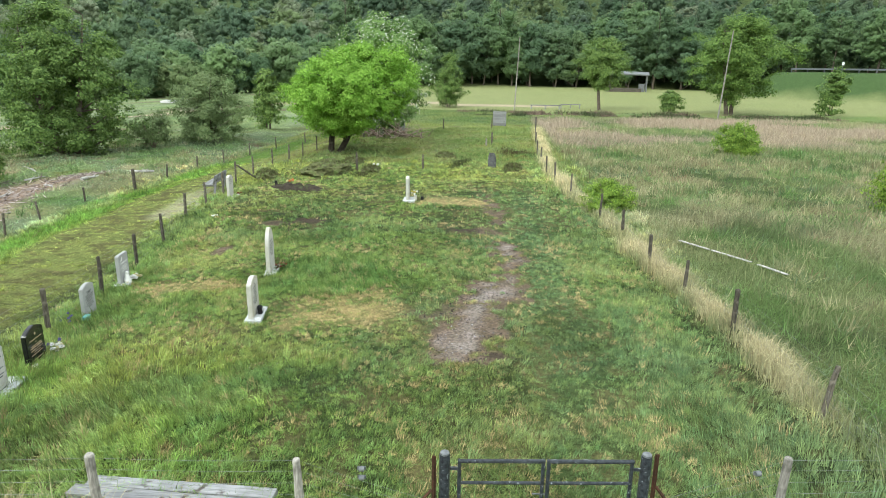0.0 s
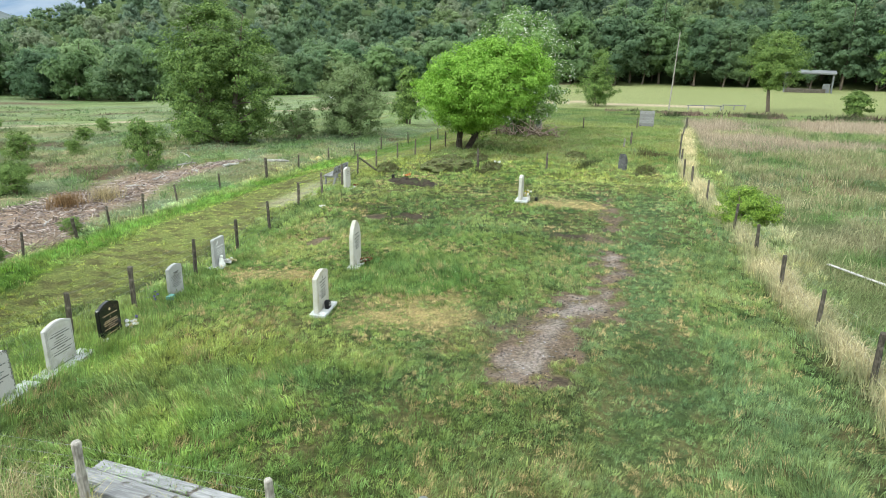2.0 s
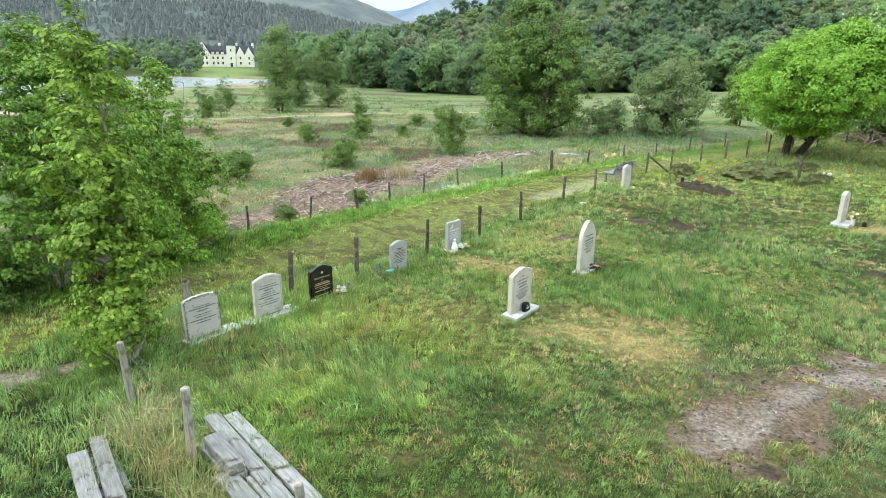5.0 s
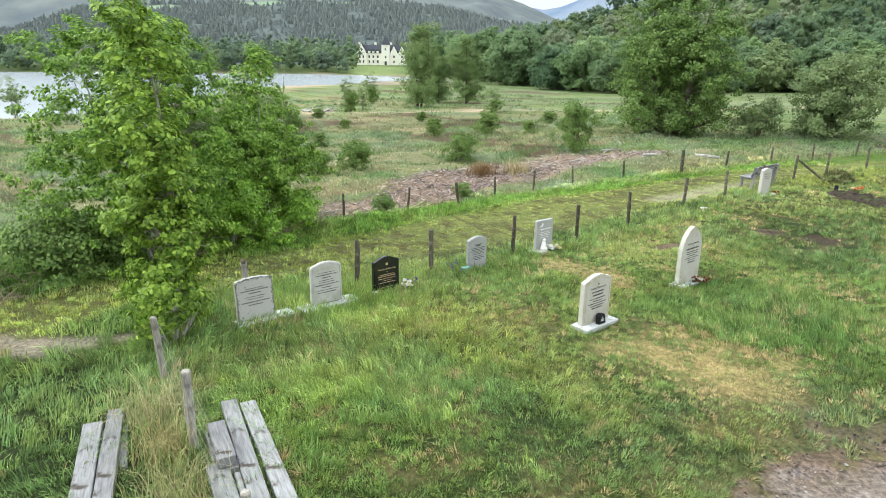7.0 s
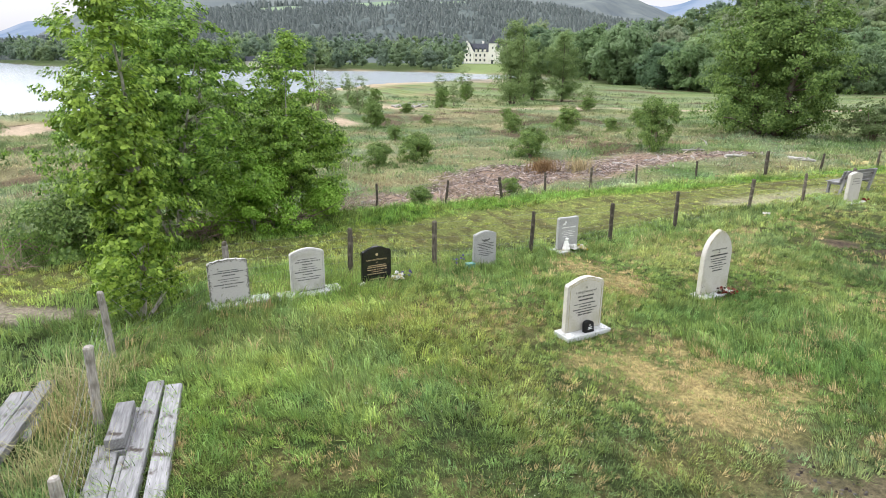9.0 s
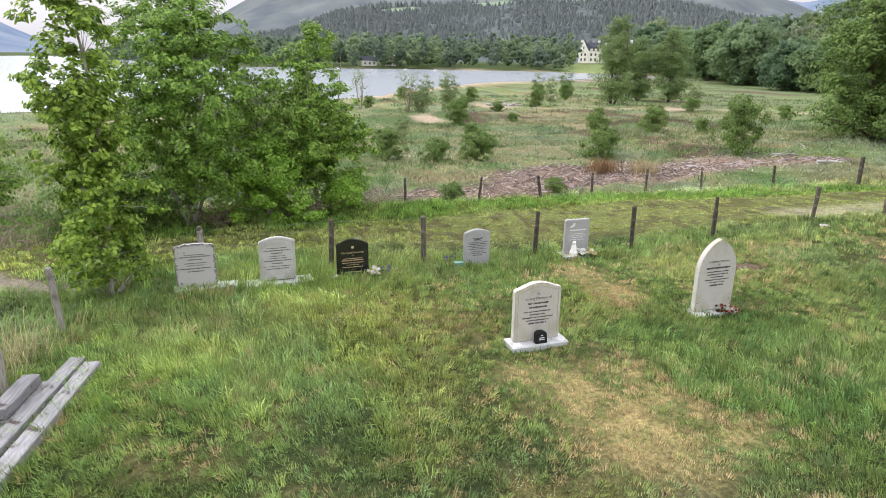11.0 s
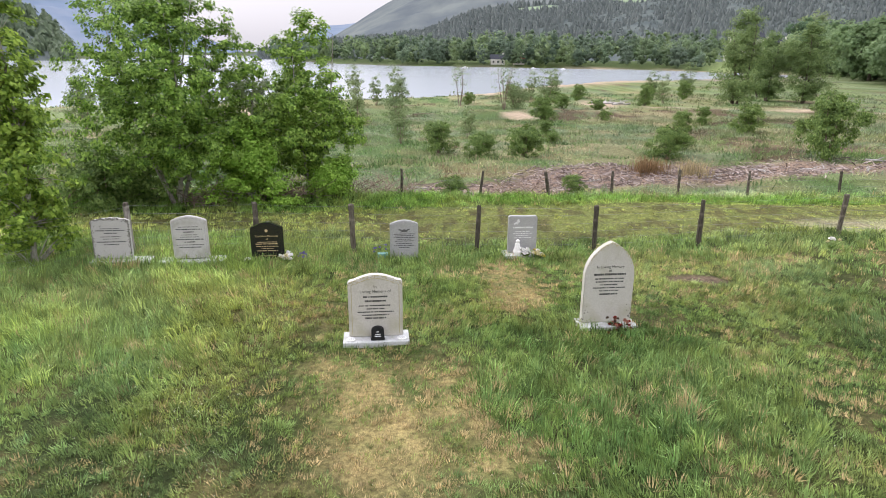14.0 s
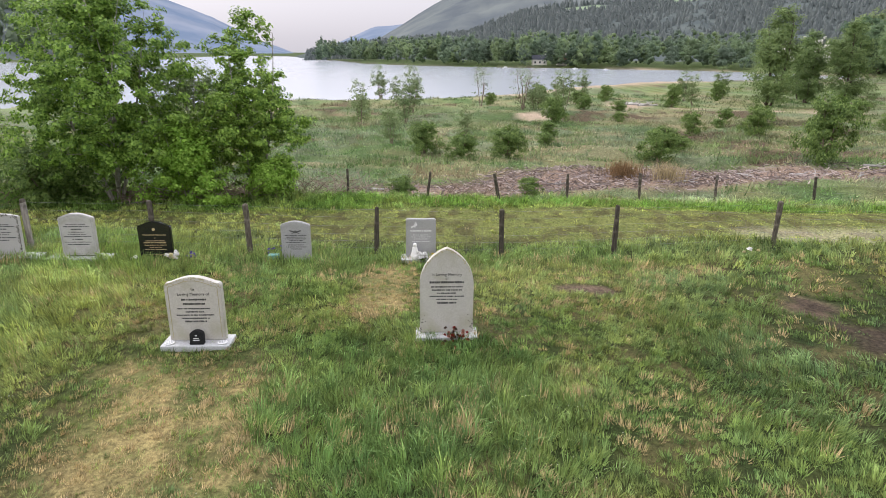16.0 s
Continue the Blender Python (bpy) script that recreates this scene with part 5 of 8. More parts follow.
def far_trees(name, label, places, H, R, leaf, per, size, seed, cone=False):
    """A far wood as one mesh of many leafy crowns."""
    rg = np.random.default_rng(seed)
    n = len(places)
    hs = H * rg.uniform(0.65, 1.25, n) if cone else H * rg.uniform(0.4, 1.3, n)
    t = rg.uniform(0.05, 1, (n, per))
    a = rg.uniform(0, 2 * np.pi, (n, per))
    prof = (1 - t) ** 0.8 + 0.05 if cone else np.sqrt(np.maximum(0.03, 1 - (2 * t - 0.85) ** 2))
    rad = R * prof * rg.uniform(0.55, 1.05, (n, per)) * (hs / H)[:, None]
    pos = np.stack([np.cos(a) * rad, np.sin(a) * rad, t * hs[:, None]], 2) + places[:, None, :]
    pos = pos.reshape(-1, 3)
    m = len(pos)
    nrm = np.stack([np.cos(a), np.sin(a), t * 1.4 - 0.35], 2).reshape(-1, 3) + rg.normal(0, 0.16, (m, 3))
    nrm /= np.linalg.norm(nrm, axis=1, keepdims=True)
    tg = np.cross(nrm, rg.normal(0, 1, (m, 3)))
    tg /= np.linalg.norm(tg, axis=1, keepdims=True)
    bt = np.cross(nrm, tg)
    s = (size * rg.uniform(0.6, 1.4, m))[:, None]
    v = np.stack([pos - tg * s, pos + bt * s * 0.8, pos + tg * s, pos - bt * s * 0.8], 1).reshape(-1, 3)
    f = np.arange(m * 4).reshape(-1, 4)
    # the dense heart of each crown
    tt, aa = np.meshgrid(np.linspace(0, 1, 4), np.linspace(0, 2 * np.pi, 7)[:-1], indexing="ij")
    pr = ((1 - tt) ** 0.8 + 0.02) * 0.72 if cone else np.sqrt(np.maximum(0.01, 1 - (2 * tt - 0.85) ** 2)) * 0.62
    rr = R * pr[None] * (hs / H)[:, None, None] * rg.uniform(0.65, 1.2, (n, 4, 6))
    cv = np.stack([np.cos(aa)[None] * rr, np.sin(aa)[None] * rr, tt[None] * hs[:, None, None] * 0.95], 3) + places[:, None, None, :]
    i = (np.arange(3)[:, None] * 6 + np.arange(6)[None]).ravel()
    j = (np.arange(3)[:, None] * 6 + (np.arange(6)[None] + 1) % 6).ravel()
    cf = np.stack([i, j, j + 6, i + 6], 1)[None] + (np.arange(n) * 24)[:, None, None] + len(v)
    v, f = np.concatenate([v, cv.reshape(-1, 3)]), np.concatenate([f, cf.reshape(-1, 4)])
    return tagged(new(name, raw_mesh(name, v, f, 4, None, leaf, True)), label, "woods", kind="stuff")


def polar(b, r, z):
    a = np.radians(b)
    return np.stack([EYE_AT[0] - np.sin(a) * r, EYE_AT[1] + np.cos(a) * r, z], 1)


def build_far_woods():
    rg = np.random.default_rng(9)
    n = 430
    b = rg.uniform(58, 107, n)
    back = rg.uniform(0, 1, n) ** 1.3 * 130
    r = np.interp(b, [58, 66, 70, 76, 86, 96, 104], [250, 258, 266, 276, 288, 312, 420]) + back
    ok = ~((np.abs(b - 66.6) < 2.8) & (r < 425))
    b, r, back = b[ok], r[ok], back[ok]
    shapes = []
    for k, (H, R) in enumerate(((14, 6.2), (17, 6.5), (11, 6.8), (19, 5.6))):
        def prof(t, R=R):
            return R * math.sqrt(max(0.02, 1 - (2 * t - 0.9) ** 2))
        pts, lobe = lobed_points(46, 16, 2.3, prof, 0.3, H, 70 + k)
        mid = np.array((0, 0, H * 0.5))
        v = leaf_cloud(pts, 12, 1.5, 0.74, lambda p: (p - mid) / R, True, lobe)
        shapes.append(with_cores(v, np.arange(len(v)).reshape(-1, 3), np.unique(lobe, axis=0), 1.3))
    vs, fs, cs, total = [], [], [], 0
    # crown tones with the haze across the loch mixed in
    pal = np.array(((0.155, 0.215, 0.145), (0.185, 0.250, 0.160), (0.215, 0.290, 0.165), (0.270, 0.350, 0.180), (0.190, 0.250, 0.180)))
    # a few trees stand before the shore houses
    b, r, back = np.append(b, (88.5, 86.2, 84.5, 83.6)), np.append(r, (287, 290, 288, 286)), np.append(back, (0, 0, 0, 0))
    for x, y, z in polar(b, r, LAKE + 0.6 + back * 0.05):
        v, f = shapes[int(rg.integers(0, 4))]
        s, a = rg.uniform(0.50, 0.88), rg.uniform(0, 6.28)
        c, d = math.cos(a) * s, math.sin(a) * s
        vs.append(np.stack([v[:, 0] * c - v[:, 1] * d + x, v[:, 0] * d + v[:, 1] * c + y, v[:, 2] * s + z], 1))
        fs.append(f + total)
        cs.append(np.tile(pal[int(rg.integers(0, 5))] * rg.uniform(0.85, 1.2), (len(v), 1)))
        total += len(v)
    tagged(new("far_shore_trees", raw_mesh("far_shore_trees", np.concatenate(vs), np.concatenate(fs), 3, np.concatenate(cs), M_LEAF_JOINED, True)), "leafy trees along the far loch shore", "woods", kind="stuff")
    n = 7200
    b, t = rg.uniform(52, 108, n), rg.uniform(0.02, 1, n) ** 0.75
    el = np.interp(b, [50, 56, 60, 66, 72, 80, 86.3, 90, 91.5, 94, 97, 100, 104.2, 107, 110], [2.2, 3, 4, 4.6, 4.4, 4.1, 3.9, 3.2, 2.6, 1.7, 1.2, 0.95, 0.6, 0.05, -0.6])
    top = 900 * np.tan(np.radians(el)) + EYE_AT[2] - LAKE
    open_ground = np.zeros(n, bool)
    for cb, ct, wb, wt in CLEARINGS:
        open_ground |= np.hypot((b - cb) / wb, (t - ct) / wt) + 0.5 * (fbm(b * 3, t * 30, 2.0, 88) - 0.5) < 1
    b, t, top = b[~open_ground], t[~open_ground], top[~open_ground]
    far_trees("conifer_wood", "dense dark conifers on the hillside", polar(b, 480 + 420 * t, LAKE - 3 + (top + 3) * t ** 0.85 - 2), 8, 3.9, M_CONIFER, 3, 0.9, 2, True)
    n = 340
    b, t = rg.uniform(121.8, 150, n), rg.uniform(0.02, 1, n)
    el = np.interp(b, [121.4, 123, 125, 128, 132, 140, 152], [-0.6, 1.4, 2.6, 3.3, 3.6, 3.9, 4])
    top = 700 * np.tan(np.radians(el)) + EYE_AT[2] - LAKE
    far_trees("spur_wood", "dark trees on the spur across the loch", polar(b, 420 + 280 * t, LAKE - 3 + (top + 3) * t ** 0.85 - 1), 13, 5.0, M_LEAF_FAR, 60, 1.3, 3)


build_far_woods()


# ---- headstones ----
def spot(x, y, dz=0.0):
    return float(height(np.array([x]), np.array([y]))[0]) + dz


def outline(kind, w, h):
    """Half-plane outline of a headstone's face, from its left foot over the top to its right foot."""
    p = []
    if kind == "arch":
        sh = h - 0.13 * w
        p = [(-w / 2, 0), (-w / 2, sh)] + [(-w / 2 + w * t, sh + 0.13 * w * math.sin(math.pi * t)) for t in [i / 12 for i in range(1, 12)]] + [(w / 2, sh), (w / 2, 0)]
    elif kind == "ogee":
        sh = h - 0.085
        p = [(-w / 2, 0), (-w / 2, sh - 0.03), (-w * 0.47, sh), (-w * 0.40, sh + 0.008)]
        p += [(-w * 0.40 + w * 0.8 * t, sh + 0.008 + 0.077 * math.sin(math.pi * t)) for t in [i / 12 for i in range(1, 12)]]
        p += [(w * 0.40, sh + 0.008), (w * 0.47, sh), (w / 2, sh - 0.03), (w / 2, 0)]
    elif kind == "gothic":
        c = 0.26 * w
        R, apex = w / 2 + c, math.sqrt((w / 2 + c) ** 2 - c ** 2)
        sh, end = h - apex, math.acos(c / R)
        left = [(c - R * math.cos(end * t), sh + R * math.sin(end * t)) for t in [i / 10 for i in range(1, 10)]]
        p = [(-w / 2, 0), (-w / 2, sh)] + left + [(0, h)] + [(-x, z) for x, z in left[::-1]] + [(w / 2, sh), (w / 2, 0)]
    elif kind == "serpentine":
        sh = h - 0.05
        p = [(-w / 2, 0), (-w / 2, sh)] + [(-w / 2 + w * t, sh + 0.05 * math.sin(math.pi * t) ** 0.7 + 0.006 * math.sin(9 * math.pi * t)) for t in [i / 12 for i in range(1, 12)]] + [(w / 2, sh), (w / 2, 0)]
    else:
        p = [(-w / 2, 0), (-w / 2, h - 0.03), (-w * 0.44, h), (w * 0.1, h - 0.012), (w * 0.44, h - 0.004), (w / 2, h - 0.035), (w / 2, 0)]
    return p


def slab_mesh(prof, thick, bevel=0.012):
    bm = bmesh.new()
    f = bm.faces.new([bm.verts.new((-thick / 2, x, z)) for x, z in prof])
    r = bmesh.ops.extrude_face_region(bm, geom=[f])
    bmesh.ops.translate(bm, vec=(thick, 0, 0), verts=[v for v in r["geom"] if isinstance(v, bmesh.types.BMVert)])
    bmesh.ops.recalc_face_normals(bm, faces=bm.faces)
    es = [e for e in bm.edges if len(e.link_faces) == 2 and abs(e.calc_face_angle(0)) > 1.0]
    bmesh.ops.bevel(bm, geom=es, offset=bevel, segments=2, affect="EDGES")
    return bm


def letters(text, size, material, parent, x, y, z, name="lettering", label=""):
    cu = bpy.data.curves.new(name, "FONT")
    cu.body, cu.size, cu.align_x, cu.extrude = text, size, "CENTER", 0.0015
    tmp = new("tmp", cu)
    bpy.context.view_layer.update()
    me = bpy.data.meshes.new_from_object(tmp.evaluated_get(bpy.context.evaluated_depsgraph_get()))
    bpy.data.objects.remove(tmp)
    bpy.data.curves.remove(cu)
    me.materials.clear()
    me.materials.append(material)
    ob = new(name, me)
    ob.parent = parent
    ob.matrix_local = Matrix.Translation((x, y, z)) @ Matrix(((0, 0, 1, 0), (1, 0, 0, 0), (0, 1, 0, 0), (0, 0, 0, 1)))
    if label:
        tagged(ob, label)
    return ob


def bars(parent, x, lines, material):
    """Unreadable lines of an inscription as rows of short bars; lines: height, width, letter size."""
    bm = bmesh.new()
    for z, w, s in lines:
        y = -w / 2
        while y < w / 2 - 0.01:
            L = min(random.uniform(0.012, 0.028), w / 2 - y)
            box(bm, 0.003, L, s * random.uniform(0.55, 0.74), Matrix.Translation((x, y + L / 2, z + s / 2)))
            y += L + (0.004 if random.random() < 0.8 else 0.016)
    tagged(part("inscription", bm, material, parent), kind="stuff")


TURN_ROW = 8.7


def headstone(x, y, kind, w, h, thick, material, label, plinth, ink, lines, lean=0.0, turn=TURN_ROW, titles=(), dz=-0.04, plinth_mat=None):
    ob = thing("headstone", pose(x, y, spot(x, y, dz), 0, 0, turn), label, "headstone", "headstones")
    base_h = plinth[2]
    slab = part("slab", slab_mesh(outline(kind, w, h - base_h), thick), material, ob)
    slab.matrix_local = Matrix.Translation((0, 0, base_h)) @ pose(0, 0, 0, 0, lean, 0)
    bm = bmesh.new()
    box(bm, plinth[0], plinth[1], base_h + 0.10, Matrix.Translation((plinth[0] * 0.12, plinth[3] if len(plinth) > 3 else 0, base_h / 2 - 0.05)), 0.012, 2)
    part("plinth", bm, plinth_mat or M_PLINTH, ob)
    fx = thick / 2 + 0.001
    for z, text, size in titles:
        letters(text, size, ink, slab, fx, 0, z - base_h)
    bars(slab, fx, [(z - base_h, lw, s) for z, lw, s in lines], ink)
    return ob, slab


def lichen(slab, kind, w, h, thick, n, seed, sides, material, label, reach=0.05):
    """Crusts of lichen along the edges of a stone's face; sides picks the stretch of the outline."""
    rg = random.Random(seed)
    prof = [Vector((0, x, z)) for x, z in outline(kind, w, h)]
    runs = [(a, b) for a, b in zip(prof, prof[1:])]
    bm = bmesh.new()
    for i in range(n):
        a, b = rg.choices(runs, [(q - p).length for p, q in runs])[0]
        p = a.lerp(b, rg.random())
        if not sides(p.y / w, p.z / h):
            continue
        inward = (Vector((0, 0, h * 0.5)) - p).normalized()
        p = p + inward * abs(rg.gauss(0.012, reach * 0.45))
        r = rg.uniform(0.004, 0.014)
        m = rg.randint(5, 8)
        ring = [(p.y + math.cos(6.283 * k / m) * r * rg.uniform(0.6, 1.3), p.z + math.sin(6.283 * k / m) * r * rg.uniform(0.6, 1.3)) for k in range(m)]
        low = [bm.verts.new((thick / 2 - 0.001, y, max(z, 0.002))) for y, z in ring]
        top = bm.verts.new((thick / 2 + 0.003, p.y, max(p.z, 0.004)))
        for k in range(m):
            bm.faces.new((low[k], low[(k + 1) % m], top))
    tagged(part("lichen", bm, material, slab, label), kind="stuff")


def border(slab, kind, w, h, thick, inset, material):
    """A fine moulded line that follows the stone's outline."""
    mid = h * 0.5
    pts = [(thick / 2, x * (1 - 2 * inset / w), mid + (z - mid) * (1 - 2 * inset / h)) for x, z in outline(kind, w, h)]
    part("moulding", tube(bmesh.new(), pts, 0.005, 5), material, slab, "fine moulded edge line")


M_CRUST = surface("dark_lichen", (0.09, 0.088, 0.075), (0.20, 0.195, 0.17), 60, 0.95)
M_OCHRE = surface("ochre_lichen", (0.36, 0.33, 0.20), (0.47, 0.43, 0.29), 60, 0.95)
random.seed(5)
st_a, slab_a = headstone(-4.95, 12.84, "ogee", 0.72, 1.00, 0.11, M_STONE_W, "pale stone headstone with dark lettering and flared plinth", (0.36, 0.88, 0.12), M_INK,
    [(0.68, 0.32, 0.035), (0.62, 0.28, 0.035), (0.56, 0.44, 0.024), (0.515, 0.24, 0.024), (0.47, 0.48, 0.024), (0.425, 0.36, 0.024), (0.375, 0.28, 0.035)], titles=((0.82, "In", 0.06), (0.755, "Loving Memory of", 0.055)))
border(slab_a, "ogee", 0.72, 0.88, 0.11, 0.045, M_OCHRE)
lichen(slab_a, "ogee", 0.72, 0.88, 0.11, 260, 1, lambda u, v: v > 0.85, M_OCHRE, "ochre lichen along the top edge", 0.03)
_, slab_g = headstone(-5.62, 16.05, "gothic", 0.72, 1.29, 0.11, M_STONE_W, "tall pale pointed gothic headstone with dark lettering", (0.34, 0.84, 0.09), M_INK,
    [(0.80, 0.46, 0.045), (0.745, 0.42, 0.026), (0.70, 0.40, 0.026), (0.655, 0.26, 0.026), (0.61, 0.46, 0.026), (0.565, 0.28, 0.026), (0.51, 0.26, 0.036)], titles=((0.915, "In Loving Memory", 0.055), (0.86, "of", 0.05)))
lichen(slab_g, "gothic", 0.72, 1.20, 0.11, 240, 5, lambda u, v: v > 0.72, M_OCHRE, "ochre lichen round the pointed top", 0.025)
lichen(slab_g, "gothic", 0.72, 1.20, 0.11, 200, 2, lambda u, v: v < 0.16, M_CRUST, "dark crusts at the foot", 0.16)
_, slab_o = headstone(-7.82, 7.62, "serpentine", 0.66, 0.88, 0.10, M_STONE_OLD, "grey granite headstone with worn dark edges", (0.32, 1.06, 0.12, 0.14), M_INK_G,
    [(0.68, 0.34, 0.02), (0.64, 0.5, 0.03), (0.59, 0.22, 0.03), (0.53, 0.36, 0.02), (0.49, 0.28, 0.02), (0.43, 0.5, 0.032), (0.38, 0.26, 0.03)], lean=-3)
lichen(slab_o, "serpentine", 0.66, 0.76, 0.10, 420, 3, lambda u, v: (v > 0.9 and u > -0.45) or u > 0.4 or u < -0.47, M_CRUST, "dark lichen crust along the edges", 0.04)
_, slab_l = headstone(-8.02, 8.98, "arch", 0.63, 0.93, 0.09, M_STONE_L, "light grey headstone with a low arched top", (0.34, 1.16, 0.12, 0.02), M_INK_G,
    [(0.72, 0.36, 0.02), (0.67, 0.46, 0.03), (0.62, 0.2, 0.03), (0.57, 0.3, 0.02), (0.53, 0.34, 0.02), (0.48, 0.48, 0.03), (0.43, 0.2, 0.03), (0.38, 0.48, 0.02), (0.33, 0.40, 0.028), (0.12, 0.5, 0.018)])
border(slab_l, "arch", 0.63, 0.81, 0.09, 0.035, M_STONE_G)
headstone(-8.27, 10.32, "ogee", 0.60, 0.80, 0.09, M_STONE_K, "polished black granite headstone with gilt lettering", (0.24, 0.70, 0.04), M_GOLD,
    [(0.42, 0.36, 0.02), (0.38, 0.42, 0.03), (0.335, 0.40, 0.024), (0.295, 0.22, 0.02), (0.25, 0.40, 0.024), (0.15, 0.30, 0.022)], titles=((0.53, "Cherished Memories", 0.05), (0.475, "of", 0.04)), plinth_mat=M_STONE_K)
headstone(-8.80, 12.83, "arch", 0.55, 0.80, 0.09, M_STONE_G, "grey granite war-grave style headstone with emblem", (0.16, 0.60, 0.02), M_INK,
    [(0.52, 0.40, 0.022), (0.485, 0.34, 0.022), (0.45, 0.40, 0.022), (0.415, 0.26, 0.022), (0.38, 0.36, 0.022), (0.33, 0.30, 0.022), (0.29, 0.38, 0.022), (0.25, 0.2, 0.022)], dz=-0.02)
headstone(-9.30, 15.15, "rough", 0.58, 0.86, 0.10, M_STONE_G, "rough-edged grey granite headstone with white lettering", (0.38, 0.78, 0.10), M_WHITEINK,
    [(0.60, 0.40, 0.045), (0.53, 0.30, 0.02), (0.49, 0.38, 0.02), (0.45, 0.26, 0.02), (0.40, 0.34, 0.02)], dz=-0.02)
headstone(-2.95, 26.05, "arch", 0.62, 1.12, 0.12, M_STONE_W, "white headstone beside a dry grass grave", (0.5, 0.85, 0.14), M_INK_G,
    [(0.85, 0.4, 0.03), (0.78, 0.3, 0.025), (0.70, 0.4, 0.025), (0.62, 0.3, 0.025)], turn=2)
headstone(-10.75, 26.2, "arch", 0.55, 1.02, 0.12, M_STONE_W, "small white headstone close to the wire fence", (0.4, 0.7, 0.08), M_INK_G,
    [(0.8, 0.36, 0.025), (0.72, 0.3, 0.025), (0.64, 0.36, 0.025)], turn=4)


# ---- fences and gate ----
def fence(name, label, posts, wires, post_mat, net=None, high=1.0, thick=0.05, square=False):
    """A post and wire fence. posts: x, y, height factor, lean in degrees; wires: heights."""
    ob = thing(name, Matrix(), label, "fence")
    tops = []
    for i, (x, y, k, ln) in enumerate(posts):
        random.seed(i * 7 + int(abs(x) * 10))
        h = high * k
        bm = bmesh.new()
        r = thick * random.uniform(0.85, 1.15) * (1.5 if k > 1.15 else 1)
        if square:
            box(bm, r * 1.9, r * 1.9, h + 0.3, Matrix.Translation((0, 0, h / 2 - 0.15)), 0.012, 1)
            bmesh.ops.subdivide_edges(bm, edges=[e for e in bm.edges if abs(e.verts[0].co.z - e.verts[1].co.z) > 0.5], cuts=5)
        else:
            tube(bm, [(0, 0, z) for z in (-0.3, 0, h * 0.25, h * 0.5, h * 0.75, h - 0.02, h)], [r, r, r * 0.97, r, r * 0.95, r * 0.95, r * 0.7], 9)
        roughen(bm, 0.012, 6, i)
        p = part("post", bm, post_mat, ob)
        z = spot(x, y)
        p.matrix_world = pose(x, y, z, random.uniform(-2, 2) + ln, random.uniform(-2, 2), random.uniform(0, 90) if not square else random.uniform(-8, 8))
        tops.append((Vector((x, y, z)), h))
    for w in wires:
        bm = bmesh.new()
        pts = []
        for (a, ha), (b, hb) in zip(tops, tops[1:]):
            for s in range(4):
                t = s / 4
                pts.append(a.lerp(b, t) + Vector((0, 0, w * (ha * (1 - t) + hb * t) - 0.02 * math.sin(math.pi * t))))
        pts.append(tops[-1][0] + Vector((0, 0, w * tops[-1][1])))
        tube(bm, pts, 0.0016, 4, False)
        part("wire", bm, M_WIRE, ob)
    if net:
        bm = bmesh.new()
        for (a, ha), (b, hb) in zip(tops, tops[1:]):
            n = max(1, int((b - a).length / 0.15))
            for s in range(n):
                q = a.lerp(b, (s + 0.5) / n)
                tube(bm, [q + Vector((0, 0, 0.03)), q + Vector((0, 0, net * min(ha, hb)))], 0.0011, 3, False)
        part("wire_netting", bm, M_WIRE, ob)
    return ob


LEFT = [(-8.42, 7.63, 1, 0), (-8.83, 9.92, 1, 0), (-9.05, 11.79, 1, 0), (-9.36, 14.25, 1, 0), (-9.8, 16.7, 1, 1), (-10.12, 18.95, 1, -2), (-10.95, 22.3, 0.95, 0), (-11.2, 24.7, 0.95, 0), (-11.4, 27.0, 1.0, 0), (-11.9, 29.8, 1.05, 0), (-11.65, 31.6, 1, 0), (-11.5, 34.3, 1, 0), (-11.2, 36.4, 1, 0), (-10.9, 38.3, 1, 0), (-10.5, 40.2, 1, 0), (-10.0, 42.2, 1, 0), (-9.4, 44.4, 1, 0), (-8.6, 46.8, 1, 0)]
fence("fence", "dark weathered post and wire netting fence by the graves", LEFT, (0.95, 0.80, 0.62, 0.46, 0.32, 0.18), M_WOOD_DARK, 0.62, 1.0, 0.05)
FAR = [(-14.4, 5.0, 0.95, 0), (-14.9, 9.5, 0.95, 0), (-15.3, 12.1, 0.95, 0), (-15.5, 14.4, 0.95, -8), (-15.7, 16.5, 0.95, 10), (-16.4, 18.5, 0.9, 0), (-16.9, 20.7, 0.95, 6), (-17.2, 23.0, 0.9, -6), (-17.1, 25.8, 0.9, 4), (-16.5, 28.8, 1.2, 0), (-16.3, 31.6, 0.9, 5), (-15.9, 34.4, 0.9, 0), (-15.5, 37.2, 0.9, 0), (-14.9, 40.0, 0.9, 0), (-14.1, 43.0, 0.9, 0), (-13.0, 46.5, 0.9, 0), (-11.6, 50.0, 0.9, 0)]
fence("fence", "leaning old post and wire fence along the moor", FAR, (0.9, 0.65, 0.4), M_WOOD_DARK, None, 0.9, 0.045)
RIGHT = [(5.9, 7.0, 0.95, 0), (5.75, 9.4, 1, 5), (5.65, 12.9, 1, 0), (5.25, 15.0, 1, 0), (5.0, 17.4, 1, 0), (4.95, 20.7, 1, 0), (4.7, 23.5, 1, 0), (4.25, 28.2, 1, 0), (3.85, 31.0, 1, 0), (3.65, 33.2, 1, 0), (3.7, 37, 1, 0), (3.85, 41, 1, 0), (4.15, 46, 1, 0), (4.6, 52, 1, 0), (5.2, 58.5, 1.3, 0)]
fence("fence", "grey post and wire fence in long straw grass", RIGHT, (0.95, 0.75, 0.55, 0.38, 0.22), M_WOOD_DARK, 0.55, 0.98, 0.048)
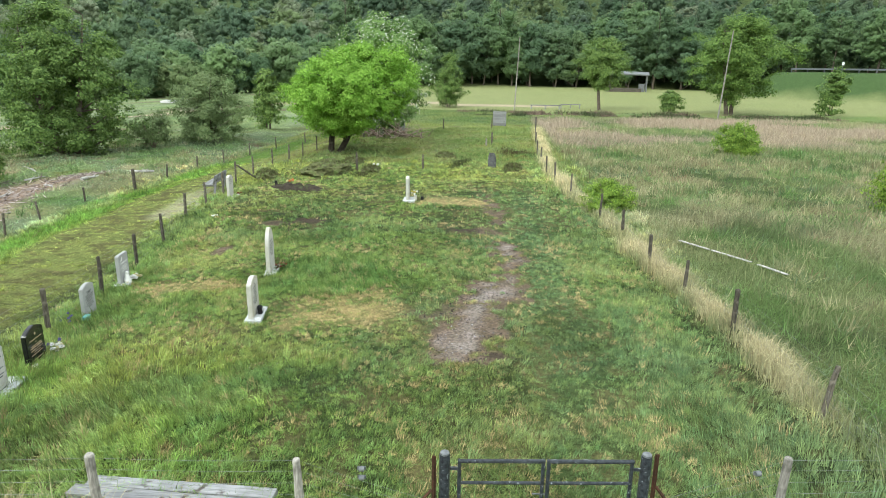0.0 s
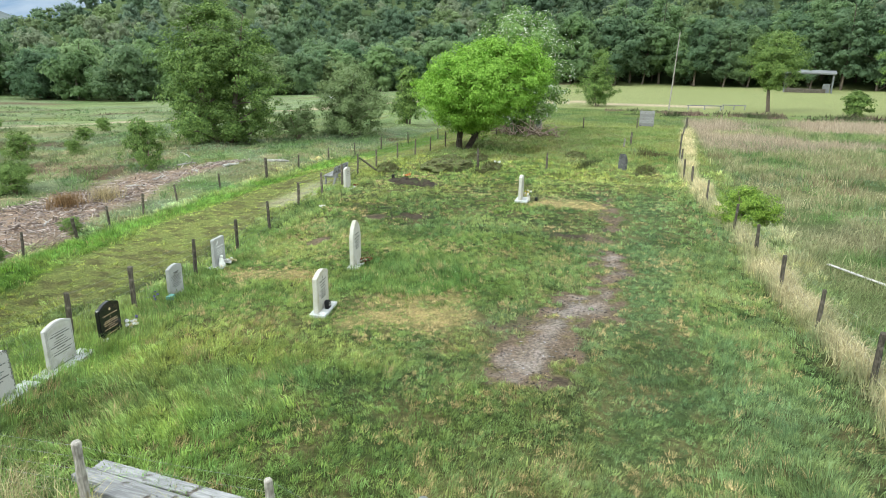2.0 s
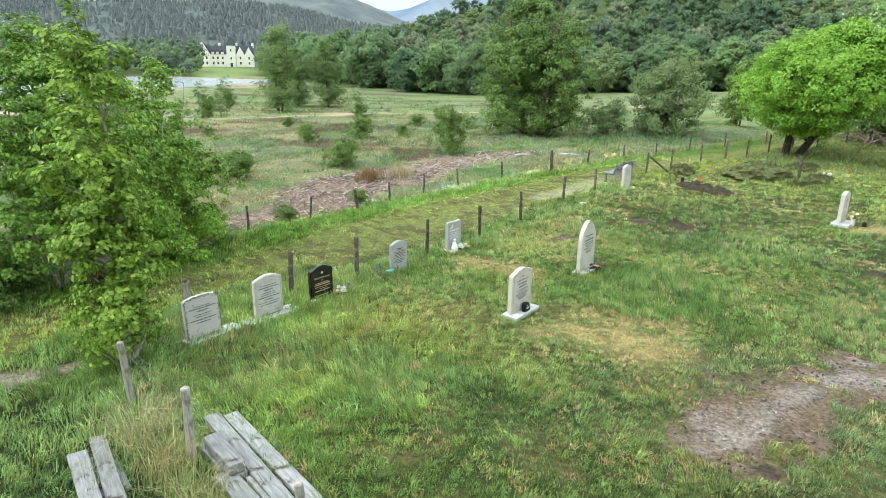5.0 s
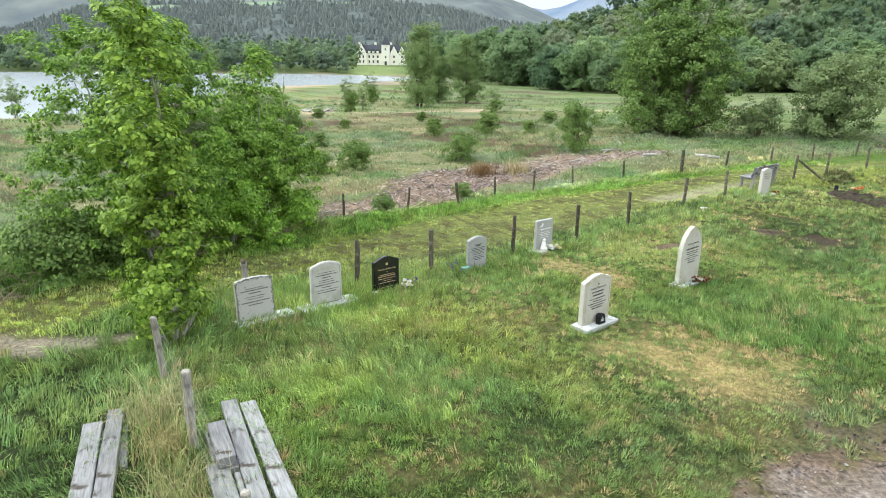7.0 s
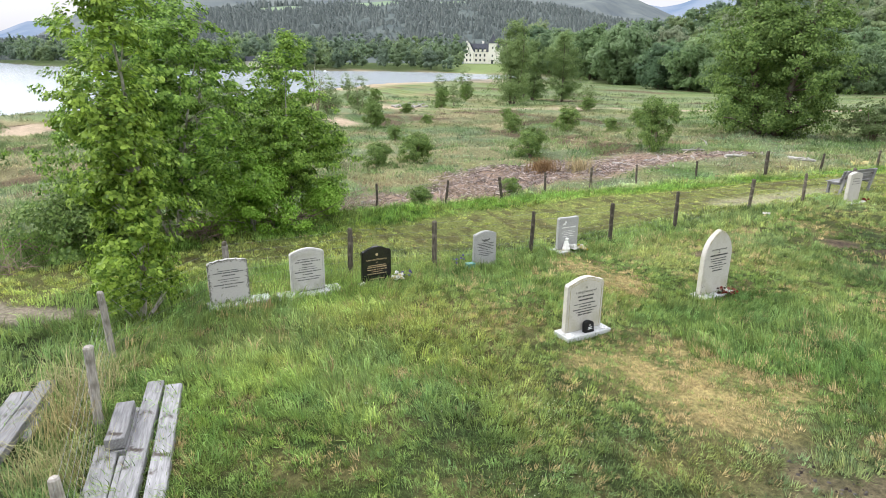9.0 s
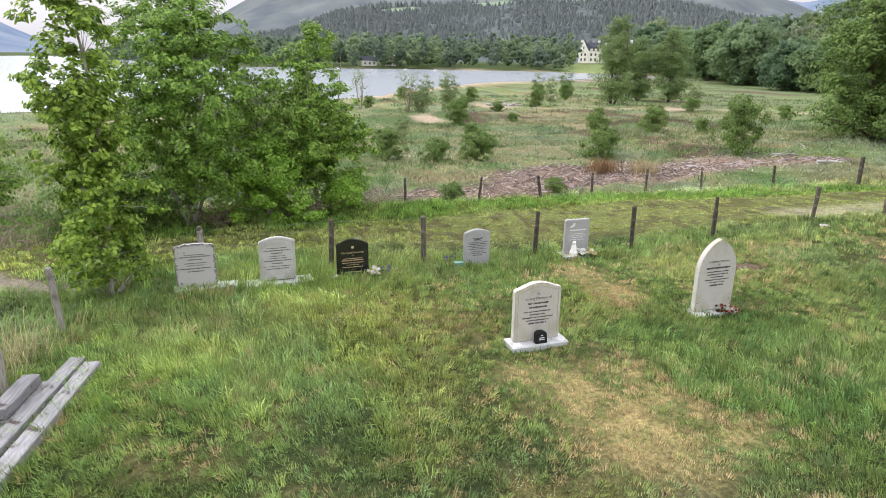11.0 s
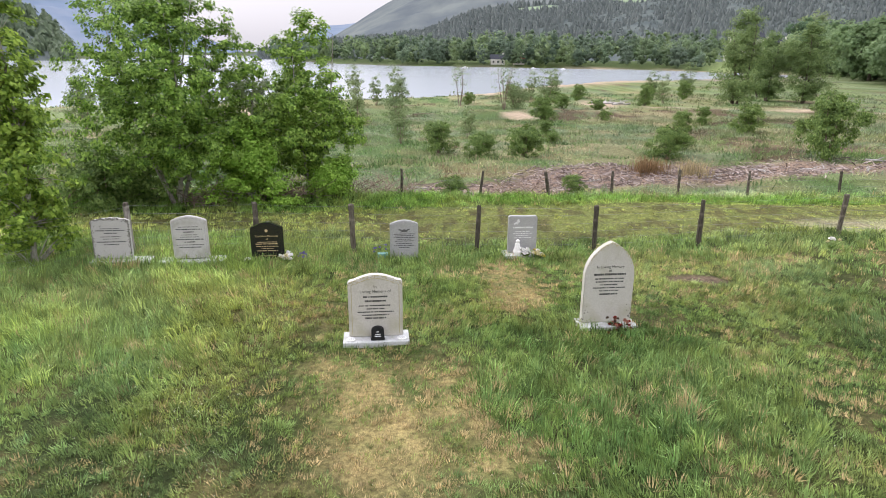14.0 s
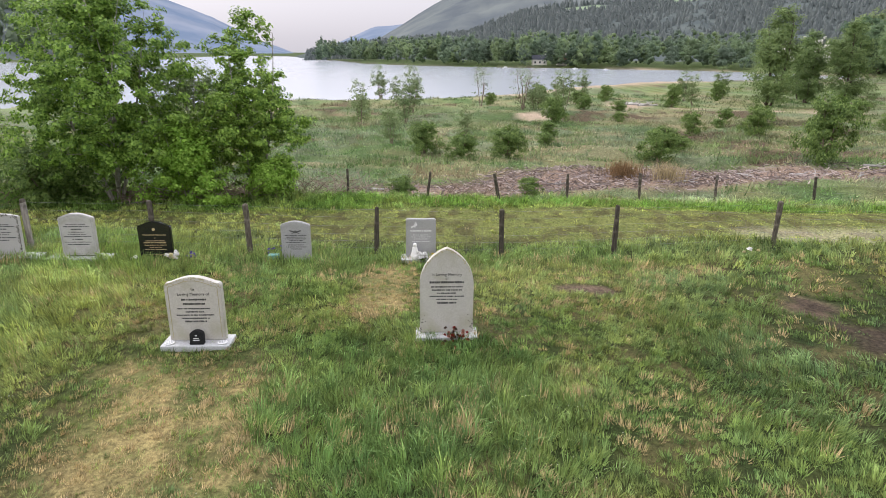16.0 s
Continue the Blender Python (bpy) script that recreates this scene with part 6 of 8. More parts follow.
FRONT_L = [(-8.42, 7.63, 0.95, 0), (-6.4, 5.95, 1.03, 0), (-4.42, 6.06, 1.05, 0), (-2.0, 6.22, 1.02, 0), (-0.42, 6.14, 0.6, 0)]
fence("fence", "pale weathered post and wire fence beside the gate", FRONT_L, (0.96, 0.82, 0.66, 0.5, 0.34, 0.2), M_WOOD, None, 1.0, 0.055)
FRONT_R = [(2.2, 6.34, 0.6, 0), (3.78, 6.66, 1.02, 0), (5.9, 7.0, 0.95, 0)]
fence("fence", "pale post and wire fence joined to the gate", FRONT_R, (0.96, 0.82, 0.66, 0.5, 0.34, 0.2), M_WOOD, None, 1.0, 0.055)
BACK = [(-8.6, 46.8, 1, 0), (-6.6, 52, 1, 0), (-3.2, 57, 1, 0), (1.2, 60, 1, 0), (5.2, 58.5, 1.0, 0)]
fence("fence", "dark post fence closing the far end", BACK, (0.9, 0.6, 0.3), M_WOOD_DARK, None, 1.0, 0.05)


def gate():
    ob = thing("gate", Matrix(), "double metal field gate with dark tubular rails", "gate")
    for x, y, nm in ((-0.28, 6.15, "gate_post"), (2.04, 6.34, "gate_post")):
        bm = bmesh.new()
        tube(bm, [(0, 0, -0.3), (0, 0, 1.17), (0, 0, 1.20), (0, 0, 1.215)], [0.062, 0.062, 0.060, 0.035], 14)
        p = part(nm, bm, M_GATE, ob, "round steel post with a pale cap")
        p.matrix_world = pose(x, y, spot(x, y))
        bm = bmesh.new()
        tube(bm, [(0, 0, 1.203), (0, 0, 1.222), (0, 0, 1.228)], [0.056, 0.053, 0.02], 14)
        c = part("cap", bm, M_STEEL, p)
    a, b = Vector((-0.13, 6.17, spot(0, 6.2))), Vector((1.90, 6.33, spot(1.8, 6.3)))
    d = (b - a).normalized()
    L = (b - a).length / 2 - 0.012
    for k in (0, 1):
        o = a if k == 0 else a + d * (L + 0.024)
        leaf = part("gate_leaf", tube(bmesh.new(), [o + d * 0.02 + Vector((0, 0, 0.10)), o + d * 0.02 + Vector((0, 0, 1.14))], 0.022, 8), M_GATE, ob, "gate leaf of dark tubular steel")
        part("stile", tube(bmesh.new(), [o + d * (L - 0.02) + Vector((0, 0, 0.10)), o + d * (L - 0.02) + Vector((0, 0, 1.14))], 0.022, 8), M_GATE, leaf)
        for z in (0.14, 0.36, 0.58, 0.83, 1.12):
            part("rail", tube(bmesh.new(), [o + Vector((0, 0, z)), o + d * L + Vector((0, 0, z))], 0.019 if z < 1.1 else 0.024, 8), M_GATE, leaf)
        bm = bmesh.new()
        for z in (0.25, 1.02):
            box(bm, 0.10, 0.03, 0.035, Matrix.Translation((o if k == 0 else o + d * L) + Vector((-0.05 if k == 0 else 0.05, 0, z))), 0.004)
        part("hinge", bm, M_GATE, leaf)
    bm = bmesh.new()
    m = a + d * (L + 0.03)
    tube(bm, [m + Vector((-0.16, 0.02, 0.66)), m + Vector((0.02, 0.02, 0.66)), m + Vector((0.02, 0.02, 0.60))], 0.01, 6)
    part("latch", bm, M_STEEL, ob, "bright steel latch")
    for x, y, s in ((-0.40, 6.12, -1), (2.17, 6.38, 1)):
        bm = bmesh.new()
        box(bm, 0.05, 0.008, 1.35, Matrix.Translation((x, y, 0.52 + spot(x, y))))
        box(bm, 0.008, 0.05, 1.35, Matrix.Translation((x, y, 0.52 + spot(x, y))))
        tube(bm, [(x + 0.03 * s, y, 0.75), (x + 0.6 * s, y - 0.02 * s, 0.0)], 0.02, 5)
        part("brace", bm, M_RUST, ob, "rusted angle iron brace")


gate()


def tensioner(x, y, z):
    ob = thing("wire_strainer", pose(x, y, spot(x, y, z), 0, 0, 4), "small galvanised ratchet strainer on fence wires", "strainer")
    bm = bmesh.new()
    tube(bm, [(-0.03, 0, 0), (0.03, 0, 0)], 0.028, 8)
    box(bm, 0.10, 0.012, 0.05, Matrix.Translation((0, 0.02, 0)))
    part("ratchet", bm, M_STEEL, ob)


tensioner(-1.25, 6.19, 0.80)
tensioner(-1.25, 6.19, 0.92)
tensioner(3.45, 6.60, 0.80)


def brace_frame():
    ob = thing("fence_brace", Matrix(), "dark diagonal wooden brace against a strainer post", "brace")
    z = spot(-11.6, 30)
    bm = tube(bmesh.new(), [(-11.85, 29.9, z + 0.85), (-11.0, 30.6, z + 0.0)], 0.045, 7)
    part("brace_rail", roughen(bm, 0.01, 5), M_WOOD_DARK, ob)


brace_frame()


def lone_post(x, y, h, r, label, m, lean=0):
    bm = bmesh.new()
    tube(bm, [(0, 0, -0.2), (0, 0, h * 0.4), (0, 0, h * 0.8), (0, 0, h)], [r, r, r * 0.92, r * 0.6], 9)
    roughen(bm, 0.02, 5, x)
    ob = thing("marker_post", pose(x, y, spot(x, y), lean, 0, 0), label, "post")
    part("post", bm, m, ob)


lone_post(-6.35, 32.4, 1.0, 0.06, "dark weathered marker post among rough grass", M_WOOD_DARK, 3)
lone_post(-2.95, 33.3, 0.85, 0.055, "short dark marker post among rough grass", M_WOOD_DARK)
lone_post(0.95, 45.5, 0.95, 0.07, "upright dark marker post at the back", M_WOOD_DARK)
lone_post(0.55, 44.6, 0.55, 0.06, "short pale marker stump at the back", M_WOOD)


def old_stone():
    bm = bmesh.new()
    box(bm, 0.16, 0.42, 1.0, Matrix.Translation((0, 0, 0.38)), 0.05, 2)
    bmesh.ops.subdivide_edges(bm, edges=bm.edges[:], cuts=3, use_grid_fill=True)
    for v in bm.verts:
        if v.co.z > 0.6:
            v.co.y *= 1 - (v.co.z - 0.6) * 1.3
    roughen(bm, 0.05, 4, 3)
    ob = thing("standing_stone", pose(0.75, 33.9, spot(0.75, 33.9, -0.05), 0, 0, 70), "dark rough uncut upright grave stone", "stone")
    part("stone", bm, M_SLATE, ob)


old_stone()
headstone(-6.4, 52.1, "arch", 0.6, 0.95, 0.12, M_STONE_G, "small grey headstone beside fallen limbs", (0.3, 0.7, 0.06), M_INK_G,
    [(0.7, 0.36, 0.03), (0.6, 0.3, 0.03)], turn=-60)


def signboard():
    ob = thing("notice_board", pose(2.0, 62.5, spot(2.0, 62.5), 0, 0, -4), "back of a grey slatted wooden board", "board")
    for k in range(5):
        part("board_slat", box(bmesh.new(), 1.3, 0.04, 0.27, Matrix.Translation((0, 0, 0.22 + k * 0.275)), 0.01), M_PLANK, ob)
    for s in (-0.5, 0.5):
        part("leg", box(bmesh.new(), 0.08, 0.08, 1.7, Matrix.Translation((s, 0.06, 0.7)), 0.008), M_WOOD, ob)


signboard()


# ---- timber stacks ----
def plank(parent, L, w, t, m, seed):
    bm = bmesh.new()
    box(bm, L, w, t, Matrix(), 0.008, 1)
    bmesh.ops.subdivide_edges(bm, edges=[e for e in bm.edges if abs(e.verts[0].co.x - e.verts[1].co.x) > 0.5], cuts=6)
    roughen(bm, 0.006, 3, seed)
    ob = thing("plank", m, "weathered silver-grey sawn timber plank", "plank", "stacked timber")
    part("board", bm, M_PLANK, ob)
    return ob


def timber():
    g = spot(-4, 6.5) - 0.05
    for x, y, z, L, w, t, a, s in ((-3.78, 6.79, 0.10, 2.55, 0.20, 0.12, -2, 1), (-3.92, 6.55, 0.12, 2.5, 0.20, 0.12, -3, 2), (-3.15, 6.21, 0.09, 1.5, 0.24, 0.12, -1, 3), (-2.98, 6.37, 0.11, 1.25, 0.06, 0.10, -2, 4), (-2.95, 6.445, 0.10, 1.15, 0.05, 0.09, -3, 5), (-4.12, 6.33, 0.235, 0.8, 0.2, 0.13, -2, 6), (-4.16, 6.33, 0.09, 0.9, 0.26, 0.13, -2, 7)):
        plank(None, L, w, t, pose(x, y, g + z, 0, 0, a), s)
    g = spot(-4.7, 5.1)
    for x, y, z, L, w, t, a, s in ((-4.48, 5.16, 0.10, 2.3, 0.19, 0.11, -7, 8), (-4.45, 4.92, 0.07, 2.1, 0.22, 0.09, -6, 9), (-4.9, 5.15, 0.03, 0.9, 0.45, 0.05, -4, 10)):
        plank(None, L, w, t, pose(x, y, g + z, 0, 0, a), s)


timber()


# ---- things on and by the graves ----
def at_stone(lx, ly, sx, sy, turn=TURN_ROW):
    c, s = math.cos(radians(turn)), math.sin(radians(turn))
    return sx + lx * c - ly * s, sy + lx * s + ly * c


def memorial_block():
    x, y = at_stone(0.15, 0.02, -4.95, 12.84)
    ob = thing("memorial_block", pose(x, y, spot(-4.95, 12.8, -0.04) + 0.122, 0, -8, TURN_ROW), "small black domed memorial block on the plinth", "memorial")
    w, h = 0.17, 0.185
    prof = [(-w / 2 - 0.012, 0), (-w / 2, 0.03)] + [(-w / 2 * math.cos(math.pi * t), h - 0.055 + 0.055 * math.sin(math.pi * t)) for t in [i / 10 for i in range(11)]] + [(w / 2, 0.03), (w / 2 + 0.012, 0)]
    part("block", slab_mesh(prof, 0.09, 0.008), M_BLACK, ob)
    bm = bmesh.new()
    for z, L in ((0.12, 0.03), (0.085, 0.075), (0.06, 0.085)):
        box(bm, 0.004, L, 0.012, Matrix.Translation((0.046, 0, z)))
    tagged(part("inscription", bm, M_WHITEINK, ob), kind="stuff")


memorial_block()


def candle_dish(lx, ly):
    x, y = at_stone(lx, ly, -4.95, 12.84)
    ob = thing("dish", pose(x, y, spot(-4.95, 12.8, -0.04) + 0.121), "small white round dish set on the plinth", "dish")
    part("dish", tube(bmesh.new(), [(0, 0, 0), (0, 0, 0.014), (0, 0, 0.02)], [0.052, 0.064, 0.058], 18), M_WHITEINK, ob)
    bm = bmesh.new()
    for ring, (m, r) in enumerate(((10, 0.042), (6, 0.024), (1, 0.0))):
        for k in range(m):
            a = 6.283 * (k + 0.5 * ring) / m
            tube(bm, [(math.cos(a) * r, math.sin(a) * r, 0.018), (math.cos(a) * r, math.sin(a) * r, 0.026)], [0.010, 0.005], 6)
    part("rosette", bm, M_PLINTH, ob, "raised grey-white rosette pattern")


candle_dish(0.14, -0.34)
candle_dish(0.14, 0.34)


def petals(name, label, x, y, z, color_mats, n, r, size, seed, category="flowers", green=True):
    """A bunch of flowers: many cupped petals on stems with some leaves."""
    rg = np.random.default_rng(seed)
    ob = thing(name, pose(x, y, z), label, category)
    for i in range(n):
        a, q = rg.uniform(0, 6.28), r * math.sqrt(rg.uniform(0, 1))
        c = Vector((math.cos(a) * q, math.sin(a) * q, size * 0.8 + rg.uniform(0, r * 0.9)))
        bm = bmesh.new()
        tip = Matrix.Translation(c) @ pose(0, 0, 0, rg.uniform(-40, 40), rg.uniform(-40, 40), 0)
        for ring, (m, lift, out) in enumerate(((7, 0.25, 1.0), (6, 0.75, 0.75), (4, 1.1, 0.4))):
            for k in range(m):
                b = 6.28 * (k + ring * 0.4) / m
                d = Vector((math.cos(b) * out, math.sin(b) * out, lift)) * size * rg.uniform(0.85, 1.1)
                s = Vector((-math.sin(b), math.cos(b), 0)) * size * 0.5
                v = [bm.verts.new(tip @ p) for p in (Vector(), d * 0.6 + s, d, d * 0.6 - s)]
                bm.faces.new(v)
        part("flower", bm, color_mats[i % len(color_mats)], ob)
    if green:
        bm = bmesh.new()
        for i in range(n * 2):
            a, q = rg.uniform(0, 6.28), r * rg.uniform(0.2, 1.1)
            p = Vector((math.cos(a) * q, math.sin(a) * q, 0))
            tube(bm, [p * 0.3, p * 0.8 + Vector((0, 0, size)), p * 1.1 + Vector((0, 0, size * 1.6))], [0.006, 0.012, 0.002], 3)
        part("foliage", bm, M_LEAF_MID, ob)
    return ob


F_WHITE = surface("white_petals", (0.80, 0.79, 0.76), (0.90, 0.89, 0.88), 40, 0.7)
F_CREAM = surface("cream_petals", (0.62, 0.55, 0.30), (0.78, 0.72, 0.48), 40, 0.7)
F_RED = surface("red_petals", (0.16, 0.012, 0.012), (0.34, 0.045, 0.025), 40, 0.7)
F_PINK = surface("faded_petals", (0.30, 0.12, 0.09), (0.45, 0.22, 0.16), 40, 0.7)
F_DEAD = surface("withered_petals", (0.06, 0.035, 0.025), (0.14, 0.09, 0.06), 40, 0.8)
F_ORANGE = surface("orange_petals", (0.55, 0.20, 0.07), (0.70, 0.32, 0.13), 40, 0.7)
F_YELLOW = surface("yellow_petals", (0.62, 0.48, 0.05), (0.78, 0.64, 0.15), 40, 0.7)
F_VIOLET = surface("bluebell_petals", (0.13, 0.11, 0.32), (0.22, 0.19, 0.45), 40, 0.7)


def by(sx, sy, lx, ly, dz=0.0, turn=TURN_ROW):
    x, y = at_stone(lx, ly, sx, sy, turn)
    return x, y, spot(x, y, dz)


petals("flower_bunch", "white flowers laid beside the black headstone", *by(-8.27, 10.32, 0.22, 0.36, 0.06), (F_WHITE, F_WHITE, F_CREAM), 16, 0.11, 0.05, 1)
petals("flower_bunch", "few white blooms by the black headstone", *by(-8.27, 10.32, 0.16, -0.36), (F_WHITE,), 3, 0.05, 0.045, 2)
petals("flower_bunch", "white flowers leaning on the grey headstone", *by(-9.30, 15.15, 0.25, 0.02, 0.08), (F_WHITE,), 18, 0.10, 0.045, 3)


def ornament():
    """A small white figurine, kept as one plain rounded shape."""
    x, y = at_stone(0.13, -0.12, -9.30, 15.15)
    bm = tube(bmesh.new(), [(0, 0, 0), (0, 0, 0.05), (0.005, 0.004, 0.14), (0.0, 0.0, 0.21), (0, 0, 0.235)], [0.075, 0.085, 0.062, 0.052, 0.025], 12)
    tube(bm, [(0.012, 0, 0.225), (0.014, 0, 0.25), (0.014, 0, 0.285), (0.012, 0, 0.305)], [0.022, 0.040, 0.038, 0.014], 10)
    tube(bm, [(0.04, 0.02, 0.0), (0.05, 0.03, 0.06), (0.035, 0.03, 0.12)], [0.05, 0.055, 0.02], 9)
    roughen(bm, 0.006, 30, 4)
    me = bpy.data.meshes.new("ornament")
    bm.to_mesh(me)
    bm.free()
    me.materials.append(F_WHITE)
    ob = new("ornament", me)
    ob.matrix_world = pose(x, y, spot(-9.30, 15.15, -0.02) + 0.102, 0, 0, TURN_ROW)
    tagged(ob, "small white stone ornament standing on the headstone plinth", "ornament")


ornament()
petals("flower_bunch", "cream and yellow flowers by the grey headstone", *by(-9.30, 15.15, 0.26, 0.28, 0.04), (F_CREAM, F_CREAM, F_YELLOW, F_WHITE), 20, 0.12, 0.045, 5)
petals("poppy_wreath", "withered red poppy wreath in front of the gothic headstone", *by(-5.62, 16.05, 0.27, 0.10, -0.02), (F_RED, F_DEAD, F_RED, F_PINK, F_DEAD), 32, 0.18, 0.030, 6, "wreath")
petals("flower_bunch", "yellow and white flowers before the white headstone", *by(-2.95, 26.05, 0.30, 0.0, 0.25), (F_YELLOW, F_WHITE), 10, 0.15, 0.06, 7)
petals("flower_bunch", "small red and white flowers by the headstone", *by(-10.75, 26.2, 0.35, 0.15), (F_RED, F_WHITE), 7, 0.12, 0.05, 8)
petals("flower_bunch", "orange flowers on the fresh grave", -8.75, 28.35, spot(-8.75, 28.35, 0.12), (F_ORANGE, F_ORANGE, F_CREAM), 11, 0.15, 0.07, 9)
petals("flower_bunch", "white daffodils beside the fence post", -9.35, 21.25, spot(-9.35, 21.25, 0.14), (F_WHITE, F_CREAM), 5, 0.2, 0.05, 10)
petals("flower_bunch", "white blooms among the rough grass", -5.4, 32.6, spot(-5.4, 32.6, 0.1), (F_WHITE,), 5, 0.2, 0.07, 13)
petals("bluebells", "bluebells in grass by the black headstone", -8.35, 10.95, spot(-8.35, 10.95, 0.05), (F_VIOLET,), 8, 0.14, 0.035, 11)
petals("bluebells", "bluebells in grass by the fence", -9.0, 12.3, spot(-9.0, 12.3, 0.05), (F_VIOLET,), 6, 0.14, 0.035, 12)


def vase(x, y, h, r, material, label, dz=0.0):
    ob = thing("vase", pose(x, y, spot(x, y, dz)), label, "vase")
    part("vase", tube(bmesh.new(), [(0, 0, 0), (0, 0, h * 0.3), (0, 0, h * 0.8), (0, 0, h)], [r * 0.7, r, r * 0.8, r * 0.95], 14), material, ob)


vase(-2.62, 26.0, 0.24, 0.07, M_STONE_W, "white stone flower vase on the plinth", 0.02)
vase(-9.35, 28.2, 0.24, 0.07, M_BLACK, "black flower vase on the fresh grave", 0.05)
vase(-2.35, 26.25, 0.14, 0.07, M_BLACK, "small black pot in front of the headstone", 0.0)


def plaque():
    m = surface("green_plaque", (0.10, 0.26, 0.24), (0.18, 0.36, 0.33), 20, 0.5)
    x, y = at_stone(0.12, -0.42, -8.80, 12.83)
    ob = thing("plaque", pose(x, y, spot(x, y, 0.02), 0, 0, TURN_ROW), "small green box plaque beside the grey headstone", "plaque")
    part("box", box(bmesh.new(), 0.12, 0.2, 0.12, Matrix.Translation((0, 0, 0.06)), 0.008), m, ob)


plaque()


def emblem():
    for sx, sy, z, mat in ((-8.80, 12.83, 0.60, M_INK_G), (-8.27, 10.32, 0.63, M_GOLD)):
        x, y = at_stone(0.049, 0.0, sx, sy)
        ob = thing("emblem", pose(x, y, spot(sx, sy, -0.02) + z, 0, 0, TURN_ROW), "small carved emblem on the headstone face", "emblem")
        bm = tube(bmesh.new(), [(0, 0, 0), (0.004, 0, 0)], 0.028, 12)
        for s in (-1, 1) if mat == M_INK_G else ():
            box(bm, 0.004, 0.085, 0.024, Matrix.Translation((0.002, s * 0.065, 0.012)) @ pose(0, 0, 0, s * 16, 0, 0))
            box(bm, 0.004, 0.05, 0.016, Matrix.Translation((0.002, s * 0.045, -0.022)) @ pose(0, 0, 0, s * -20, 0, 0))
        part("emblem", bm, mat, ob)
    x, y = at_stone(0.051, -0.13, -9.30, 15.15)
    ob = thing("emblem", pose(x, y, spot(-9.30, 15.15, 0) + 0.70, 0, 0, TURN_ROW), "white carved bird shape on the headstone", "emblem")
    bm = bmesh.new()
    box(bm, 0.004, 0.13, 0.03, pose(0, 0, 0, 25, 0, 0))
    box(bm, 0.004, 0.04, 0.10, pose(0, 0.02, 0.02, -18, 0, 0))
    part("emblem", bm, M_WHITEINK, ob)


emblem()


def fresh_grave():
    bm = bmesh.new()
    bmesh.ops.create_grid(bm, x_segments=40, y_segments=14, size=1, matrix=Matrix.Diagonal((1.25, 0.42, 1, 1)))
    for v in bm.verts:
        e = max(0, 1 - (abs(v.co.x) / 1.25) ** 4) * max(0, 1 - (abs(v.co.y) / 0.42) ** 3)
        v.co.z = 0.17 * e - 0.05 + 0.13 * noise.noise(v.co * 4) * e + 0.07 * noise.noise(v.co * 13) * e
    m = surface("dug_earth", (0.022, 0.017, 0.014), (0.070, 0.055, 0.042), 14, 1.0, (0.06, 0.075, 0.028), 4, (0.55, 0.7), None, 0.9, 0.04)
    ob = thing("grave_mound", pose(-8.4, 28.05, spot(-8.4, 28.05), 0, 0, -6), "low mound of dark freshly dug earth", "mound")
    part("earth", bm, m, ob).scale = (1.05, 0.95, 1.35)


fresh_grave()


def bench():
    ob = thing("bench", pose(-12.0, 27.9, spot(-12.0, 27.9), 0, 0, 97), "weathered grey wooden bench facing the track", "bench")
    for k in range(4):
        part("seat_slat", box(bmesh.new(), 1.8, 0.105, 0.04, Matrix.Translation((0, 0.04 + k * 0.115, 0.40)), 0.006), M_PLANK, ob)
    for k in range(3):
        part("back_slat", box(bmesh.new(), 1.8, 0.035, 0.115, pose(0, -0.05 - k * 0.035, 0.50 + k * 0.125, 14, 0, 0), 0.006), M_PLANK, ob)
    for s in (-0.78, 0.78):
        part("leg", box(bmesh.new(), 0.08, 0.08, 0.84, pose(s, -0.11, 0.40, 10, 0, 0), 0.006), M_PLANK, ob)
        part("leg", box(bmesh.new(), 0.08, 0.08, 0.38, Matrix.Translation((s, 0.36, 0.19)), 0.006), M_PLANK, ob)
        part("bearer", box(bmesh.new(), 0.06, 0.50, 0.07, Matrix.Translation((s, 0.16, 0.345)), 0.006), M_PLANK, ob)


bench()


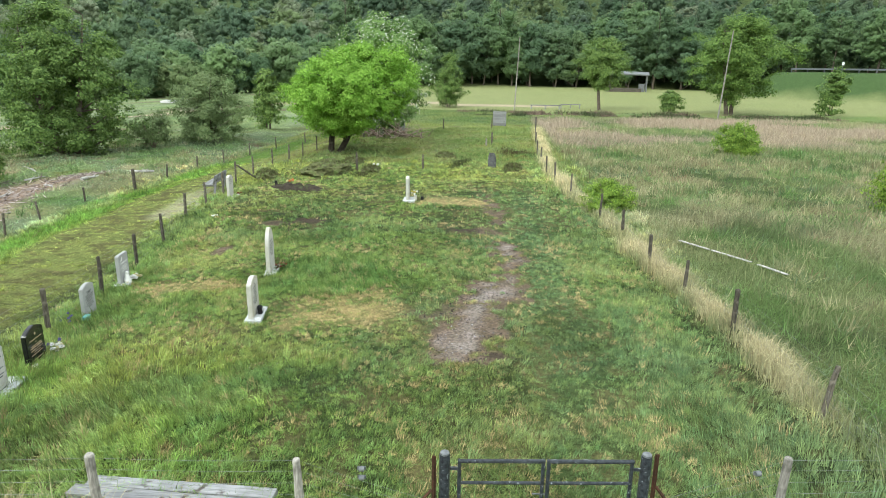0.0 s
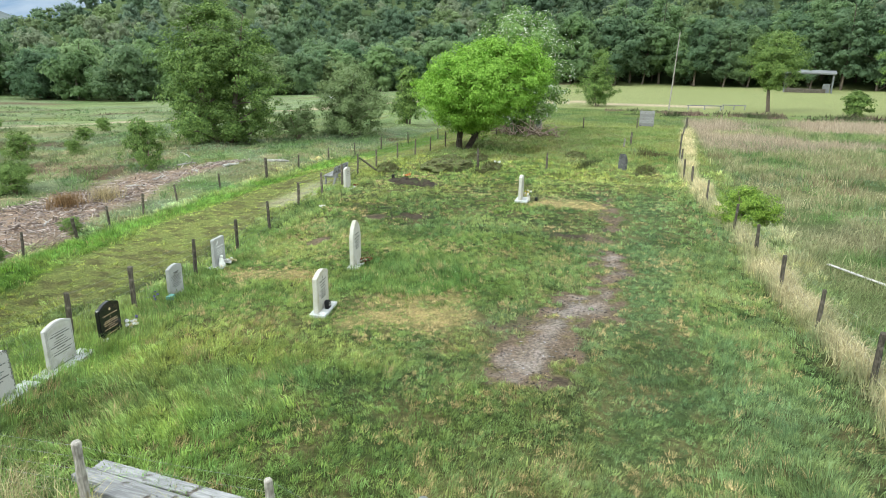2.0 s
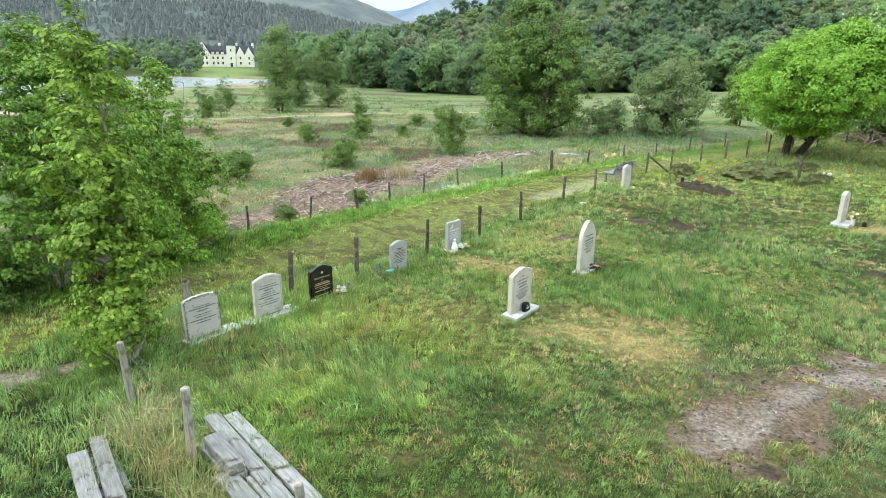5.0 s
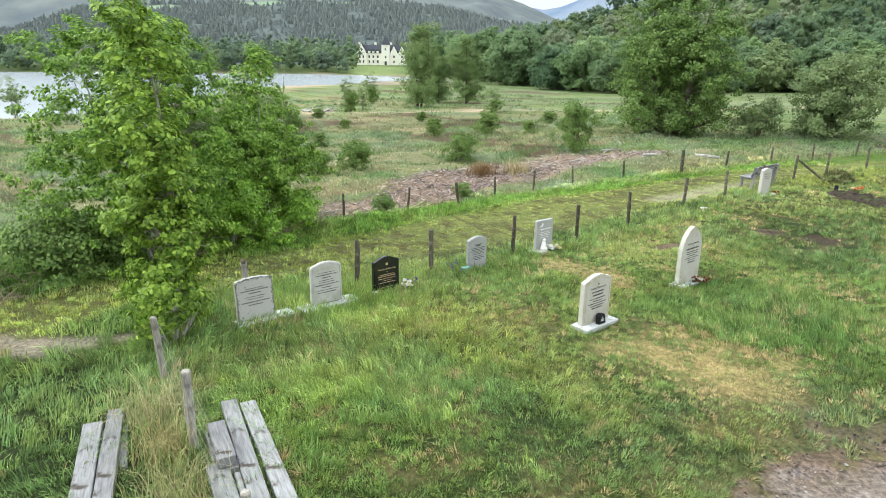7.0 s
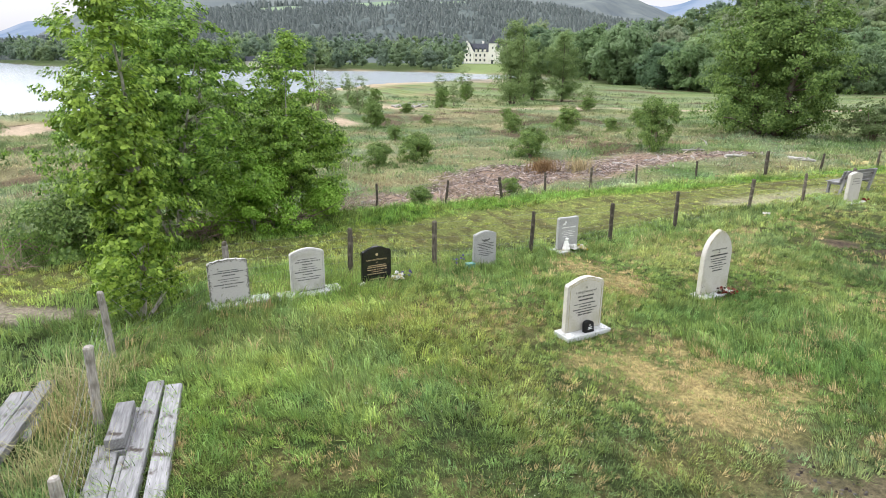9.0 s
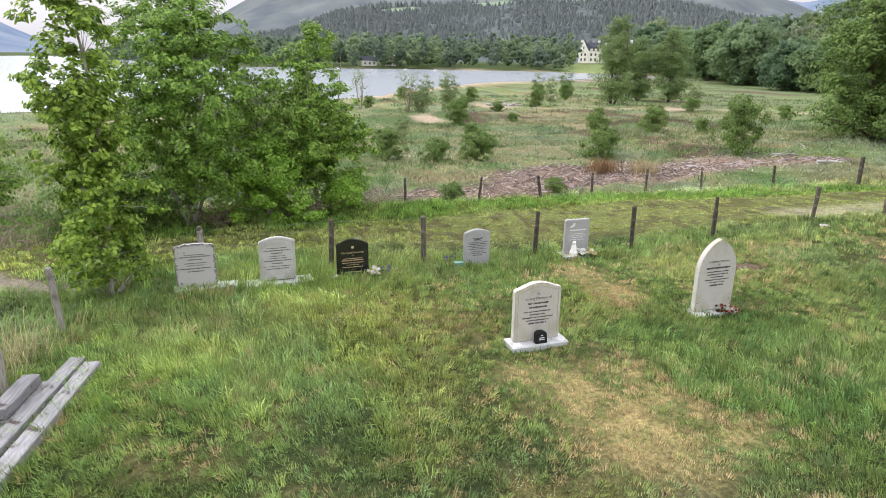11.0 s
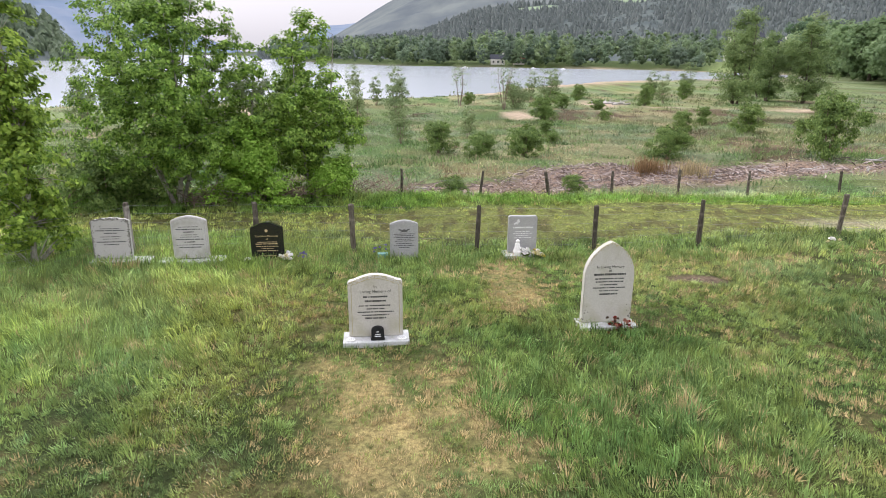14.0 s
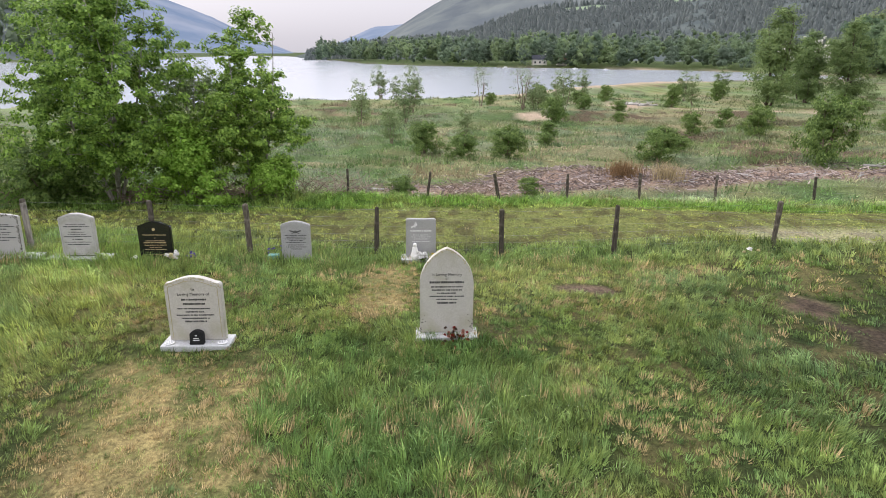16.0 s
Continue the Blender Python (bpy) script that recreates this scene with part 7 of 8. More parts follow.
# ---- litter of the moor: wood chips, sticks, drift logs, stones ----
def debris():
    rg = np.random.default_rng(21)
    n = 24000
    x, y = rg.uniform(-27, -14.5, n), rg.uniform(10, 36, n)
    c = cover(x, y)
    ok = rg.uniform(0, 1, n) < c["chips"] * (0.35 + 0.65 * sm(0.4, 0.6, fbm(x, y, 2.5, 91)))
    x, y = x[ok], y[ok]
    n = len(x)
    L, w = 0.05 + 0.5 * rg.uniform(0, 1, n) ** 3.5, rg.uniform(0.02, 0.06, n)
    a, tilt = rg.uniform(0, np.pi, n), rg.normal(0, 0.25, n)
    z = height(x, y) + rg.uniform(0.02, 0.12, n)
    d = np.stack([np.cos(a) * np.cos(tilt), np.sin(a) * np.cos(tilt), np.sin(tilt)], 1) * (L / 2)[:, None]
    s = np.stack([-np.sin(a), np.cos(a), np.zeros(n)], 1) * (w / 2)[:, None]
    u = np.array((0, 0, 1.0)) * (w * 0.5)[:, None]
    p = np.stack([x, y, z], 1)
    v = np.stack([p - d - s, p + d - s, p + d + s, p - d + s, p - d + u, p + d + u], 1).reshape(-1, 3)
    k = np.arange(n)[:, None, None] * 6
    f = (k + np.array([[0, 1, 5], [0, 5, 4], [3, 4, 5], [3, 5, 2], [0, 4, 3], [1, 2, 5]])[None]).reshape(-1, 3)
    tone = rg.uniform(0, 1, n)[:, None]
    col = np.repeat(mixv(np.array((0.13, 0.098, 0.086)), np.array((0.54, 0.46, 0.43)), tone ** 1.9), 6, 0)
    tagged(new("wood_chips", raw_mesh("wood_chips", v, f, 3, col, M_GRASS)), "scattered grey-brown wood chips and broken sticks", "debris", kind="stuff")


debris()


def drift_log(x, y, L, r, turn, tilt=0, label="bleached grey driftwood log on the moor"):
    random.seed(int(abs(x * 13 + y)))
    bm = bmesh.new()
    pts = [(L * (t / 6 - 0.5), random.uniform(-0.04, 0.04) * L, random.uniform(-0.02, 0.03) * L) for t in range(7)]
    tube(bm, pts, [r * (1 - 0.06 * t) for t in range(7)], 7)
    for k in (2, 4):
        branch(bm, pts[k], Vector(pts[k]) + Vector((random.uniform(-0.1, 0.3) * L, random.uniform(-0.3, 0.3) * L, 0.12 * L)), r * 0.5, r * 0.15, 0.05, 5, 3)
    ob = thing("drift_log", pose(x, y, spot(x, y, r * 0.7), 0, tilt, turn), label, "log")
    part("log", roughen(bm, r * 0.25, 4, x), M_DRIFT, ob)


for x, y, L, r, a in ((-21.5, 25.5, 1.2, 0.045, 30), (-22.2, 27.8, 1.5, 0.05, 100), (-20.2, 22.8, 1.0, 0.04, 60), (-19.2, 18.4, 0.9, 0.04, 130), (-22.8, 30.6, 1.2, 0.05, 80), (-17.4, 12.4, 0.7, 0.06, 95), (-16.6, 14.2, 0.8, 0.035, 20), (-24.8, 33.2, 1.4, 0.05, 140), (-19.6, 30.2, 1.0, 0.08, 70), (-18.3, 32.8, 1.2, 0.09, 20), (-73, 31, 4, 0.16, 60), (-71.5, 30, 3.5, 0.14, 100), (-72.4, 30.4, 3.0, 0.15, 20), (-71.9, 31.3, 3.2, 0.13, 140), (-73.4, 29.8, 2.6, 0.14, 80), (-22.5, 23.6, 0.9, 0.04, 10), (-21.0, 29.0, 1.0, 0.045, 150)):
    drift_log(x, y, L, r, a)


def brush_pile(x, y, R, n, seed, label="heap of dead grey brushwood", big=1.0):
    random.seed(seed)
    bm = bmesh.new()
    for i in range(n):
        a, q = random.uniform(0, 6.28), R * math.sqrt(random.random())
        p = Vector((math.cos(a) * q, math.sin(a) * q, random.uniform(0, 0.25)))
        b = random.uniform(0, 6.28)
        branch(bm, p, p + Vector((math.cos(b), math.sin(b), random.uniform(-0.05, 0.7))) * random.uniform(0.4, 1.1) * big, 0.012 * big ** 1.5, 0.003 * big, 0.12, 3, 3)
    ob = thing("brush_pile", pose(x, y, spot(x, y)), label, "brushwood")
    tagged(part("brushwood", bm, M_TWIG, ob), kind="stuff")


brush_pile(-15.8, 11.5, 1.3, 130, 1)
brush_pile(-13.2, 7.3, 0.8, 110, 2, "dead stems tangled under alders")
brush_pile(-13.7, 9.2, 0.8, 100, 3, "dead stems tangled under alders")
brush_pile(-11.6, 2.6, 1.5, 150, 4)
brush_pile(-16.4, 15.6, 0.9, 70, 5)
brush_pile(-6.9, 47.8, 1.8, 34, 6, "broken dead limbs lying behind the tree", 2.8)
brush_pile(-5.2, 49.2, 1.4, 22, 7, "broken dead limbs lying behind the tree", 2.4)


def tussock(x, y, r, h, col, label, seed, n=420):
    rg = np.random.default_rng(seed)
    px, py = x + rg.normal(0, r * 0.4, n), y + rg.normal(0, r * 0.4, n)
    c = np.tile(np.array(col), (n, 1)) * rg.uniform(0.7, 1.3, n)[:, None]
    blades("grass_tussock", px, py, h * rg.uniform(0.6, 1.2, n), np.full(n, 0.009 if y < 10 else 0.02), c, 0.85, M_GRASS, label, 2)


tussock(-20.9, 20.9, 0.75, 0.75, (0.26, 0.17, 0.09), "rust-brown dead grass tussock on the chips", 1)
tussock(-20.3, 22.3, 0.8, 0.8, (0.40, 0.33, 0.19), "pale straw tussock on the chips", 2, 260)
tussock(-5.3, 5.75, 0.6, 0.75, (0.44, 0.40, 0.22), "straw grass clump round the corner post", 3, 260)
tussock(-4.4, 5.75, 0.4, 0.65, (0.38, 0.33, 0.16), "straw grass clump beside the timber", 4, 200)
tussock(-3.5, 5.75, 0.5, 0.6, (0.36, 0.34, 0.17), "straw grass along the front fence", 9, 220)
def hummock(x, y, rx, ry, h, seed, label):
    """A mossy mound with a shaggy coat of heather and dead grass."""
    bm = bmesh.new()
    bmesh.ops.create_icosphere(bm, subdivisions=4, radius=1)
    for v in bm.verts:
        v.co = Vector((v.co.x * rx, v.co.y * ry, v.co.z * h)) * (1 + 0.28 * noise.noise(v.co * 2.2 + Vector((seed, 0, 0))) + 0.14 * noise.noise(v.co * 7 + Vector((0, seed, 0))))
    m = M_HEATH
    ob = thing("heath_mound", pose(x, y, spot(x, y, 0.02), 0, 0, seed * 40), label, "mound")
    part("moss", bm, m, ob)
    rg = np.random.default_rng(seed)
    a, q = rg.uniform(0, 6.28, 700), np.sqrt(rg.uniform(0, 1, 700))
    px, py = np.cos(a) * q * rx, np.sin(a) * q * ry
    z = np.sqrt(np.maximum(0, 1 - q ** 2)) * h * 0.95 + 0.02
    pal = np.array(((0.075, 0.085, 0.035), (0.12, 0.10, 0.05), (0.17, 0.20, 0.07)))[rg.choice(3, 700, p=[0.5, 0.35, 0.15])]
    g = blades("heather", px, py, rg.uniform(0.08, 0.24, 700), np.full(700, 0.02), pal, 0.8, M_GRASS_FAR, "", 1, z)
    g.parent = ob
    tagged(g, "shaggy heather and dead grass", kind="stuff")
    del g["category"]


M_HEATH = surface("heath_moss", (0.048, 0.050, 0.024), (0.14, 0.145, 0.058), 9, 1.0, (0.12, 0.16, 0.05), 4, (0.5, 0.7), None, 0.9, 0.04)
hummock(-7.8, 31.9, 1.35, 0.8, 0.62, 1, "dark heather mound near the fresh grave")
hummock(-5.6, 32.4, 0.7, 0.5, 0.28, 2, "small dark heather mound in rough grass")
hummock(-2.0, 38.6, 0.9, 0.6, 0.35, 3, "dark mossy mound in rough grass")
hummock(-10.6, 30.6, 0.6, 0.5, 0.4, 4, "dark heather mound at the track edge")
hummock(1.9, 33.6, 0.5, 0.45, 0.34, 5, "green mossy mound by the wire fence")
hummock(-7.0, 34.8, 0.8, 0.5, 0.25, 6, "small dark heather mound in rough grass")
tussock(-5.9, 31.6, 0.9, 0.25, (0.10, 0.10, 0.045), "dark mossy hummock among the rough grass", 7, 500)
tussock(-1.0, 35.6, 0.8, 0.35, (0.085, 0.10, 0.045), "dark green tussock by the marker stone", 8, 400)
tussock(2.4, 40.5, 1.4, 0.5, (0.10, 0.085, 0.045), "dark heather tussock by the wire fence", 6, 400)


def boards_in_field():
    for x, y, L, a in ((7.37, 19.0, 2.65, -58.4), (8.38, 17.2, 1.0, -64)):
        ob = thing("plank", pose(x, y, spot(x, y, 0.13), 0, 0, a), "bleached pale board lying in rough grass", "plank", "boards in the field")
        part("board", box(bmesh.new(), L, 0.10, 0.03, Matrix(), 0.006), M_DRIFT, ob)


boards_in_field()


# ---- the far field ----
def pole(x, y, h, lean):
    ob = thing("pole", pose(x, y, spot(x, y), 0, lean, 0), "tall bare weathered wooden pole", "pole", "field poles")
    part("pole", tube(bmesh.new(), [(0, 0, -0.5), (0, 0, h * 0.5), (0, 0, h)], [0.10, 0.08, 0.065], 10), M_WOOD, ob)


pole(4.9, 90.2, 9.8, 2.0)
pole(28.8, 78.5, 10.2, 2.6)


def shelter():
    ob = thing("shelter", pose(41, 183, spot(41, 183), 0, 0, -12), "open-sided stage shelter with a pale sloping roof", "shelter")
    part("roof", box(bmesh.new(), 11.5, 6, 0.4, pose(0, 0, 5.0, 6, 1.5, 0), 0.05), M_STEEL, ob, "pale metal roof")
    for sx in (-5.2, 5.2):
        for sy in (-2.4, 2.4):
            part("post", box(bmesh.new(), 0.3, 0.3, 5.0, Matrix.Translation((sx, sy, 2.4)), 0.02), M_STEEL, ob)
    part("platform", box(bmesh.new(), 9, 4.6, 1.0, Matrix.Translation((-0.6, 0, 0.45)), 0.03), M_WOOD_DARK, ob)
    part("cabinet", box(bmesh.new(), 1.6, 1.6, 2.2, Matrix.Translation((4.0, 0, 1.1)), 0.03), M_STEEL, ob)


shelter()


def picnic_rail(x, y, L, a):
    ob = thing("low_rail", pose(x, y, spot(x, y), 0, 0, a), "low pale rail at the field edge", "rail")
    part("rail", box(bmesh.new(), L, 0.18, 0.12, Matrix.Translation((0, 0, 0.6)), 0.01), M_PLANK, ob)
    for s in (-0.45, 0, 0.45):
        part("post", box(bmesh.new(), 0.14, 0.14, 0.7, Matrix.Translation((s * L, 0, 0.3)), 0.01), M_PLANK, ob)


picnic_rail(9.5, 93, 4.5, 3)
picnic_rail(13.5, 96, 3.0, -6)


def guard_rail():
    b0, b1 = -25.5, -43
    ob = thing("guard_rail", Matrix(), "grey roadside crash barrier on the embankment", "barrier")
    pts = []
    for i in range(16):
        a = radians(b0 + (b1 - b0) * i / 15)
        x, y = 2 - math.sin(a) * 174, 8 + math.cos(a) * 174
        pts.append(Vector((x, y, max(spot(x, y), 3) + 0.75)))
    bm = bmesh.new()
    for a, b in zip(pts, pts[1:]):
        v = [bm.verts.new(p + Vector((0, 0.02 * k, dz))) for p, k, dz in ((a, 0, -0.2), (b, 0, -0.2), (b, 1, 0.2), (a, 1, 0.2))]
        bm.faces.new(v)
    r = bmesh.ops.extrude_face_region(bm, geom=bm.faces[:])
    bmesh.ops.translate(bm, vec=(0, 0.1, 0), verts=[v for v in r["geom"] if isinstance(v, bmesh.types.BMVert)])
    part("beam", bm, M_RAIL, ob)
    for p in pts:
        part("post", box(bmesh.new(), 0.15, 0.15, 1.2, Matrix.Translation(p - Vector((0, -0.2, 0.4)))), M_RAIL, ob)
    a = radians(-29.0)
    x, y = 2 - math.sin(a) * 172.5, 8 + math.cos(a) * 172.5
    z = max(spot(x, y), 3)
    s = thing("road_sign", pose(x, y, z, 0, 0, -27), "small white road sign by the barrier", "sign")
    part("plate", box(bmesh.new(), 0.5, 0.06, 0.7, Matrix.Translation((0, -0.1, 2.0)), 0.03), M_WHITEINK, s)
    part("post", tube(bmesh.new(), [(0, 0, -0.3), (0, 0, 2.9)], 0.06, 8), M_STEEL, s)


guard_rail()


# ---- buildings across the water ----
M_RENDER = surface("cream_render", (0.86, 0.81, 0.75), (0.92, 0.88, 0.83), 1.5, 0.9, (0.66, 0.64, 0.58), 0.4, (0.6, 0.8))
M_ROOF = surface("dark_slate", (0.050, 0.054, 0.068), (0.10, 0.105, 0.125), 2.5, 0.95, spec=0.1)
M_GLASS = surface("dark_window", (0.05, 0.055, 0.06), (0.09, 0.095, 0.10), 3, 0.15)
M_ROOF_R = surface("red_roof", (0.20, 0.06, 0.045), (0.30, 0.10, 0.07), 2.5, 0.8)


def gable(bm, w, d, h, ridge, m=Matrix()):
    """A roof prism with eaves; ridge along x."""
    o = 0.35
    v = [bm.verts.new(m @ Vector(p)) for p in ((-w / 2 - o, -d / 2 - o, h), (w / 2 + o, -d / 2 - o, h), (w / 2 + o, d / 2 + o, h), (-w / 2 - o, d / 2 + o, h), (-w / 2 - o, 0, ridge), (w / 2 + o, 0, ridge))]
    for f in ((0, 1, 5, 4), (3, 4, 5, 2), (0, 4, 3), (1, 2, 5), (0, 3, 2, 1)):
        bm.faces.new([v[i] for i in f])
    return bm


def window(parent, x, y, z, w, h, turn=0):
    fr = part("window", box(bmesh.new(), w + 0.3, 0.16, h + 0.3, pose(x, y, z, 0, 0, turn), 0.02), M_RENDER, parent)
    part("pane", box(bmesh.new(), w, 0.22, h, pose(x, y, z, 0, 0, turn)), M_GLASS, fr)


def mansion():
    a = radians(66.6)
    r = 430
    x, y = EYE_AT[0] - math.sin(a) * r, EYE_AT[1] + math.cos(a) * r
    ob = thing("mansion", pose(x, y, -0.6, 0, 0, 60) @ Matrix.Diagonal((0.96, 0.96, 0.90, 1)), "cream baronial house with slate roofs and turret", "house")
    part("wall", box(bmesh.new(), 33, 9, 8.2, Matrix.Translation((0, 0, 4.1)), 0.05), M_RENDER, ob)
    part("roof", gable(bmesh.new(), 32, 9, 8.2, 14.0), M_ROOF, ob)

    def wing(cx, w, front, eaves, ridge):
        wall = part("gabled_wing", box(bmesh.new(), w, 5, eaves, Matrix.Translation((cx, front + 2.5, eaves / 2)), 0.04), M_RENDER, ob)
        v = [(cx - w / 2, front, eaves), (cx + w / 2, front, eaves), (cx, front, ridge), (cx - w / 2, front + 6, eaves), (cx + w / 2, front + 6, eaves), (cx, front + 6, ridge)]
        bm = bmesh.new()
        q = [bm.verts.new(p) for p in v]
        for f in ((0, 1, 2), (5, 4, 3), (0, 3, 4, 1)):
            bm.faces.new([q[i] for i in f])
        part("gable_wall", bm, M_RENDER, wall)
        bm = bmesh.new()
        for sx in (-1, 1):
            q = [bm.verts.new(p) for p in ((cx, front + 0.35, ridge + 0.05), (cx + sx * (w / 2 + 0.2), front + 0.35, eaves - 0.1), (cx + sx * (w / 2 + 0.2), front + 6.5, eaves - 0.1), (cx, front + 6.5, ridge + 0.05))]
            bm.faces.new(q)
        bmesh.ops.solidify(bm, geom=bm.faces[:], thickness=0.15)
        part("wing_roof", bm, M_ROOF, wall)
    wing(-13.4, 6.6, -6.2, 8.4, 15.0)
    wing(8.6, 5.4, -5.9, 7.8, 13.4)
    wing(14.0, 5.4, -5.6, 7.8, 13.2)
    tower = part("tower", box(bmesh.new(), 5.4, 5.4, 14.2, Matrix.Translation((3.0, -4.6, 7.1)), 0.05), M_RENDER, ob)
    bm = bmesh.new()
    q = [bm.verts.new(p) for p in ((0.0, -7.6, 14.1), (6.0, -7.6, 14.1), (6.0, -1.6, 14.1), (0.0, -1.6, 14.1), (3.0, -4.6, 20.5))]
    for f in ((0, 1, 4), (1, 2, 4), (2, 3, 4), (3, 0, 4), (3, 2, 1, 0)):
        bm.faces.new([q[i] for i in f])
    part("tower_roof", bm, M_ROOF, tower)
    for cx in (-15.6, -4.5, 6.0, 16.2):
        part("chimney", box(bmesh.new(), 1.5, 1.1, 3.0, Matrix.Translation((cx, 0.6, 14.4)), 0.05), M_RENDER, ob)
    for fl in (2.4, 5.8):
        for wx in (-8.4, -5.6, -2.6):
            window(ob, wx, -4.5, fl, 1.1, 1.7)
        for wx, front in ((-14.6, -6.2), (-12.2, -6.2), (8.6, -5.9), (14.0, -5.6)):
            window(ob, wx, front, fl, 1.0, 1.7)
    for fl in (5.6, 11.0):
        window(ob, 3.0, -7.3, fl, 0.9, 1.5)
    window(ob, -13.4, -6.2, 10.2, 0.8, 1.3)
    part("door", box(bmesh.new(), 1.5, 0.3, 2.6, Matrix.Translation((3.0, -7.3, 1.3)), 0.03), M_GLASS, ob)
    for dx in (-8.4, -5.6, -2.6):
        d = part("dormer", box(bmesh.new(), 1.7, 2.6, 2.0, Matrix.Translation((dx, -3.4, 8.9)), 0.03), M_RENDER, ob)
        part("dormer_roof", gable(bmesh.new(), 2.4, 1.5, 9.9, 11.3, pose(dx, -3.4, 0, 0, 0, 90)), M_ROOF, d)


mansion()


def cottage(b, r, w, roof, label):
    a = radians(b)
    x, y = EYE_AT[0] - math.sin(a) * r, EYE_AT[1] + math.cos(a) * r
    ob = thing("cottage", pose(x, y, LAKE + 0.9, 0, 0, b + 8) @ Matrix.Scale(0.72, 4), label, "house")
    part("wall", box(bmesh.new(), w, 6, 3.4, Matrix.Translation((0, 0, 1.7)), 0.04), M_RENDER, ob)
    part("roof", gable(bmesh.new(), w, 6, 3.4, 6.2), roof, ob)
    for k in range(3):
        window(ob, -w * 0.32 + k * w * 0.32, -3.0, 1.7, 1.1, 1.2)
    part("chimney", box(bmesh.new(), 0.9, 0.9, 1.8, Matrix.Translation((w * 0.4, 0, 6.2)), 0.03), M_RENDER, ob)


cottage(87.2, 300, 9, M_ROOF, "white shore cottage with a slate roof")
cottage(85.3, 299, 6, M_ROOF_R, "small shore cottage with a red roof")


def boat(b, r, s, label):
    a = radians(b)
    x, y = EYE_AT[0] - math.sin(a) * r, EYE_AT[1] + math.cos(a) * r
    ob = thing("boat", pose(x, y, LAKE, 0, 0, b + 30), label, "boat")
    bm = bmesh.new()
    for k, (px, w) in enumerate(((-2.5, 0.7), (-1, 0.95), (1, 0.9), (2.4, 0.4), (3.0, 0.05))):
        for pz, q in ((-0.2, 0.5), (0.7, 1.0)):
            bm.verts.new((px * s, w * q * s, pz * s))
            bm.verts.new((px * s, -w * q * s, pz * s))
    bmesh.ops.convex_hull(bm, input=bm.verts[:])
    part("hull", bm, M_WHITEINK, ob)
    part("cabin", box(bmesh.new(), 1.8 * s, 1.2 * s, 0.9 * s, Matrix.Translation((0, 0, 1.0 * s)), 0.05), M_WHITEINK, ob)


def old_boat():
    """A pale hull lying in the grass beyond the willows."""
    ob = thing("rowing_boat", pose(-54.5, 110.4, spot(-54.5, 110.4, 0.05), 0, 0, 35) @ Matrix.Scale(0.85, 4), "white rowing boat lying upturned in the field", "boat")
    bm = bmesh.new()
    rows = []
    for px, w, h in ((-2.3, 0.45, 0.45), (-1.3, 0.75, 0.6), (0, 0.85, 0.65), (1.2, 0.7, 0.6), (2.3, 0.12, 0.4)):
        rows.append([bm.verts.new((px, w * math.cos(math.pi * k / 6), h * math.sin(math.pi * k / 6))) for k in range(7)])
    for p, q in zip(rows, rows[1:]):
        for k in range(6):
            bm.faces.new((p[k], p[k + 1], q[k + 1], q[k]))
    bm.faces.new(rows[0])
    bm.faces.new(rows[-1][::-1])
    hull = part("hull", bm, M_STONE_L, ob)
    part("keel", box(bmesh.new(), 4.2, 0.06, 0.08, Matrix.Translation((0, 0, 0.66)), 0.01), M_PLANK, hull)


old_boat()
boat(90.0, 268, 0.5, "white cabin boat moored near the far shore")
boat(84.0, 268, 0.4, "small white boat moored by the shore")
boat(81.4, 262, 0.35, "small pale boat moored by the shore")


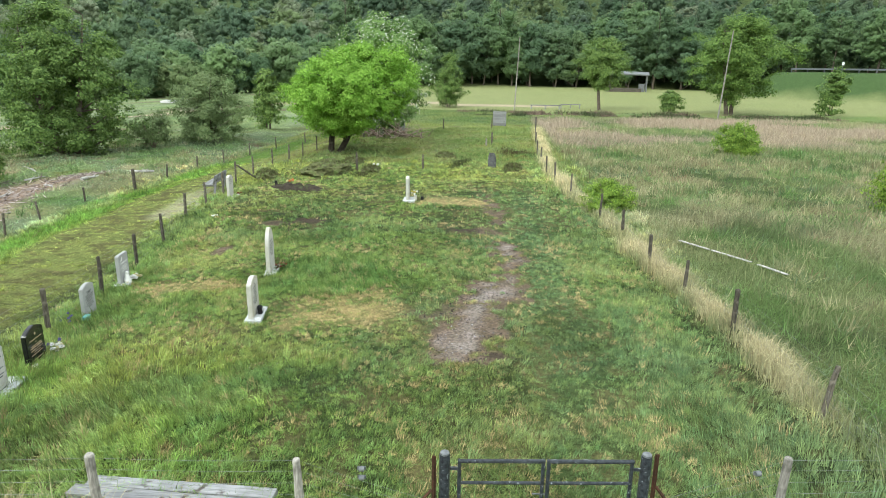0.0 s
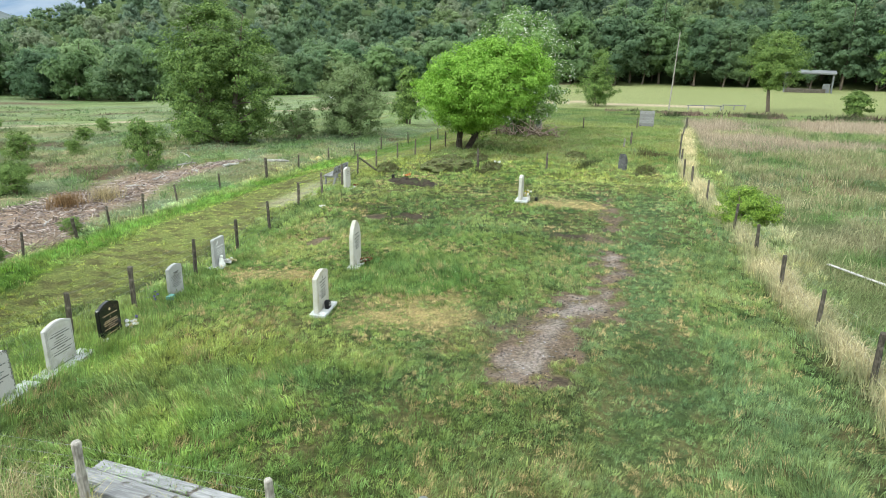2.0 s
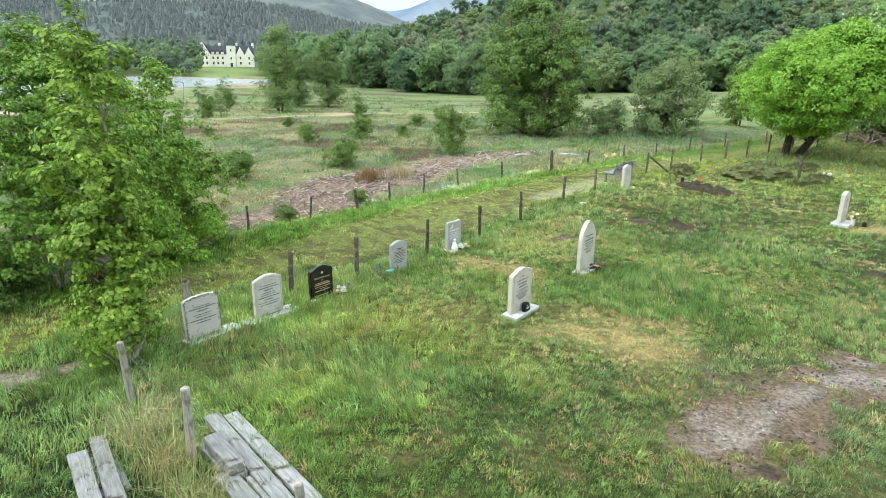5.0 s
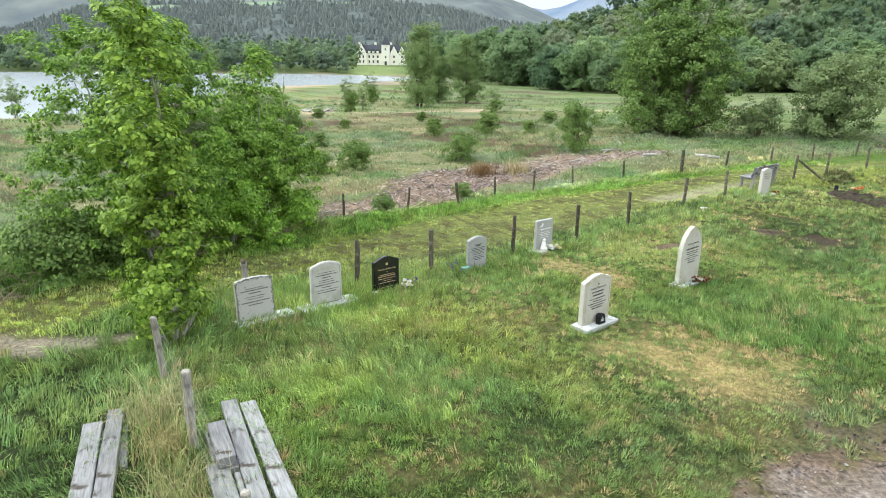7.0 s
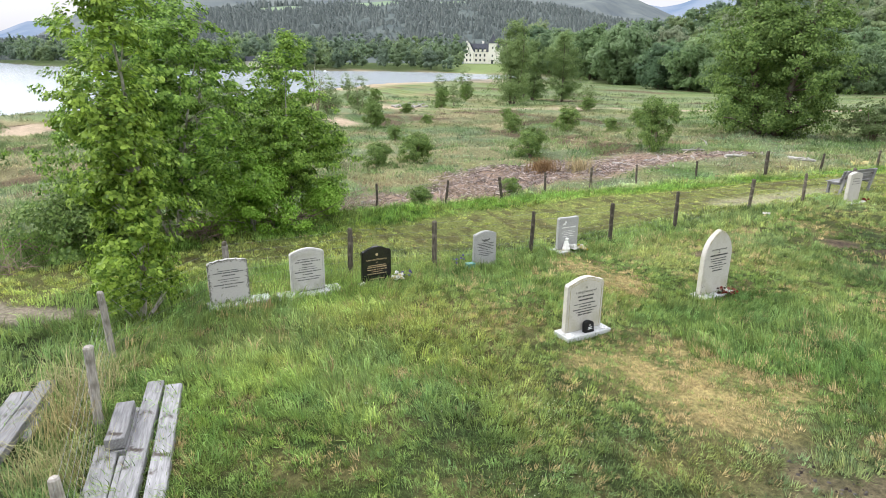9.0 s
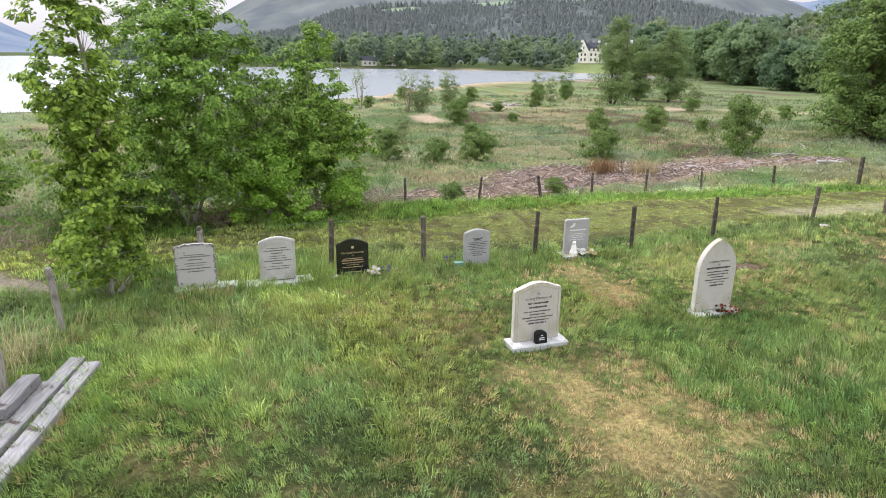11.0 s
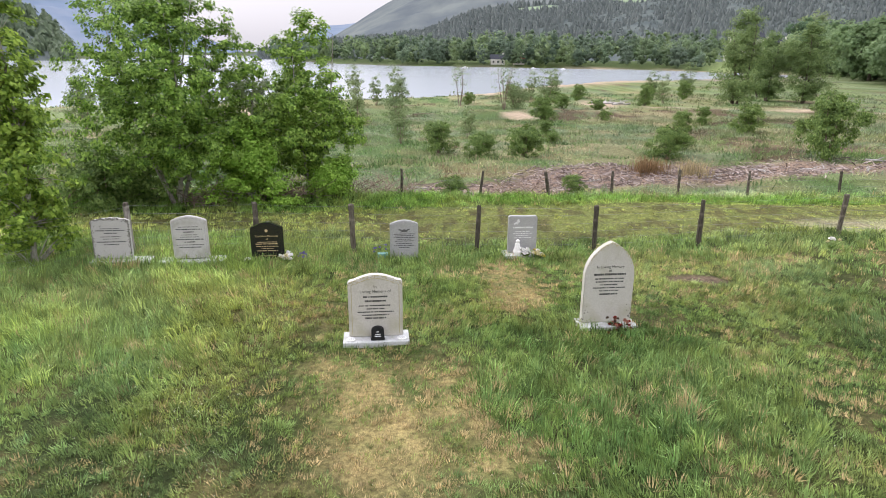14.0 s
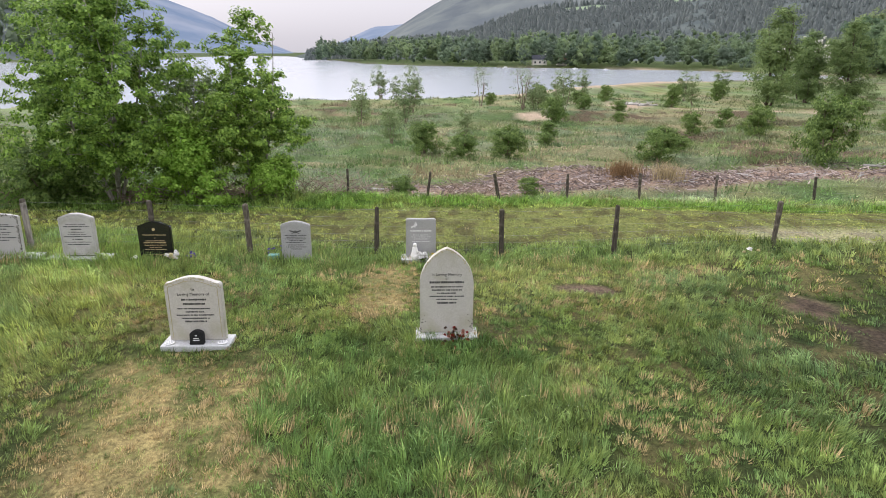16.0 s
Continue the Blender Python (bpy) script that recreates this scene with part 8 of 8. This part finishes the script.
def daisies():
    """Patches of small white flowers in the sward."""
    rg = np.random.default_rng(77)
    pts = []
    for cx, cy, r, n in ((-2.9, 11.2, 0.45, 120), (-3.6, 10.3, 0.35, 80), (-2.2, 11.6, 0.5, 90), (-1.6, 14.3, 0.6, 60), (-4.2, 9.3, 0.6, 60), (-1.9, 10.6, 0.7, 60), (-3.4, 17.0, 1.2, 60), (0.8, 9.0, 1.0, 40), (-6.5, 9.0, 1.5, 60), (3.4, 11.5, 0.8, 30)):
        pts.append(np.stack([rg.normal(cx, r * 0.6, n), rg.normal(cy, r * 0.6, n)], 1))
    p = np.concatenate(pts)
    n = len(p)
    z = height(p[:, 0], p[:, 1]) + rg.uniform(0.05, 0.14, n)
    a = rg.uniform(0, 6.28, n)
    s = rg.uniform(0.003, 0.0065, n)
    c = np.stack([p[:, 0], p[:, 1], z], 1)
    u = np.stack([np.cos(a) * s, np.sin(a) * s, rg.normal(0, 0.3, n) * s], 1)
    w = np.stack([-np.sin(a) * s, np.cos(a) * s, rg.normal(0, 0.3, n) * s], 1)
    v = np.stack([c + u, c + w, c - u, c - w], 1).reshape(-1, 3)
    tagged(new("daisies", raw_mesh("daisies", v, np.arange(n * 4).reshape(-1, 4), 4, None, M_BLOSSOM)), "tiny white flowers scattered in the grass", "flowers", kind="stuff")


daisies()


def clods():
    """Clods, pebbles and dead stalks lying on the worn soil."""
    rg = np.random.default_rng(31)
    n = 26000
    x, y = rg.uniform(-3, 3.2, n), rg.uniform(9.4, 25, n)
    c = cover(x, y)
    ok = rg.uniform(0, 1, n) < c["soil"] * (0.25 + 0.75 * sm(0.35, 0.6, fbm(x, y, 0.4, 54)))
    x, y = x[ok], y[ok]
    n = len(x)
    s = 0.008 + 0.022 * rg.uniform(0, 1, n) ** 3
    z = height(x, y) + s * 0.2
    a = rg.uniform(0, 6.28, n)
    o = np.array([(1, 0, 0), (0, 1, 0), (-1, 0, 0), (0, -1, 0), (0.1, 0.1, 0.75)])
    p = np.stack([x, y, z], 1)[:, None, :] + (o[None] * rg.uniform(0.6, 1.4, (n, 5, 1)) * s[:, None, None])
    f = (np.arange(n)[:, None, None] * 5 + np.array([[0, 1, 4], [1, 2, 4], [2, 3, 4], [3, 0, 4]])[None]).reshape(-1, 3)
    tone = rg.uniform(0, 1, n)[:, None]
    dark = np.maximum(c["earth"][ok], sm(-0.25, 0.0, near_line(x, y, WORN, WORN_W)))[:, None]
    col = np.repeat(mixv(np.array((0.095, 0.075, 0.066)), np.array((0.36, 0.33, 0.335)), tone ** 2.4) * (1 - 0.65 * dark), 5, 0)
    tagged(new("soil_clods", raw_mesh("soil_clods", p.reshape(-1, 3), f, 3, col, M_EARTH)), "small clods and pebbles on worn bare soil", "soil", kind="stuff")


def earth_material():
    m, nt, b = mat_base("loose_earth", 0.95, 0.1)
    at = nt.nodes.new("ShaderNodeVertexColor")
    at.layer_name = "tint"
    g = add_noise(nt, 60, 4)
    nt.links.new(blend(nt, at.outputs[0], ramp(nt, g, [(0.3, (0.7, 0.7, 0.7)), (0.7, (1.25, 1.25, 1.25))]), 1.0, "MULTIPLY"), b.inputs["Base Color"])
    return m


M_EARTH = earth_material()
clods()
